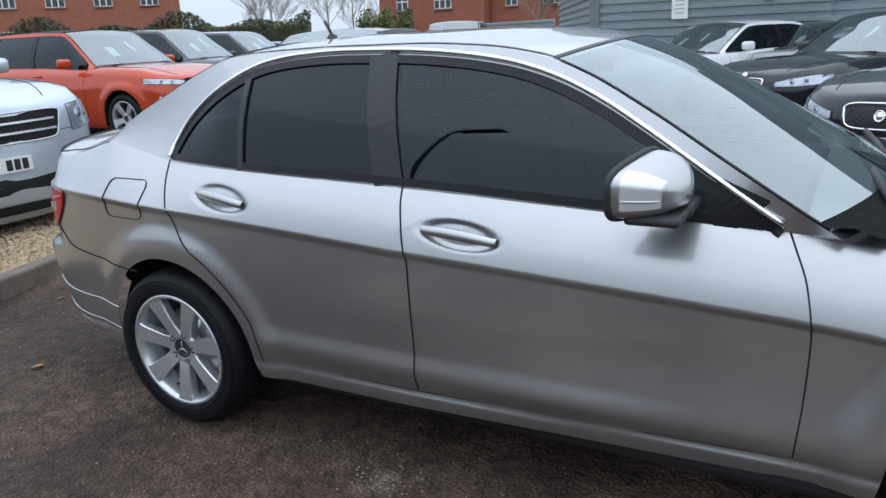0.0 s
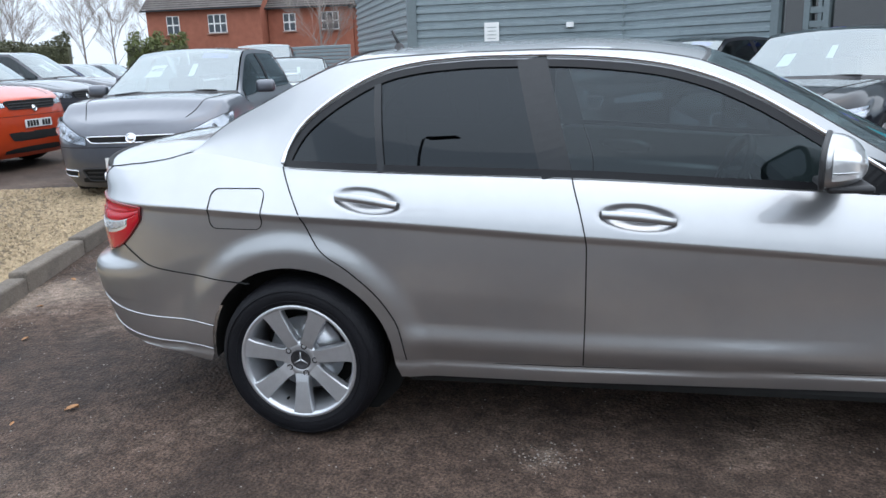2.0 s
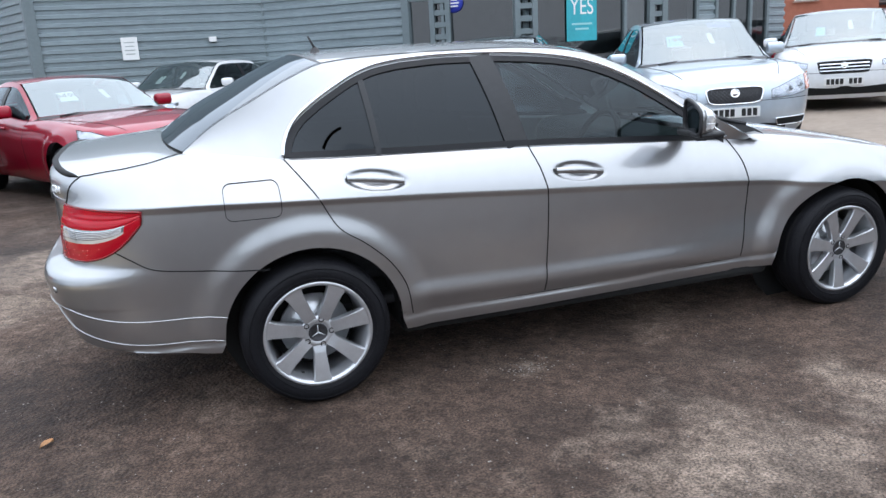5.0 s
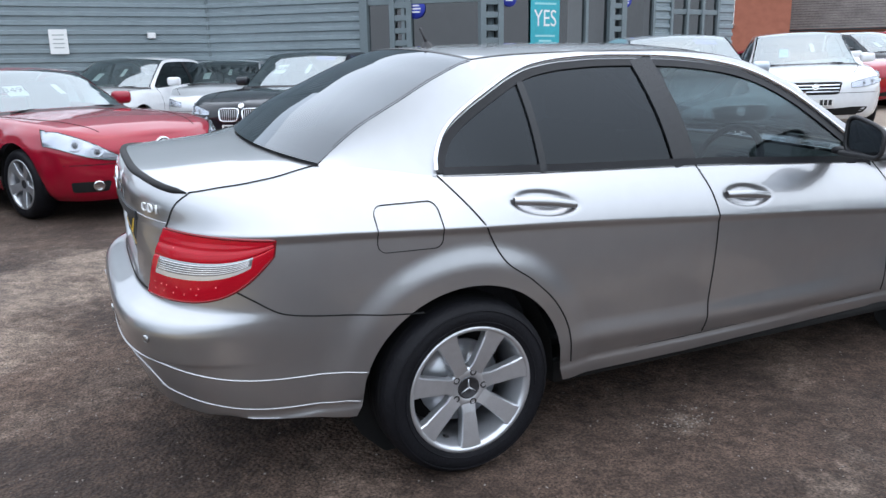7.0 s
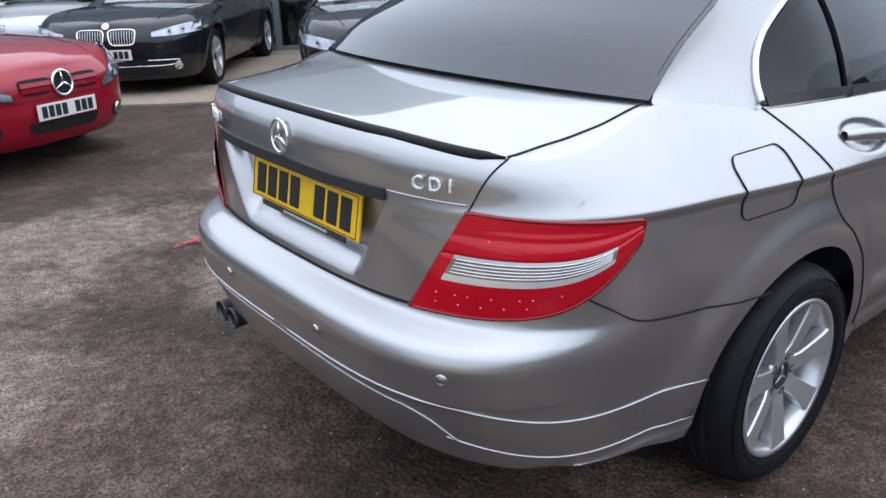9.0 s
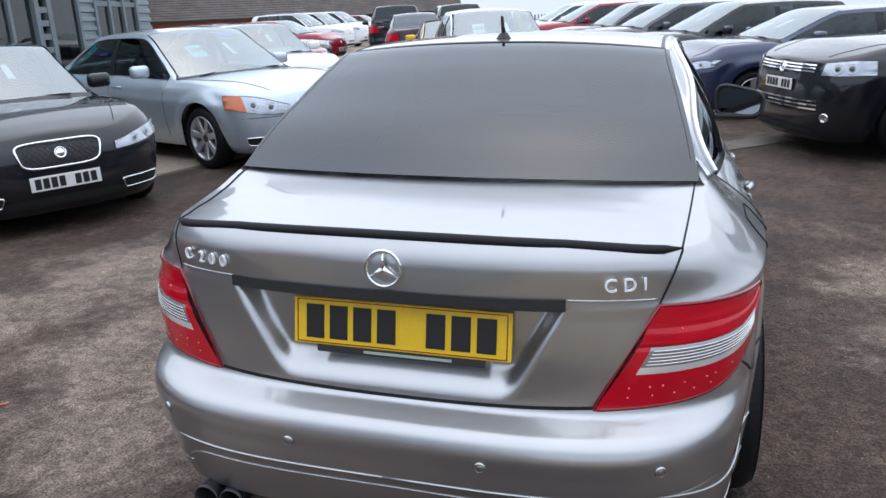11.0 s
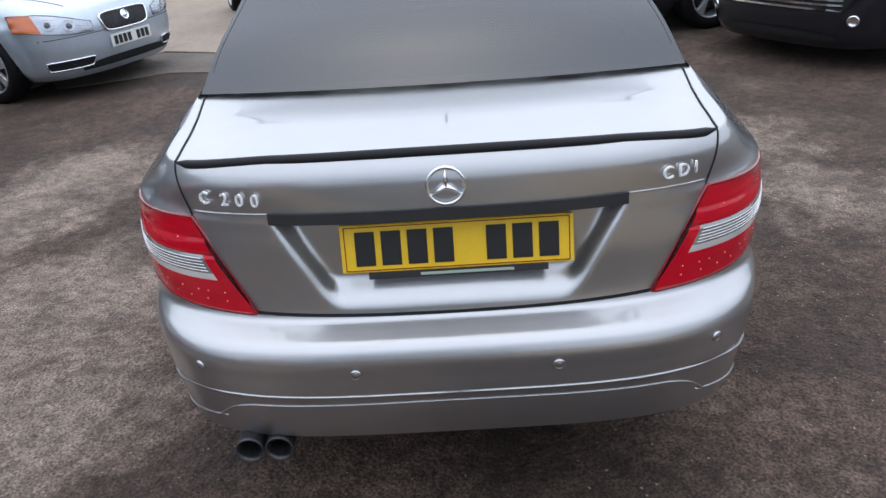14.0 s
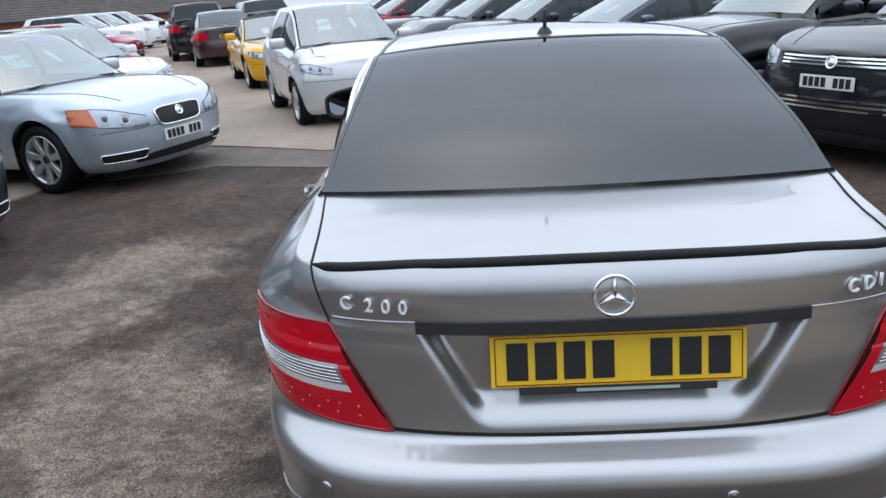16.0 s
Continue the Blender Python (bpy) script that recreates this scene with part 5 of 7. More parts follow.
# door and panel gaps, their shade laid on as raised dark strips
side_strip("door_gap", dense([(-0.054, 1.034), (0.046, 0.894), (0.123, 0.758), (0.23, 0.678), (0.337, 0.572), (0.398, 0.456), (0.418, 0.335)], 50), 0.0045, 0.0022, GAP)
side_strip("door_gap", dense([(1.014, 1.008), (1.020, 0.98), (1.046, 0.891), (1.068, 0.769), (1.066, 0.55), (1.060, 0.335)], 50), 0.0045, 0.0022, GAP)
side_strip("door_gap", dense([(2.13, 0.925), (2.185, 0.80), (2.203, 0.68), (2.197, 0.5), (2.183, 0.335)], 40), 0.0045, 0.0022, GAP)
side_strip("sill_gap", [(x, 0.324) for x in np.linspace(0.385, 2.36, 40)], 0.006, 0.0022, GAP)
side_strip("bumper_gap", dense([(-0.170, 0.620), (-0.352, 0.634), (-0.55, 0.654), (-0.61, 0.666), (-0.69, 0.712), (-0.735, 0.740)], 40), 0.004, 0.002, GAP, 0.001)
fx, fz, fw, fh, fr = -0.205, 0.898, 0.108, 0.070, 0.03
flap = []
for cx_, cz_, a0 in ((fx + fw - fr, fz + fh - fr, 0), (fx - fw + fr, fz + fh - fr, 90), (fx - fw + fr, fz - fh + fr, 180), (fx + fw - fr, fz - fh + fr, 270)):
    for k in range(7):
        a = radians(a0 + 15 * k)
        flap.append((cx_ + fr * math.cos(a), cz_ + fr * math.sin(a)))
side_strip("fuel_flap_gap", dense(flap, 120, True), 0.0022, 0.002, GAP, 0.0012, sgns=(-1,), closed=True)
def rear_strip(name, yz, width, height, material, lift=0.0, label="", closed=False):
    yz = np.asarray(yz, float)
    p, n = saloon.on_end(yz[:, 0], yz[:, 1])
    return sweep(name, p, n, width, height, material, HERO, label, closed, lift)


for s in (-1, 1):
    rear_strip("boot_gap", dense([(s * 0.618, 1.022), (s * 0.598, 0.97), (s * 0.578, 0.92)], 10), 0.004, 0.002, GAP)
rear_strip("boot_gap", [(y, 0.680 + 0.010 * (y / 0.45) ** 2) for y in np.linspace(-0.455, 0.455, 50)], 0.008, 0.001, GAP)
for s in (-1, 1):
    q, n = saloon.on_end(s * np.linspace(0.392, 0.575, 20), np.linspace(0.936, 0.931, 20))
    tube("lid_crease", q, 0.0024, SILVER, HERO, sides=6)
val = [(-0.60, 0.400), (-0.575, 0.428), (-0.54, 0.455), (-0.48, 0.470), (-0.3, 0.474), (0, 0.476), (0.3, 0.474), (0.48, 0.470), (0.54, 0.455), (0.575, 0.428), (0.60, 0.400)]
vp, vn = saloon.on_end(*dense(val, 90).T)
tube("valance_crease", vp + vn * 0.0005, 0.0027, SILVER, HERO, sides=8)
rear_strip("boot_handle", [(y, 0.926) for y in np.linspace(-0.39, 0.39, 40)], 0.026, 0.007, SATIN, 0.0, "black boot handle strip")
for s in (-1, 1):
    for y, z in ((0.60, 0.580), (0.228, 0.577)):
        p, n = saloon.on_end(s * y, z)
        lathe("parking_sensor", [(0.0001, 0.004), (0.009, 0.004), (0.010, 0.002), (0.0105, 0.005), (0.013, 0.0045), (0.0135, 0.0)], frame_of(p, n), SILVER, HERO, seg=18)
# number plate and the dealer strip below it
pm = frame_of((-0.957, -0.016, 0.836), (-1, 0, 0.16))
plate_on(HERO, pm, True)
bm = box_bm(0.405, 0.022, 0.006, 0.002, at=(0.0, -0.062, -0.002))
bmesh.ops.transform(bm, matrix=pm, verts=bm.verts)
part("dealer_strip", bm, SATIN, HERO, "black strip below the plate")
bm = box_bm(0.21, 0.006, 0.002, 0, at=(0.02, -0.0645, 0.002))
bmesh.ops.transform(bm, matrix=pm, verts=bm.verts)
part("text_bar", bm, mat("pale_ink", (0.35, 0.42, 0.35), 0.6), HERO)
p, n = saloon.on_end(0.0, 0.988)
bdg = frame_of(p, n)
ring = [(0.040 * math.cos(a), 0.040 * math.sin(a), 0.006) for a in np.linspace(0, 2 * math.pi, 40, endpoint=False)]
badge = tube("badge", [bdg @ Vector(q) for q in ring], 0.0042, CHROME, HERO, "round chrome badge", 8, True)
for a in (90, 210, 330):
    e = (0.037 * math.cos(radians(a)), 0.037 * math.sin(radians(a)), 0.006)
    tube("badge_spoke", [bdg @ Vector((0, 0, 0.008)), bdg @ Vector(e)], [0.008, 0.0015], CHROME, badge, "", 6)
for body, ys in (("C200", (0.533, 0.484, 0.448, 0.413)), ("CDI", (-0.478, -0.515, -0.545))):
    for ch, y in zip(body, ys):
        p, n = saloon.on_end(y, 0.968)
        n = np.array((n[0], n[1], 0.0))
        text_part("letter", ch, 0.040, frame_of(p + n * 0.005, n), mat("letter_chrome", (0.93, 0.94, 0.95), 0.38, 0.25), HERO, 0.003, squeeze=1.0)


# tail lamps
def theta(y, z, x):
    return math.asin(min(0.999, (y / float(saloon.side(x, z))) ** (float(saloon.nz(z)) / 2)))


def rear_point(th, z, s, lift):
    nz = saloon.nz(z)
    c, sn = np.cos(th) ** (2 / nz), np.sin(th) ** (2 / nz)
    x = saloon.xr0 - (saloon.xr0 - saloon.rear(z)) * c
    y = saloon.side(x, z) * sn
    e = 0.01
    c2, s2 = np.abs(np.cos(th + e)) ** (2 / nz), np.sin(th + e) ** (2 / nz)
    x2 = saloon.xr0 - (saloon.xr0 - saloon.rear(z)) * c2
    y2 = saloon.side(x2, z) * s2
    nx, ny = -(y2 - y), (x2 - x)
    ln = np.hypot(nx, ny) + 1e-9
    return np.stack([x + lift * nx / ln, s * (y + lift * ny / ln), z], -1)


for sg in (-1, 1):
    for t0, z0, z1, x1, zx in ((0.0, 0.512, 0.446, -0.352, 0.434), (float(theta(0.575, 0.43, -0.93)), 0.424, 0.342, -0.374, 0.332)):
        th = np.linspace(t0, math.pi / 2, 80)
        zz = z0 + (z1 - z0) * smooth(0.45 if t0 < 0.1 else t0 - 0.3, 1.5, th)
        run = rear_point(th, zz, sg, 0.0005)
        xs_ = np.linspace(-0.41, x1, 6)
        sd = saloon.on_side(xs_, z1 + (zx - z1) * (xs_ + 0.42) / (x1 + 0.42), sg)[0]
        tube("bumper_crease", np.vstack([run, sd]), 0.0032 if t0 < 0.1 else 0.0025, SILVER, HERO, sides=8)
ta, tb = theta(0.452, 0.688, -0.95), theta(0.577, 0.918, -0.89)
fr_ = (-0.62 - saloon.xr0) / (float(saloon.rear(0.89)) - saloon.xr0)
tt = math.acos(fr_ ** (float(saloon.nz(0.89)) / 2))
for s in (-1, 1):
    lamp = new("tail_lamp")
    lamp.parent = HERO
    lamp["label"] = "red tail lamp with a clear middle band"
    for nm, u0, u1, v0, v1, material in (("red_lens", 0, 1, 0.62, 1, RED), ("clear_band", 0.07, 0.88, 0.43, 0.62, LENS), ("white_reflector", 0.07, 0.88, 0.36, 0.43, LENSBRIGHT), ("red_lens", 0, 1, 0, 0.36, RED), ("red_lens", 0.88, 1, 0.36, 0.62, RED), ("red_lens", 0, 0.07, 0.36, 0.62, RED)):
        u = np.linspace(u0, u1, max(4, int(40 * (u1 - u0))))[:, None]
        v = np.linspace(v0, v1, 17)[None]
        tl, zl = ta + (tt - ta) * u, 0.688 + 0.025 * u + 0.135 * u**6
        th_, zh_ = tb + (tt - tb) * u, 0.918 - 0.022 * u
        TH, ZZ = tl + (th_ - tl) * v, zl + (zh_ - zl) * v
        lift = 0.007 + 0.012 * np.sin(math.pi * np.clip(v + 0 * u, 0.02, 0.98)) * np.sin(math.pi * np.clip(u, 0.05, 0.95)) ** 0.5 - 0.003 * np.exp(-(((v - 0.80) / 0.025) ** 2)) - 0.003 * np.exp(-(((v - 0.62) / 0.02) ** 2))
        grid_part(nm, rear_point(TH, ZZ, s, lift), material, lamp, flip=s > 0)
    # small facets in the red parts, their bright glints painted as a lighter red
    for v, us in ((0.12, np.linspace(0.10, 0.52, 5)), (0.22, np.array([0.08, 0.17, 0.23, 0.34, 0.47, 0.53, 0.66])), (0.78, np.linspace(0.2, 0.4, 1))):
        for u in us:
            tl, zl = ta + (tt - ta) * u, 0.688 + 0.025 * u + 0.135 * u**6
            th_, zh_ = tb + (tt - tb) * u, 0.918 - 0.022 * u
            a = rear_point(np.array([tl + (th_ - tl) * v]), np.array([zl + (zh_ - zl) * v]), s, 0.0)[0]
            b = rear_point(np.array([tl + (th_ - tl) * v]), np.array([zl + (zh_ - zl) * v]), s, 0.01)[0]
            lf = 0.007 + 0.012 * math.sin(math.pi * v) * math.sin(math.pi * max(u, 0.05)) ** 0.5
            lathe("facet", [(0.0001, 0.0016), (0.0022, 0.001), (0.003, -0.002)], frame_of(a + (b - a) / 0.01 * lf, b - a), mat("facet_red", (0.95, 0.10, 0.12), 0.12, 0.3, coat=0.6), lamp, seg=8)
    # ribs of the clear band
    for q in range(5):
        v = 0.455 + 0.033 * q
        u = np.linspace(0.09, 0.86, 30)
        tl, zl = ta + (tt - ta) * u, 0.688 + 0.025 * u + 0.135 * u**6
        th_, zh_ = tb + (tt - tb) * u, 0.918 - 0.022 * u
        P = rear_point(tl + (th_ - tl) * v, zl + (zh_ - zl) * v, s, 0.007 + 0.012 * math.sin(math.pi * v) * np.sin(math.pi * np.clip(u, 0.05, 0.95)) ** 0.5)
        tube("lens_rib", P, 0.0014, LENSBRIGHT, lamp, sides=5)
    u = np.linspace(0, 1, 40)
    edge = [rear_point(ta + (tt - ta) * u, 0.688 + 0.025 * u + 0.135 * u**6, s, 0.004), rear_point(tb + (tt - tb) * u[::-1], 0.918 - 0.022 * u[::-1], s, 0.004)]
    tube("lamp_edge", np.vstack(edge), 0.005, REDDARK, lamp, sides=6, closed=True)


# boot lid lip and its dark top, lid gaps on the deck
def deck(x, y):
    e = float(saloon.y(x, saloon.top(x)))
    k = min(1, abs(y) / max(e, 0.01))
    return float(saloon.top(x)) + float(saloon.deckcrown(x)) * (1 - k**saloon.crownpow) * float(smooth(0, 0.45, e))


def lip(y):
    return float(saloon.back(y, 1.05)) + 0.012


ly = np.linspace(-0.618, 0.618, 70)
lz = 1.056 - 0.042 * (np.abs(ly) / 0.62) ** 4.0
pts = np.stack([saloon.back(ly, np.minimum(lz, 1.05)) + 0.006, ly, lz], -1)
pts[:, 2] = [deck(a, b) for a, b, _ in pts]
endk = np.clip((0.62 - np.abs(ly)) / 0.04, 0.15, 1)
prof = [(0.022, -0.003), (0.012, 0.005), (0.002, 0.008), (-0.007, 0.006), (-0.011, -0.001), (-0.010, -0.009), (-0.002, -0.014)]
P = np.stack([pts + np.stack([dx * endk, 0 * ly, dz * endk], -1) for dx, dz in prof], 1)
grid_part("boot_lip", P, mat("matt_black", (0.010, 0.010, 0.011), 0.6, spec=0.25), HERO, "slim black boot lip spoiler", flip=True)
for s in (-1, 1):
    q = np.array([(x, s * (0.620 + 0.025 * (x + 0.795) / 0.365), 0) for x in np.linspace(-0.832, -0.43, 30)])
    q[:, 2] = [deck(a, b) + 0.0005 for a, b, _ in q]
    sweep("boot_gap", q, [(0, 0, 1)] * 30, 0.004, 0.002, GAP, HERO)
# screens' dark borders
P = cap_points(saloon, np.array([0.158]), s_cab, 0.012, 0.003, 31)[0]
sweep("screen_seal", P, [(-0.3, 0, 0.95)] * 31, 0.012, 0.002, TRIM, HERO)
P = cap_points(saloon, np.array([1.45]), s_cab, 0.012, 0.003, 31)[0]
sweep("screen_seal", P, [(0.4, 0, 0.9)] * 31, 0.014, 0.002, TRIM, HERO)
for s in (-1, 1):
    xs = np.linspace(0.16, 1.44, 40)
    P = np.stack([xs, s * (saloon.edgey(xs) - 0.02), saloon.edge(xs) + 0.003], -1)
    sweep("roof_gutter", P, [(0, s * 0.2, 0.98)] * 40, 0.012, 0.0015, TRIM, HERO)
    for x0_, x1_ in ((-0.38, 0.158), (1.45, 2.22)):
        xs = np.linspace(x0_, x1_, 24)
        P = np.stack([xs, s * (saloon.edgey(xs) - 0.012), saloon.edge(xs) + 0.003], -1)
        sweep("screen_seal", P, [(0, s * 0.4, 0.9)] * 24, 0.006, 0.0015, TRIM, HERO)
# aerial
lathe("aerial_base", [(0.0001, 0.028), (0.014, 0.022), (0.026, 0.004), (0.028, 0.0)], Matrix.Translation((0.235, 0, 1.432)), SATIN, HERO, seg=18)
tube("aerial", [(0.235, 0, 1.45), (0.205, 0, 1.51)], [0.007, 0.005], SATIN, HERO)
# door handles
for (xa, za, xb, zb) in ((0.179, 0.945, 0.413, 0.917), (1.117, 0.888, 1.360, 0.860)):
    k = np.linspace(0, 1, 24)
    xs, zs = xa + (xb - xa) * k, za + (zb - za) * k + 0.006 * np.sin(math.pi * k)
    for s in (-1, 1):
        p, n = saloon.on_side(xs, zs, s)
        base = saloon.on_side(np.array([xa - 0.02, xb + 0.02]), np.array([za, zb]), s)[0]
        y = base[0, 1] + (base[1, 1] - base[0, 1]) * k + s * (0.004 + 0.016 * np.sin(math.pi * k) ** 0.6)
        wv = 0.033 * (0.70 + 0.30 * np.sin(math.pi * np.clip(k, 0.06, 0.94)) ** 0.5)
        pr = [(0.5, -0.006), (0.36, 0.004), (0.0, 0.007), (-0.36, 0.004), (-0.5, -0.006), (-0.3, -0.012), (0.3, -0.012)]
        P = np.stack([np.stack([xs, y + s * b, zs + a * wv], -1) for a, b in pr + pr[:1]], 1)
        h = grid_part("door_handle", P, SILVER, HERO, flip=s < 0)
    if xa > 1:
        p, n = saloon.on_side(np.array([xa + 0.02]), np.array([za]), -1)
        lathe("key_lock", [(0.0001, 0.003), (0.009, 0.003), (0.010, 0)], frame_of((xa + 0.03, p[0, 1] - 0.016, za + 0.001), n[0]), CHROME, HERO, seg=14)


# door mirrors
def door_mirror(s):
    root = new("door_mirror")
    root.parent = HERO
    xb, cy, cz, depth = 1.780, 0.893, 1.070, 0.128
    u = np.linspace(0, 2 * math.pi, 49)
    oy = 0.112 * np.sign(np.cos(u)) * np.abs(np.cos(u)) ** 0.55
    oz = 0.071 * np.sign(np.sin(u)) * np.abs(np.sin(u)) ** 0.50
    oz = np.where(oz > 0, oz * (1 - 0.30 * (oy / 0.112)), oz)

    def skin(uu, k, grow=0.0):
        yy = np.interp(uu % (2 * math.pi), u, oy)
        zz = np.interp(uu % (2 * math.pi), u, oz)
        f = (1 - np.asarray(k) ** 2.3) ** 0.5
        return np.stack([xb + (depth + grow) * k - 0.33 * yy * f, s * (cy + (yy + np.sign(yy) * grow) * f - 0.02 * k), cz + (zz + np.sign(zz) * grow) * f - 0.018 * k**2], -1)

    ks = 1 - np.linspace(1, 0.002, 16) ** 1.6
    grid_part("housing", skin(u[None], ks[:, None]), SILVER, root, flip=s < 0)
    tube("mirror_frame", skin(u[:-1], np.zeros(48)), 0.009, SATIN, root, "black mirror surround", 8, True)
    back = np.stack([np.array([xb + 0.010, s * cy, cz]) + (skin(u, np.zeros(49)) - np.array([xb, s * cy, cz])) * k for k in (0.02, 0.5, 1.0)])
    grid_part("back_plate", back, SATIN, root, flip=s > 0)
    t = math.tan(radians(10))
    gl = []
    for k in (0.02, 0.45, 0.88):
        q = (skin(u, np.zeros(49)) - np.array([xb, s * cy, cz])) * k
        gl.append(np.stack([xb + 0.002 + q[:, 0] - t * 0.25 * q[:, 2], s * cy + q[:, 1], cz + q[:, 2]], -1))
    grid_part("mirror_glass", np.array(gl), mat("mirror", (0.33, 0.35, 0.38), 0.03, 1.0), root, flip=s > 0)
    part("base", box_bm(0.135, 0.19, 0.024, 0.011, at=(xb + 0.060, s * (cy - 0.02), cz - 0.072), seg=3), SATIN, root)
    part("arm", box_bm(0.085, 0.14, 0.030, 0.012, at=(xb + 0.090, s * (cy - 0.12), cz - 0.072)), SATIN, root)
    uu = np.linspace(-0.28, 1.05, 14)[:, None]
    kk = np.linspace(0.22, 0.80, 10)[None]
    grid_part("indicator", skin(uu + 0 * kk, kk + 0 * uu, 0.003), mat("indicator_lens", (0.80, 0.81, 0.82), 0.10, 0.5, coat=1.0), root, "bright clear indicator lens", flip=s < 0)
    tube("indicator_line", skin(np.full(10, -0.05), np.linspace(0.24, 0.78, 10), 0.005), 0.0018, ALLOY, root, sides=5)


door_mirror(-1)
door_mirror(1)
# wheels, wells and floor
for x in (0, 2.76):
    for s in (-1, 1):
        wheel(HERO, x, s * 0.775, 0.316, 0.226, 0.205, s, 7)
        a = np.radians(np.linspace(-5, 185, 26))
        P = np.stack([np.stack([x + 0.380 * np.cos(a), np.full(26, s * y), 0.315 + 0.380 * np.sin(a)], -1) for y in (0.785, 0.60)], 1)
        grid_part("wheel_well", P, GAP, HERO)
        lathe("well_wall", [(0.02, 0), (0.382, 0)], Matrix.Translation((x, s * 0.60, 0.315)) @ Matrix.Rotation(radians(90), 4, "X"), GAP, HERO, seg=20)
# near-black boxes added inside the shell to block light under the body
part("underbody", box_bm(1.98, 1.55, 0.10, 0.03, at=(1.38, 0, 0.26)), GAP, HERO)
part("underbody", box_bm(0.42, 0.9, 0.12, 0.04, at=(-0.60, 0, 0.42)), GAP, HERO)
part("underbody", box_bm(1.3, 1.15, 0.3, 0.04, at=(2.85, 0, 0.42)), GAP, HERO)
part("underbody", box_bm(0.8, 1.15, 0.14, 0.04, at=(0.0, 0, 0.40)), GAP, HERO)
for y in (0.530, 0.456):
    m = Matrix.Translation((-0.985, y, 0.318)) @ Matrix.Rotation(radians(-92), 4, "Y")
    lathe("exhaust_pipe", [(0.030, -0.16), (0.035, -0.01), (0.036, 0.0), (0.032, 0.001), (0.030, -0.012), (0.028, -0.15)], m, DARKMETAL, HERO, seg=22)
# cabin inside
part("floor", box_bm(2.1, 1.4, 0.05, 0.02, at=(0.95, 0, 0.36)), CLOTH, HERO)
part("parcel_shelf", box_bm(0.5, 1.25, 0.03, 0.01, at=(-0.2, 0, 1.03)), CLOTH, HERO)
part("dashboard", box_bm(0.45, 1.36, 0.30, 0.09, at=(1.93, 0, 0.80), seg=4), SATIN, HERO)
cw = cap_points(saloon, np.array([2.195, 2.215, 2.225, 2.225]), s_cab, 0.0, 0.006, 25)
cw[2, :, 0] += 0.05
cw[3, :, 0] += 0.11
cw[2, :, 2] += 0.010
cw[3, :, 2] -= 0.012
grid_part("scuttle", cw, mat("scuttle_plastic", (0.010, 0.010, 0.011), 0.85, vary=0.3, scale=40, spec=0.08), HERO, "black plastic scuttle below the windscreen", flip=True)
for y in (-0.36, 0.36):
    st = new("front_seat")
    st.parent = HERO
    bm = box_bm(0.52, 0.50, 0.16, 0.06, at=(1.12, y, 0.50), seg=3)
    part("seat", bm, CLOTH, st, smooth=True)
    bm = box_bm(0.15, 0.48, 0.62, 0.06, seg=3)
    bmesh.ops.transform(bm, matrix=Matrix.Translation((0.80, y, 0.84)) @ Matrix.Rotation(radians(-16), 4, "Y"), verts=bm.verts)
    part("backrest", bm, CLOTH, st, smooth=True)
    part("headrest", box_bm(0.10, 0.26, 0.19, 0.045, at=(0.70, y, 1.24), seg=3), CLOTH, st, smooth=True)
part("rear_seat", box_bm(0.5, 1.25, 0.2, 0.06, at=(0.30, 0, 0.52), seg=3), CLOTH, HERO)
part("rear_backrest", box_bm(0.16, 1.25, 0.56, 0.06, at=(0.02, 0, 0.80), seg=3), CLOTH, HERO)
m = Matrix.Translation((1.58, -0.36, 0.90)) @ Matrix.Rotation(radians(-66), 4, "Y")
tube("steering_wheel", [m @ Vector((0.185 * math.cos(a), 0.185 * math.sin(a), 0)) for a in np.linspace(0, 6.283, 36, endpoint=False)], 0.016, SATIN, HERO, sides=8, closed=True)
part("steering_boss", box_bm(0.1, 0.15, 0.12, 0.03, at=(1.61, -0.36, 0.90)), SATIN, HERO)
for y0, y1 in ((-0.55, 0.05), (0.0, 0.6)):
    tube("wiper", [(2.36, y0, 0.968), (2.31, (y0 + y1) / 2, 0.995), (2.27, y1, 0.992)], 0.011, SATIN, HERO)
HERO.matrix_world = TILT


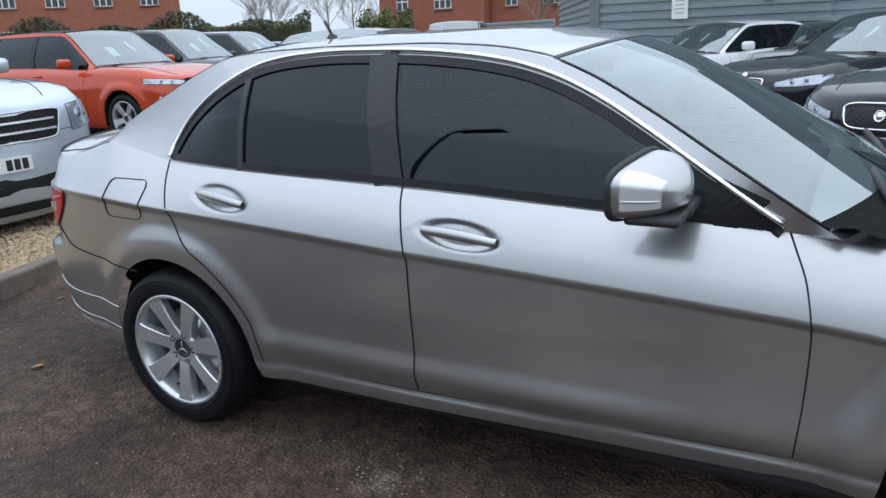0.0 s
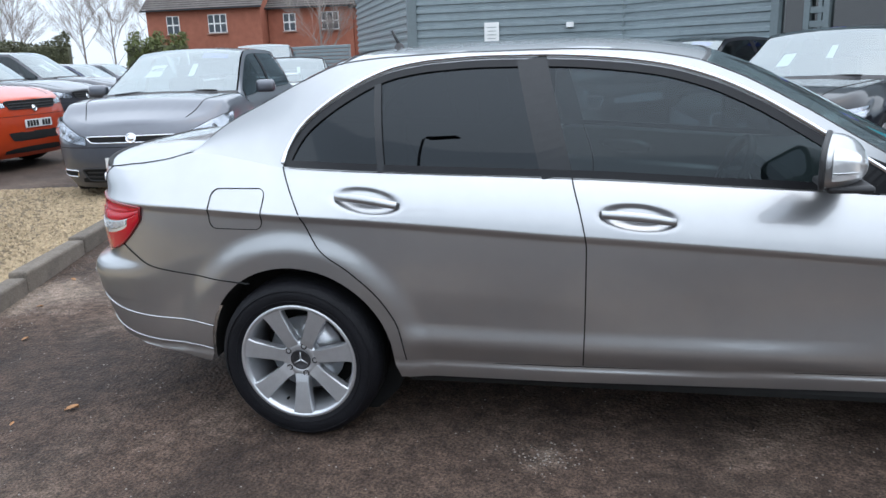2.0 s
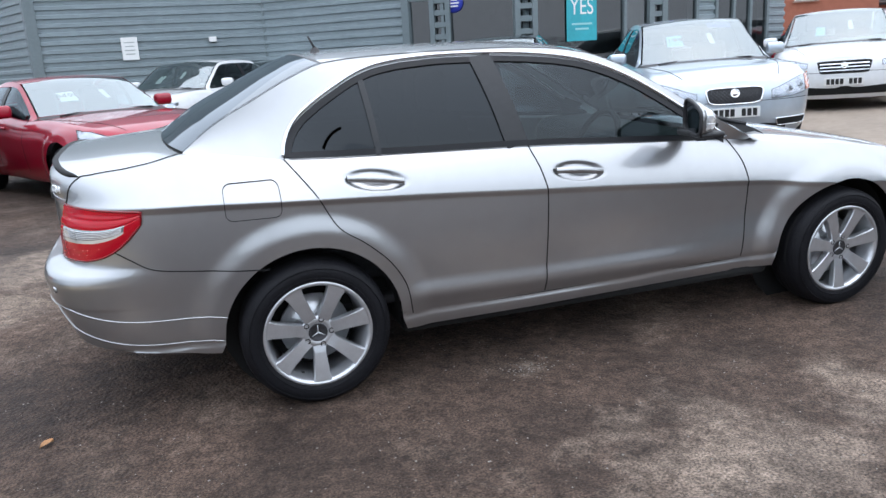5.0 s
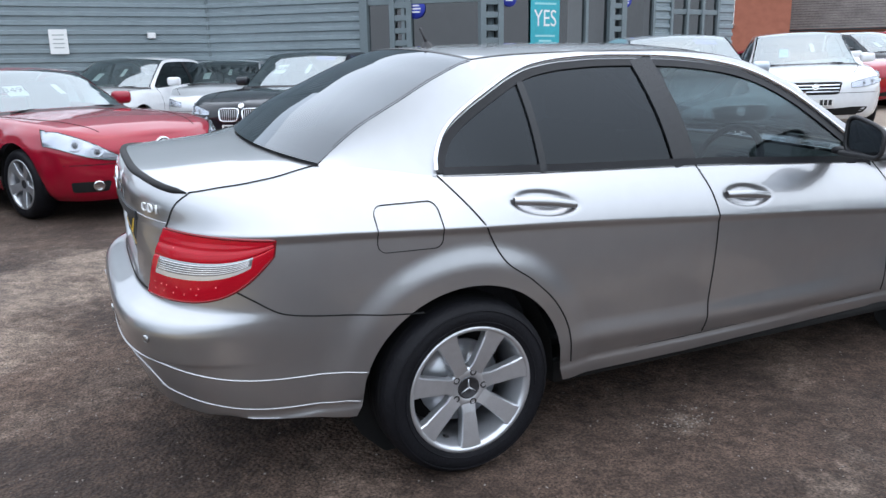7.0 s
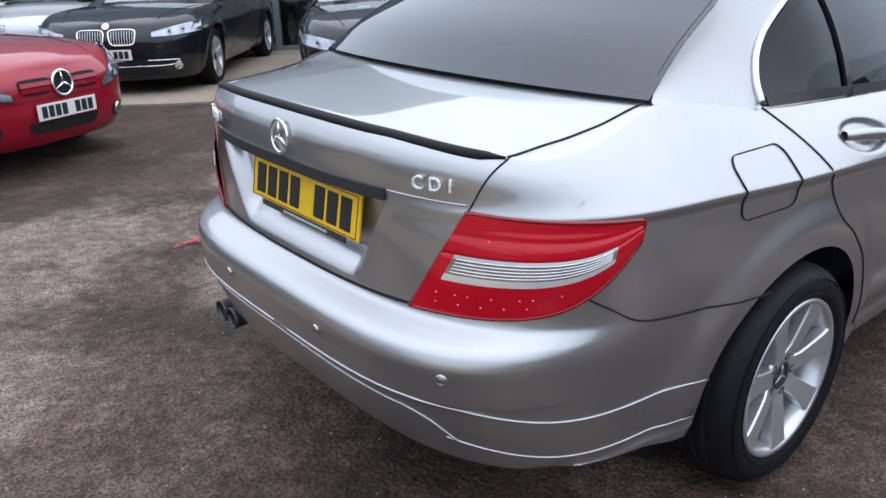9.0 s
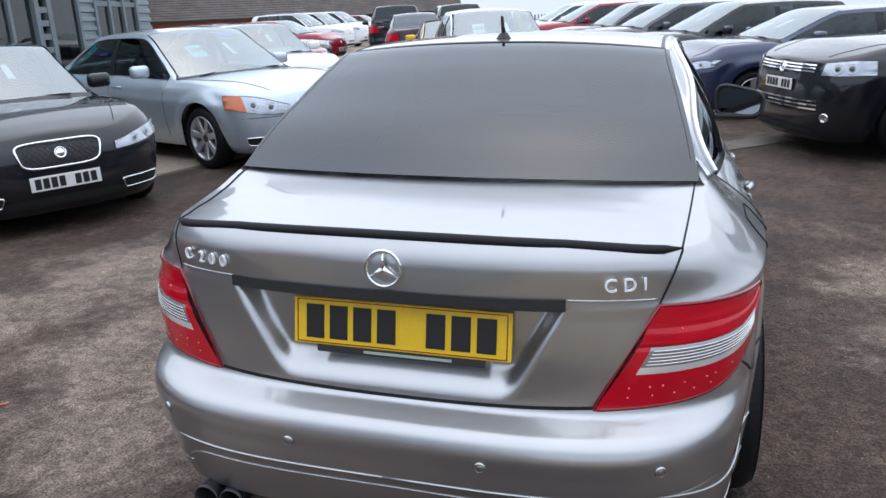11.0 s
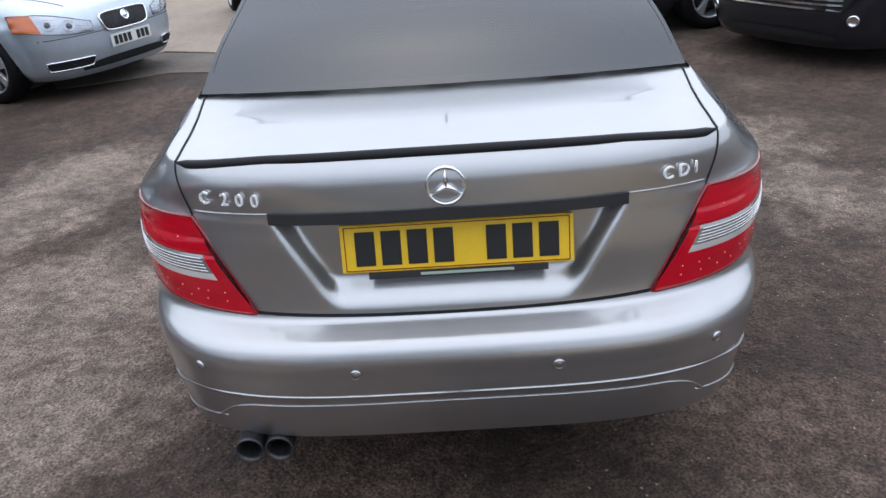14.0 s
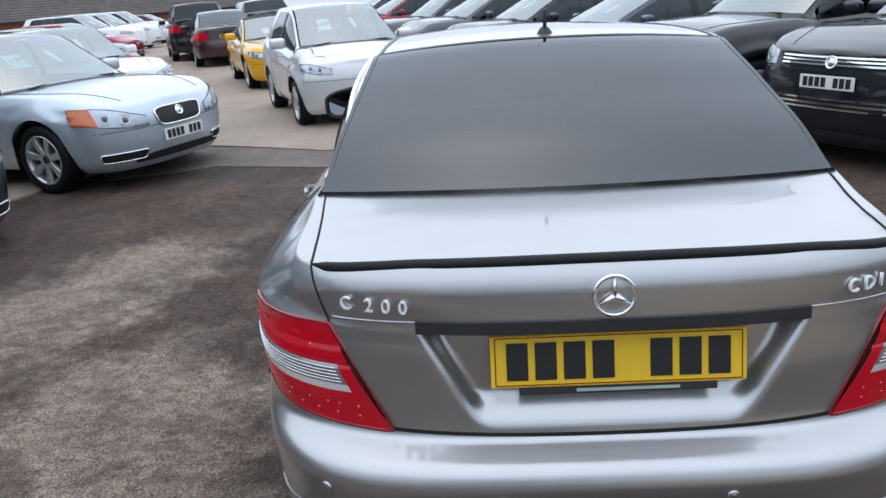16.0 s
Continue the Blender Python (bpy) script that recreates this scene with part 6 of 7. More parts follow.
# ---- the other cars ----
def other_car(name, x, y, turn, colour, label, wb, ro, fo, W, H, r, belt, deck, hood, nose, xrb, xrt, xwt, xwb, grille=(), card=None, roof=None, group="", lamp_red=False, detail=True, price="", spokes=5, twin=0.0, cards=1, plate_z=0.43, lamp=None, badge=None, fog=None, full_intake=True, amber=False):
    """A parked car from a few lengths; grille: rows of (y0, y1, z0, z1, kind)."""
    root = new(name)
    root.matrix_world = place(x, y, turn)
    tagged(root, label, "car", group or "parked cars")
    F = wb + fo
    arch = r + 0.055
    prof = curve([(0, 0.86), (0.12, 0.935), (0.3, 0.97), (0.55, 0.995), (0.72, 1.0), (0.78, 0.985), (0.9, 0.955), (1.0, 0.885)])

    def half(xx, zz, zt):
        return W * prof(np.clip((zz - 0.17) / np.maximum(zt - 0.17, 0.1), 0, 1)) - 0.05 * smooth(wb - 0.1, F, xx)

    sh = Shape(
        wb=wb, r=r, arch=arch, base=0.17,
        rear=[(0.15, -ro + 0.10), (0.32, -ro + 0.02), (0.5, -ro), (0.66, -ro + 0.02), (0.70, -ro + 0.05), (deck, -ro + 0.07), (deck + 0.1, -ro + 0.09)],
        front=[(0.15, F - 0.12), (0.28, F - 0.03), (0.45, F), (0.6, F - 0.005), (nose, F - 0.06), (nose + 0.1, F - 0.16), (hood + 0.1, F - 0.3)],
        top=[(-ro, deck - 0.02), (xrb - 0.02, deck), (xrb + 0.4, belt), ((xrb + xwb) / 2 + 0.2, belt - 0.01), (xwb - 0.15, belt - 0.05), (xwb + 0.15, hood), ((xwb + F) / 2 + 0.1, hood - 0.03), (F - 0.32, nose + 0.08), (F - 0.06, nose)],
        low=[(-ro, 0.30), (-arch, 0.25), (arch, 0.22), (wb - arch, 0.22), (wb + arch, 0.19), (F, 0.18)],
        half=half, xr0=min(-ro + 0.62, -arch - 0.02), xf0=max(F - 0.75, wb + arch + 0.02), n=2.6,
        edge=[(xrb, deck + 0.012), (xrb + (xrt - xrb) * 0.5, deck + (H - 0.05 - deck) * 0.56), (xrt, H - 0.055), ((xrt + xwt) / 2, H - 0.03), (xwt, H - 0.055), (xwt + (xwb - xwt) * 0.5, hood + (H - 0.05 - hood) * 0.56), (xwb, hood + 0.012)],
        edgey=[(xrb, W * 0.78), (xrt, W * 0.66), ((xrt + xwt) / 2, W * 0.66), (xwt, W * 0.68), (xwb, W * 0.82)],
        bulge=0.025, crown=0.035)
    hx0, hx1 = xrb + 0.30, xwb - 0.12
    ed = sh.edge

    cab = dict(
        hi=lambda q: np.minimum(ed(q) - 0.045, belt + (H - 0.085 - belt) * np.minimum(1, np.maximum(0.02, (np.asarray(q) - hx0) / 0.35 + 0.12))),
        lo=lambda q: sh.top(q) + 0.012,
        a=hx0, b=hx1, roof=(xrt + 0.02, xwt - 0.02), rear=(xrb + 0.05, xrt - 0.03), wind=(xwt + 0.03, xwb - 0.03), bow=(0.06, 0.16))
    lite = 1 if detail else 0
    body_mesh(sh, "body", colour, root, np.linspace(0, 1, 20 + 8 * lite), 14 + 6 * lite, 50 + 20 * lite, 18 + 8 * lite, cab, across=9, cx=46)
    if roof:
        grid_part("soft_top", cap_points(sh, np.linspace(xrb + 0.03, xwt, 16), cab, 0, 0.006), roof, root, "dark fabric roof", flip=True)
    for s in (-1, 1):
        for a, b in ((hx0 + 0.02, (hx0 + hx1) / 2 - 0.06), ((hx0 + hx1) / 2 + 0.02, hx1 - 0.06)):
            side_pane(sh, cab, a, b, SIDEGLASS, root, "side_window", sgn=s, n=12)
        p, n = sh.on_side(np.full(6, (hx0 + hx1) / 2 - 0.02), np.linspace(belt, H - 0.10, 6), s)
        sweep("door_pillar", p, n, 0.10, 0.003, TRIM, root)
        z = np.linspace(0.32, belt - 0.01, 14)
        for gx in ((hx0 + hx1) / 2 - 0.02, hx1 - 0.02):
            p, n = sh.on_side(np.full(14, gx), z, s)
            sweep("door_gap", p, n, 0.008, 0.001, GAP, root)
        mp = (xwb - 0.42, s * (W + 0.06), belt + 0.06)
        bm = box_bm(0.11, 0.22, 0.14, 0.045, at=mp, seg=3)
        part("door_mirror", bm, colour, root, smooth=True)
        hxp = (hx0 + hx1) / 2 - 0.2
        p, n = sh.on_side(np.array([hxp + 0.32, hxp + 0.5]), np.array([belt - 0.13] * 2), s)
        tube("door_handle", p + n * 0.02, 0.013, colour, root)
    grid_part("rear_screen", cap_points(sh, np.linspace(xrb + 0.05, xrt, 10), cab, 0.02, 0.002), PRIVACY, root, flip=True)
    grid_part("windscreen", cap_points(sh, np.linspace(xwt, xwb - 0.03, 12), cab, 0.02, 0.002), SCREEN, root, flip=True)
    part("cabin_floor", box_bm(xwb - xrb - 0.3, W * 1.7, 0.06, 0.02, at=((xrb + xwb) / 2, 0, 0.45)), CLOTH, root)
    part("dashboard", box_bm(0.4, W * 1.62, 0.26, 0.08, at=(xwb - 0.36, 0, belt - 0.16)), SATIN, root)
    for s in (-1, 1):
        bm = box_bm(0.15, 0.44, 0.62, 0.06)
        bmesh.ops.transform(bm, matrix=Matrix.Translation(((xwt + xrt) / 2 + 0.15, s * 0.36, 0.86)) @ Matrix.Rotation(radians(-14), 4, "Y"), verts=bm.verts)
        part("seat_back", bm, CLOTH, root)
        part("headrest", box_bm(0.09, 0.24, 0.17, 0.04, at=((xwt + xrt) / 2 + 0.06, s * 0.36, min(H - 0.22, 1.24))), CLOTH, root)
    # wheels
    for wx in (0, wb):
        for s in (-1, 1):
            wheel(root, wx, s * (W - 0.115), r, r * 0.70, 0.215, s, spokes, twin, detail=False)
            a = np.radians(np.linspace(-8, 188, 16))
            P = np.stack([np.stack([wx + (arch + 0.004) * np.cos(a), np.full(16, s * yy), r + (arch + 0.004) * np.sin(a)], -1) for yy in (W * 0.97, W - 0.30)], 1)
            grid_part("wheel_well", P, GAP, root)
    part("underbody", box_bm(F + ro - 0.5, W * 1.25, 0.22, 0.05, at=((F - ro) / 2, 0, 0.36)), GAP, root)
    # lamps: clear lens over a bright bowl and round reflectors
    yi, yo, zi0, zi1, zo0, zo1, bulge = lamp or (0.50, 0.95, nose - 0.13, nose - 0.06, nose - 0.06, nose + 0.02, 0.02)
    for s in (-1, 1):
        t = np.linspace(0, 1, 18)[:, None]
        k = np.linspace(0, 1, 7)[None]
        y = W * (yi + (yo - yi) * t**0.8)
        z0 = zi0 + (zo0 - zi0) * t - bulge * np.sin(math.pi * t) * 0.6
        z1 = zi1 + (zo1 - zi1) * t + bulge * np.sin(math.pi * t)
        Z = z0 + (z1 - z0) * k
        p, n = sh.on_end(s * (y + 0 * k), Z, "nose")
        hl = grid_part("headlamp", p + n * 0.003, LAMPBOWL, root, "clear headlamp", flip=s < 0)
        rim = np.vstack([p[:, 0], p[::-1, -1]]) + 0.006 * np.vstack([n[:, 0], n[::-1, -1]])
        tube("lamp_rim", rim, 0.003, SATIN, hl, sides=5, closed=True)
        grid_part("lamp_lens", p + n * 0.014, CLEAR, hl, flip=s < 0)
        if amber:
            j = 13
            grid_part("indicator", p[j:] + n[j:] * 0.008, AMBER, hl, "amber indicator", flip=s < 0)
        for f in (0.32, 0.62):
            yy = W * (yi + (yo - yi) * f**0.8)
            za = zi0 + (zo0 - zi0) * f - bulge * math.sin(math.pi * f) * 0.6
            zb = zi1 + (zo1 - zi1) * f + bulge * math.sin(math.pi * f)
            rr = min(0.055, 0.40 * (zb - za))
            q, m_ = sh.on_end(s * yy, (za + zb) / 2, "nose")
            lathe("reflector", [(0.0001, 0.012), (rr * 0.5, 0.010), (rr * 0.55, 0.002), (rr * 0.8, 0.004), (rr, 0.011), (rr * 1.06, 0.003)], frame_of(q, m_), LAMPBOWL, hl, seg=18)
            lathe("bulb", [(0.0001, 0.0145), (rr * 0.45, 0.0125), (rr * 0.52, 0.008)], frame_of(q, m_), PROJECTOR, hl, seg=14)
        # rear lamps
        z = np.linspace(deck - 0.30, deck - 0.10, 6)[None]
        yb = np.linspace(W * 0.62, W * 0.96, 8)[:, None]
        p, n = sh.on_end(s * (yb + 0 * z), z + 0 * yb, "back")
        grid_part("rear_lamp", p + n * 0.006, RED, root, "red rear lamp", flip=s > 0)
        # bonnet shut line, wiper, fog lamp
        k = np.linspace(0, 1, 20)
        bx = xwb + 0.10 + (F - 0.20 - xwb - 0.10) * k
        by = W * (0.80 - 0.26 * k**1.6)
        ey = sh.y(bx, sh.top(bx))
        bz = sh.top(bx) + sh.deckcrown(bx) * (1 - (by / np.maximum(ey, 0.05)) ** 2) * smooth(0, 0.45, ey)
        sweep("bonnet_gap", np.stack([bx, s * by, bz + 0.001], -1), [(0, 0, 1)] * 20, 0.007, 0.002, GAP, root)
        if fog:
            q, m_ = sh.on_end(s * W * fog[0], fog[1], "nose")
            lathe("fog_lamp", [(0.0001, 0.006), (0.030, 0.006), (0.036, 0.012), (0.045, 0.012), (0.048, 0.0)], frame_of(q, m_), CHROME, root, "round fog lamp", seg=16)
    for y0, y1 in ((-0.62, 0.02), (-0.02, 0.60)):
        tube("wiper", [(xwb + 0.13, y0 * W, hood + 0.030), (xwb + 0.08, (y0 + y1) / 2 * W, hood + 0.052), (xwb + 0.09, y1 * W, hood + 0.045)], 0.010, SATIN, root, sides=5)
    P = cap_points(sh, np.array([xwb - 0.02, xwb + 0.0]), cab, 0.0, 0.004, 17)
    P[1, :, 0] += 0.05
    P[1, :, 2] -= 0.015
    grid_part("scuttle", P, SATIN, root, flip=True)
    for y0, y1, z0, z1, kind in grille:
        for s in (-1, 1) if y0 > 0 else (1,):
            # a rounded outline, wider at the top
            u = np.linspace(0, 2 * math.pi, 33)[:-1]
            e = 0.42 if kind in ("mesh", "kidney", "oval") else 0.22
            cy, cz, hy, hz = (y0 + y1) / 2, (z0 + z1) / 2, (y1 - y0) / 2, (z1 - z0) / 2
            oy, oz = np.sign(np.cos(u)) * np.abs(np.cos(u)) ** e, np.sign(np.sin(u)) * np.abs(np.sin(u)) ** e
            oy = oy * (1 + 0.07 * oz)
            k = np.linspace(0.02, 1, 7)[:, None]
            yy, zz = cy + hy * np.r_[oy, oy[:1]][None] * k, cz + hz * np.r_[oz, oz[:1]][None] * k
            p, n = sh.on_end(s * yy, zz, "nose")
            gr = grid_part("grille" if kind != "intake" else "air_intake", p + n * 0.004, GAP if kind != "mesh" else SATIN, root, "dark grille", flip=s < 0)
            q, m_ = p[-1, :-1], n[-1, :-1]
            if kind in ("chrome", "mesh", "slats", "kidney"):
                tube("grille_frame", q + m_ * 0.009, 0.011 if kind in ("kidney", "mesh") else 0.007, CHROME if kind != "slats" else (ALLOY if W > 0.985 else SATIN), gr, sides=6, closed=True)
            if kind in ("slats", "bars", "oval"):
                for f in np.linspace(-1, 1, 4 if kind != "bars" else 5)[1:-1]:
                    a = cy + hy * 0.94 * np.linspace(-1, 1, 12)
                    q, m_ = sh.on_end(s * a, np.full(12, cz + hz * f), "nose")
                    sweep("slat", q, m_, 0.016 if kind != "oval" else 0.03, 0.012, CHROME if kind == "bars" else (colour if kind == "oval" else (ALLOY if W > 0.985 else SATIN)), gr)
            if kind == "kidney":
                for a in np.linspace(y0, y1, 11)[1:-1]:
                    q, m_ = sh.on_end(np.full(4, s * a), np.linspace(z0 + 0.012, z1 - 0.012, 4), "nose")
                    sweep("slat", q, m_, 0.007, 0.010, ALLOY, gr)
            if kind == "mesh":
                for t in np.linspace(-0.3, 1, 19):
                    for d in (-1, 1):
                        w = np.linspace(0, 1, 5)
                        ya, za = t + 0.30 * w, w
                        ya = ya if d > 0 else 1 - ya
                        ok = (np.abs(ya - 0.5) < 0.47)
                        if ok.sum() < 2:
                            continue
                        q, m_ = sh.on_end(cy + hy * (ya[ok] * 2 - 1), cz + hz * 0.92 * (za[ok] * 2 - 1), "nose")
                        tube("mesh_wire", q + m_ * 0.006, 0.003, DARKMETAL, gr, sides=4)
    br, bz = badge or (0.045, nose - 0.11)
    q, m_ = sh.on_end(0.0, bz, "nose")
    bf = frame_of(q + m_ * 0.014, m_)
    if br > 0.06:
        bd = tube("badge", [bf @ Vector((br * math.cos(a), br * math.sin(a), 0)) for a in np.linspace(0, 2 * math.pi, 30, endpoint=False)], 0.010, CHROME, root, "large round chrome badge", 8, True)
        lathe("badge_back", [(0.0001, -0.004), (br, -0.004)], bf, GAP, bd, seg=24)
        for a in (90, 210, 330):
            tube("badge_spoke", [bf @ Vector((0, 0, 0.004)), bf @ Vector((br * math.cos(radians(a)), br * math.sin(radians(a)), 0))], [0.014, 0.004], CHROME, bd, "", 6)
    else:
        lathe("badge", [(0.0001, 0.004), (br * 0.6, 0.004), (br * 0.62, 0.001), (br * 0.8, 0.001), (br * 0.82, 0.005), (br, 0.003), (br * 1.04, -0.006)], bf, CHROME, root, "round bright badge", seg=20)
    q, m_ = sh.on_end(0.0, plate_z, "nose")
    plate_on(root, frame_of(q + m_ * 0.016, m_ * (1, 1, 0.2)))
    q, m_ = sh.on_end(0.0, deck - 0.22, "back")
    plate_on(root, frame_of(q + m_ * 0.010, m_ * (1, 1, 0.2)), True)
    # lower intake and bumper line
    y = np.linspace(-W * 0.60, W * 0.60, 40)[:, None]
    k = np.linspace(0, 1, 7)[None]
    p, n = sh.on_end(y + 0 * k, 0.245 + 0.075 * k * (1 - 0.5 * (y / (0.6 * W)) ** 4) + 0 * y, "nose")
    if full_intake:
        grid_part("air_intake", p + n * 0.009, GAP, root)
    y = np.linspace(-W * 0.90, W * 0.90, 40)
    q, m_ = sh.on_end(y, np.full(40, nose - 0.20), "nose")
    sweep("bumper_gap", q, m_, 0.006, 0.001, GAP, root)
    # cards behind the screen
    if cards:
        cw = cap_points(sh, np.linspace(xwt + 0.10, xwb - 0.12, 7), cab, 0.05, -0.03, 21)
        c0 = cw[2:5, 4:8] if price else cw[3:6, 5:8]
        cd = grid_part("price_card", c0, PAPER if not card else card, root, "card behind the windscreen")
        if price:
            o = Vector(c0[1].mean(0)) + Vector((0.012, 0, 0.012))
            ax = Vector(c0[1, 0] - c0[1, -1]).normalized()
            ax = -ax if ax.y < 0 else ax
            upv = Vector(c0[0, 0] - c0[-1, 0]).normalized()
            nz = ax.cross(upv)
            m = Matrix(((ax.x, upv.x, nz.x, o.x), (ax.y, upv.y, nz.y, o.y), (ax.z, upv.z, nz.z, o.z), (0, 0, 0, 1)))
            text_part("price", price, 0.13, m, INK, cd, 0.001)
        grid_part("tax_card", cw[2:5, 12:14], PAPER, root)
        if cards > 1:
            grid_part("sun_strip", cw[0:2, 13:19], BLUE, root)
    return root


SALOON = dict(wb=2.91, ro=1.12, fo=0.92, W=0.93, H=1.46, r=0.335, belt=0.98, deck=1.03, hood=0.93, nose=0.76, xrb=-0.55, xrt=0.45, xwt=1.55, xwb=2.35)
HATCH = dict(wb=2.62, ro=0.80, fo=0.90, W=0.88, H=1.48, r=0.315, belt=0.98, deck=1.05, hood=0.98, nose=0.76, xrb=-0.66, xrt=-0.25, xwt=1.35, xwb=2.25)
MPV = dict(wb=2.68, ro=0.85, fo=0.92, W=0.90, H=1.52, r=0.32, belt=1.0, deck=1.08, hood=1.0, nose=0.78, xrb=-0.72, xrt=-0.30, xwt=1.30, xwb=2.32)
SUV = dict(wb=2.88, ro=0.95, fo=0.92, W=0.97, H=1.74, r=0.375, belt=1.14, deck=1.2, hood=1.12, nose=0.93, xrb=-0.84, xrt=-0.45, xwt=1.35, xwb=2.2)
ROADSTER = dict(wb=2.43, ro=0.80, fo=0.85, W=0.885, H=1.30, r=0.31, belt=0.90, deck=0.95, hood=0.86, nose=0.70, xrb=-0.35, xrt=0.30, xwt=0.90, xwb=1.62)
MICRO = dict(wb=2.0, ro=0.42, fo=0.57, W=0.83, H=1.50, r=0.30, belt=0.98, deck=1.05, hood=0.98, nose=0.80, xrb=-0.36, xrt=-0.12, xwt=1.05, xwb=1.95)

P_ORANGE = paint("orange_paint", (0.50, 0.055, 0.014), 0.2)
P_RED = paint("red_paint", (0.30, 0.004, 0.020), 0.1)
P_BLACK = paint("black_paint", (0.008, 0.009, 0.013))
P_DGREY = paint("dark_grey_paint", (0.06, 0.063, 0.075), 0.5)
P_MGREY = paint("grey_metallic_paint", (0.12, 0.125, 0.145), 0.6)
P_ICE = paint("ice_silver_paint", (0.50, 0.56, 0.62), 0.6)
P_LSILVER = paint("light_silver_paint", (0.62, 0.63, 0.64), 0.5)
P_WHITE = paint("white_car_paint", (0.74, 0.75, 0.76))
P_NAVY = paint("navy_paint", (0.018, 0.028, 0.075), 0.3)
P_YELLOW = paint("yellow_paint", (0.70, 0.38, 0.01))
P_MAROON = paint("maroon_paint", (0.035, 0.008, 0.012), 0.3)
AMBER = mat("amber_lens", (0.75, 0.16, 0.02), 0.15, coat=0.6, vary=0.2, scale=30)
SOFT = mat("soft_top_cloth", (0.02, 0.02, 0.022), 0.9, vary=0.2, bump=0.2, bscale=150)


def nose_at(x, y, turn, spec):
    """Where the rear axle stands when the nose's middle is at x, y."""
    d = spec["wb"] + spec["fo"]
    return x - d * math.cos(radians(turn)), y - d * math.sin(radians(turn))


def park(name, x, y, turn, spec, colour, label, **k):
    ax, ay = nose_at(x, y, turn, spec)
    return other_car(name, ax, ay, turn, colour, label, **spec, **k)


# beside the showroom
park("roadster_car", -0.42, 4.25, 299, ROADSTER, P_RED, "red two-seat roadster with a closed hard top", grille=((0.09, 0.34, 0.535, 0.645, "oval"), (-0.30, 0.30, 0.27, 0.35, "intake"), (0.5, 0.75, 0.27, 0.36, "intake")), price="8490", spokes=5, card=PAPER, lamp=(0.45, 0.96, 0.52, 0.56, 0.66, 0.80, 0.035), badge=(0.085, 0.595), fog=(0.66, 0.32), plate_z=0.42, full_intake=False)
park("saloon_car", 0.85, 7.3, 231, {**SALOON, "wb": 3.07, "H": 1.48, "W": 0.95}, P_BLACK, "large black saloon car with twin chrome-edged grilles", grille=((0.03, 0.31, 0.57, 0.73, "kidney"), (-0.7, 0.7, 0.34, 0.40, "chrome")), price="14590", cards=2, lamp=(0.50, 0.97, 0.645, 0.70, 0.68, 0.79, 0.014), badge=(0.04, 0.765), fog=(0.74, 0.33), plate_z=0.47)
park("saloon_car", 2.35, 3.9, 238, SALOON, P_BLACK, "black saloon car with a chrome-framed mesh grille", grille=((-0.30, 0.30, 0.54, 0.73, "mesh"), (0.45, 0.78, 0.28, 0.36, "chrome")), lamp=(0.46, 0.96, 0.60, 0.66, 0.67, 0.76, 0.016), badge=(0.045, 0.64), plate_z=0.43)
park("saloon_car", 5.25, 3.06, 246, {**SALOON, "H": 1.49}, P_ICE, "ice-silver saloon car with a dark mesh grille", grille=((-0.29, 0.29, 0.54, 0.71, "mesh"), (0.45, 0.80, 0.28, 0.36, "chrome")), lamp=(0.42, 0.97, 0.575, 0.665, 0.655, 0.80, 0.030), badge=(0.048, 0.65), plate_z=0.45, amber=True, card=PAPER2, price="11990", cards=2, spokes=7)
park("saloon_car", 8.7, 5.0, 228, {**SALOON, "wb": 2.86, "H": 1.50, "W": 0.96}, P_WHITE, "white saloon car with a chrome barred grille", grille=((-0.34, 0.34, 0.54, 0.72, "bars"), (-0.7, 0.7, 0.26, 0.36, "intake")), card=PAPER2)
park("hatchback_car", 10.2, 6.2, 228, HATCH, P_WHITE, "white hatchback among parked cars", detail=False)
park("saloon_car", 12.2, 7.6, 228, {**SALOON, "H": 1.38}, P_LSILVER, "pale silver saloon among parked cars", detail=False)
park("hatchback_car", 13.4, 8.8, 228, HATCH, P_RED, "red hatchback among parked cars", detail=False)
park("saloon_car", 0.9, 10.2, 250, {**SALOON, "wb": 2.6, "W": 0.88, "H": 1.38}, P_LSILVER, "pale silver coupe beside the wall", detail=False)
park("saloon_car", -1.4, 9.6, 236, {**SALOON, "W": 0.9, "H": 1.44}, P_WHITE, "white saloon car beside the wall", detail=False)
park("convertible_car", -3.9, 8.6, 290, {**SALOON, "wb": 2.65, "W": 0.88, "H": 1.40, "nose": 0.72}, P_WHITE, "white convertible car with a black fabric roof", roof=SOFT)
park("van_car", -6.4, 13.0, 290, {**SUV, "W": 0.92, "H": 1.78}, P_WHITE, "tall white estate car", detail=False)
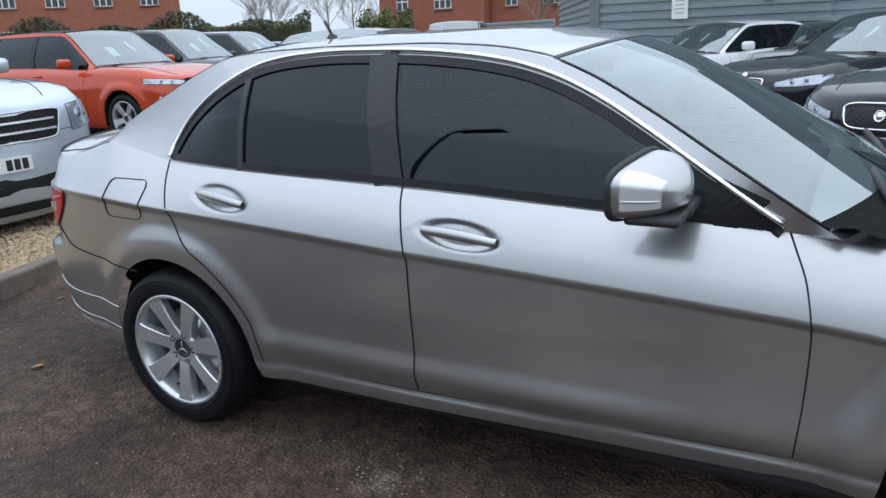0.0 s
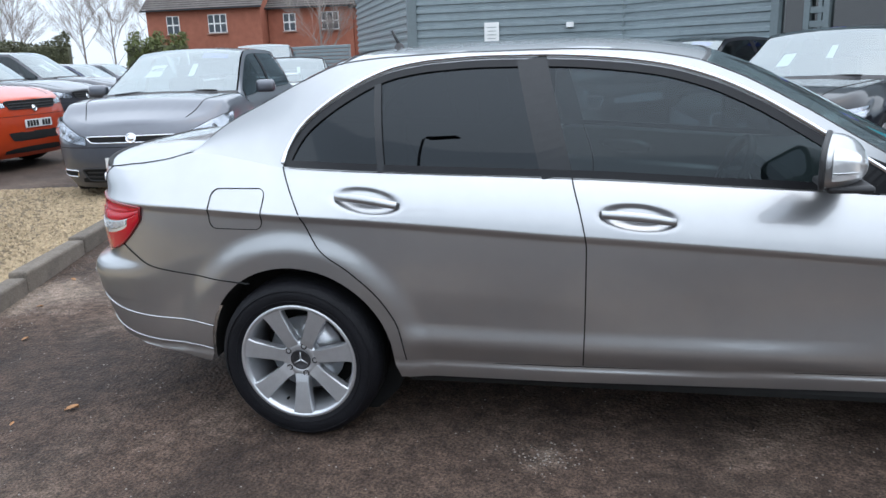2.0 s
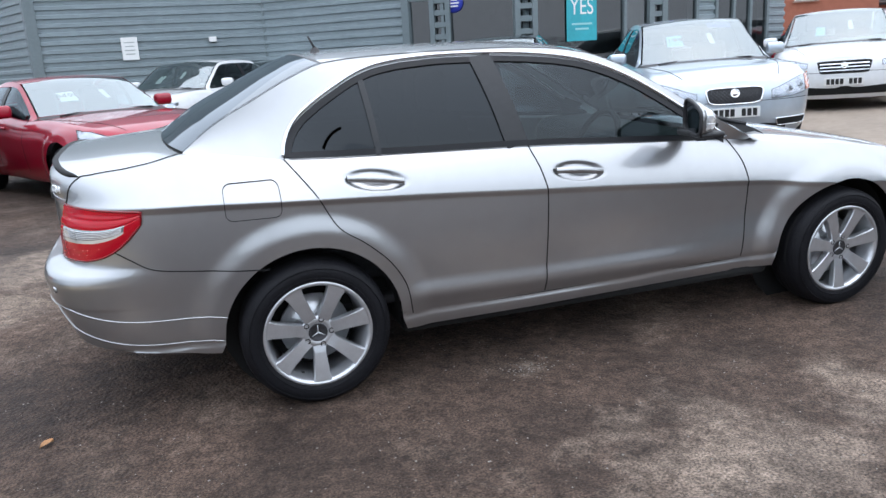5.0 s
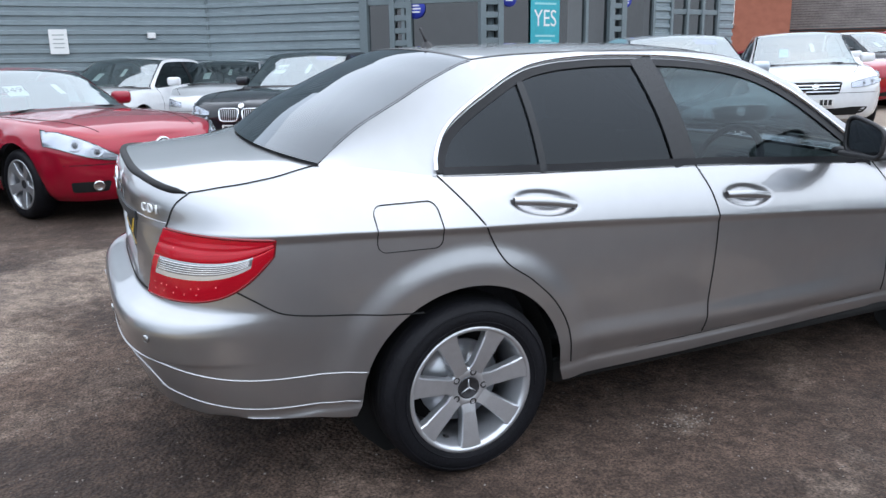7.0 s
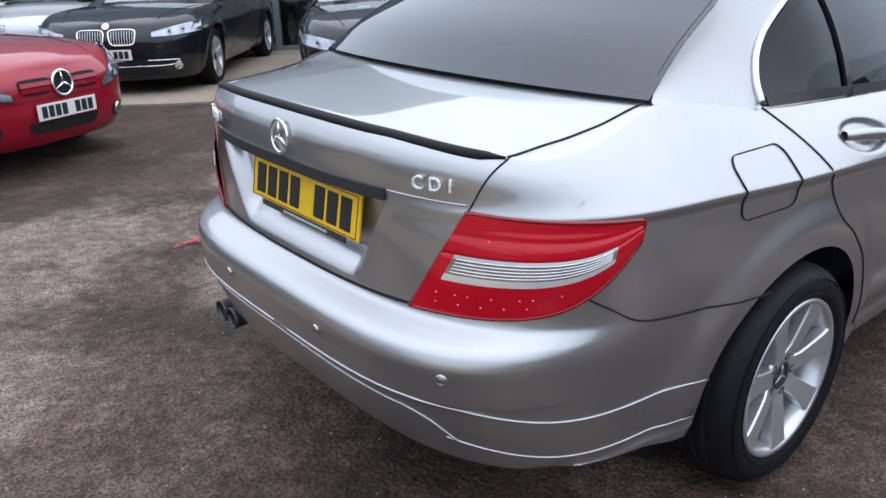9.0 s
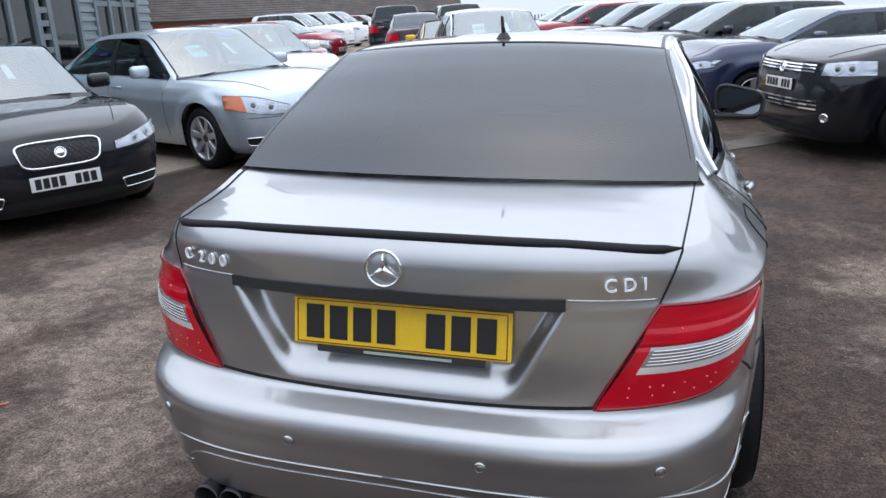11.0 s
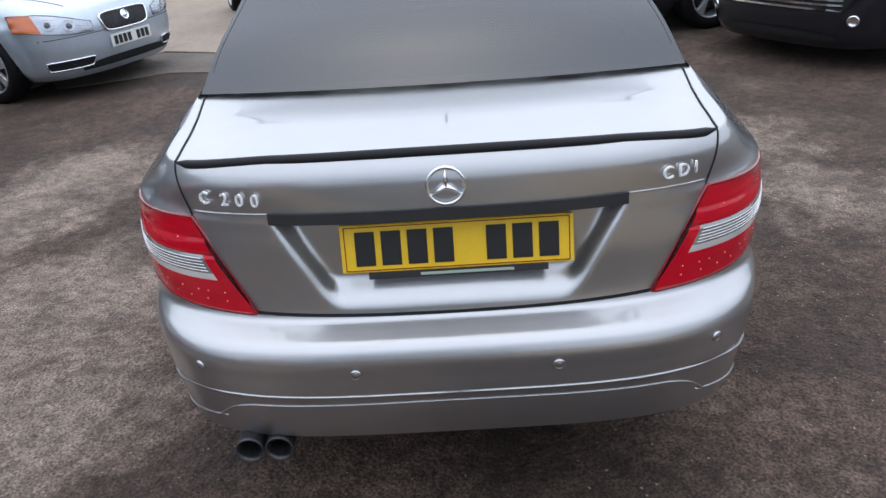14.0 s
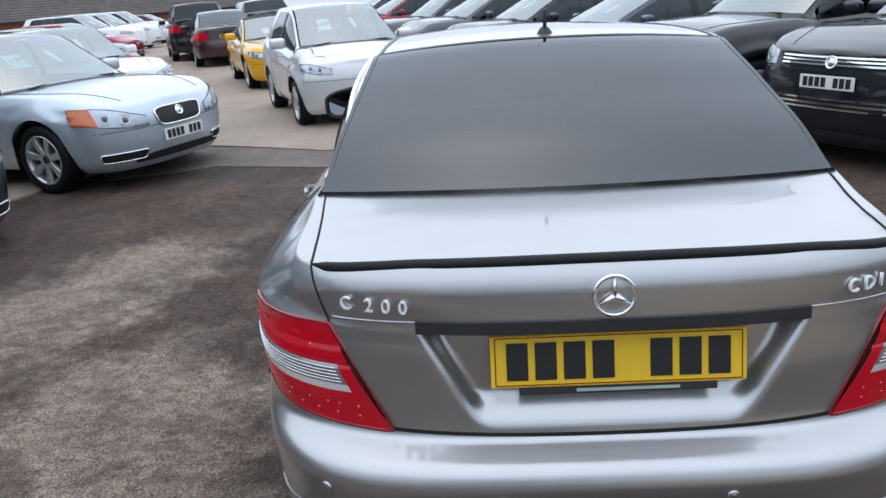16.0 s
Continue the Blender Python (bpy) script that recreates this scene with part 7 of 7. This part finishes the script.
# on and behind the gravel
park("hatchback_car", -3.28, 3.2, 282, MPV, P_MGREY, "grey metallic hatchback with a chrome grille bar", grille=((-0.42, 0.42, 0.62, 0.68, "chrome"), (-0.50, 0.50, 0.26, 0.38, "slats"), (0.58, 0.78, 0.30, 0.36, "chrome")), lamp=(0.50, 0.97, 0.60, 0.67, 0.72, 0.86, 0.02), badge=(0.05, 0.66), price="4490", cards=2)
park("estate_car", -5.6, 7.2, 285, {**SUV, "W": 0.9, "H": 1.60, "belt": 1.05, "hood": 1.02}, P_MGREY, "grey estate car behind the hatchback", detail=False)
park("off_road_car", -3.3, 0.55, -8, {**SUV, "W": 0.99, "H": 1.86, "nose": 1.02, "hood": 1.18, "belt": 1.22}, P_ICE, "pale silver off-road car with a barred grille", grille=((-0.56, 0.56, 0.77, 0.99, "slats"), (-0.75, 0.75, 0.40, 0.52, "intake")), spokes=5, lamp=(0.68, 0.97, 0.80, 1.0, 0.83, 1.02, 0.0), badge=(0.03, 0.82), plate_z=0.62)
park("off_road_car", -6.56, 6.06, 0, {**SUV, "H": 1.72}, P_ORANGE, "orange off-road car with a black roof", grille=((-0.46, 0.46, 0.82, 0.93, "slats"), (-0.5, 0.5, 0.40, 0.52, "intake"), (0.66, 0.86, 0.52, 0.68, "chrome")), roof=SOFT, lamp=(0.50, 0.97, 0.85, 0.91, 0.88, 0.95, 0.01), plate_z=0.62)
park("off_road_car", -8.4, 9.8, 8, {**SUV, "H": 1.78}, P_DGREY, "dark grey off-road car", grille=((-0.42, 0.42, 0.80, 0.92, "slats"),), detail=False)
park("off_road_car", -9.4, 12.8, 8, {**SUV, "H": 1.74}, P_DGREY, "dark grey off-road car", detail=False)
park("saloon_car", -10.4, 15.8, 8, SALOON, P_NAVY, "dark blue saloon car", detail=False)
park("saloon_car", -11.4, 18.6, 8, SALOON, P_DGREY, "dark grey saloon car", detail=False)
# the facing row
row = ((4.25, -2.75, P_BLACK, SUV, "black off-road car with chrome grille bars", "bars"), (6.45, -1.6, P_BLACK, SUV, "black off-road car with chrome grille bars", "bars"), (9.1, -0.4, P_NAVY, {**HATCH, "H": 1.40}, "dark blue sporty hatchback in the facing row", "slim"), (11.6, 0.6, P_BLACK, HATCH, "black hatchback in the facing row", "slim"), (14.1, 1.6, P_DGREY, HATCH, "dark grey hatchback in the facing row", "slim"), (16.7, 2.65, P_DGREY, SALOON, "dark grey saloon in the facing row", "slim"), (19.3, 3.7, P_RED, HATCH, "red hatchback in the facing row", "slim"), (21.9, 4.7, P_LSILVER, HATCH, "silver hatchback in the facing row", "slim"))
for i, (x, y, col, sp, lab, gk) in enumerate(row):
    gr = ((-0.55, 0.55, 0.82, 0.94, "bars"), (-0.66, 0.66, 0.46, 0.61, "bars")) if gk == "bars" else ((-0.50, 0.50, 0.62, 0.68, "slats"), (-0.55, 0.55, 0.26, 0.36, "intake"))
    park("off_road_car" if sp is SUV else "hatchback_car", x, y, 118 if i == 0 else 112, sp, col, lab, grille=gr, detail=i < 3, spokes=5, twin=0.1 if i < 2 else 0.0, lamp=(0.62, 0.97, 0.82, 0.94, 0.84, 0.97, 0.01) if i < 2 else None, badge=(0.055, 0.87) if i < 2 else None, fog=(0.72, 0.42 if i < 2 else 0.32), plate_z=0.71 if i < 2 else 0.50)
# the row beyond the apron
other_car("micro_car", 9.95, 2.45, 202, P_LSILVER, "silver micro car with a price card", **MICRO, grille=((-0.5, 0.5, 0.30, 0.36, "intake"),), price="5290", card=PAPER)
other_car("roadster_car", 15.3, 4.5, 202, P_YELLOW, "yellow open sports car with a dark hood", **ROADSTER, roof=SOFT, detail=False)
other_car("saloon_car", 19.9, 6.8, 22, P_MAROON, "very dark red saloon seen from behind", **SALOON, detail=False)
other_car("off_road_car", 23.2, 8.6, 22, P_BLACK, "black off-road car seen from behind", **SUV, detail=False)
other_car("estate_car", 25.0, 6.9, 22, P_DGREY, "dark estate car behind the sports car", **{**SUV, "H": 1.66}, detail=False)
far_row = ((12.7, 6.45, P_RED, {**SALOON, "H": 1.40}, "red estate car in a far row"), (17.4, 8.6, P_BLACK, SALOON, "black saloon in a far row"), (22.6, 10.4, P_RED, HATCH, "red hatchback in a far row"), (29.8, 13.1, P_WHITE, SUV, "white off-road car in a far row"), (33.8, 14.0, P_WHITE, SUV, "white off-road car in a far row"), (38.2, 14.9, P_WHITE, SUV, "white off-road car in a far row"), (21.0, 12.9, P_DGREY, SALOON, "dark grey saloon in a far row"), (26.6, 15.6, P_DGREY, HATCH, "dark grey hatchback in a far row"), (32.0, 18.4, P_LSILVER, HATCH, "silver hatchback in a far row"), (45.0, 16.6, P_RED, HATCH, "red hatchback in a far row"), (40.0, 21.5, P_RED, HATCH, "red hatchback in a far row"))
for x, y, col, sp, lab in far_row:
    park("off_road_car" if sp is SUV else "saloon_car" if sp is SALOON else "hatchback_car", x, y, 268, sp, col, lab, detail=False)
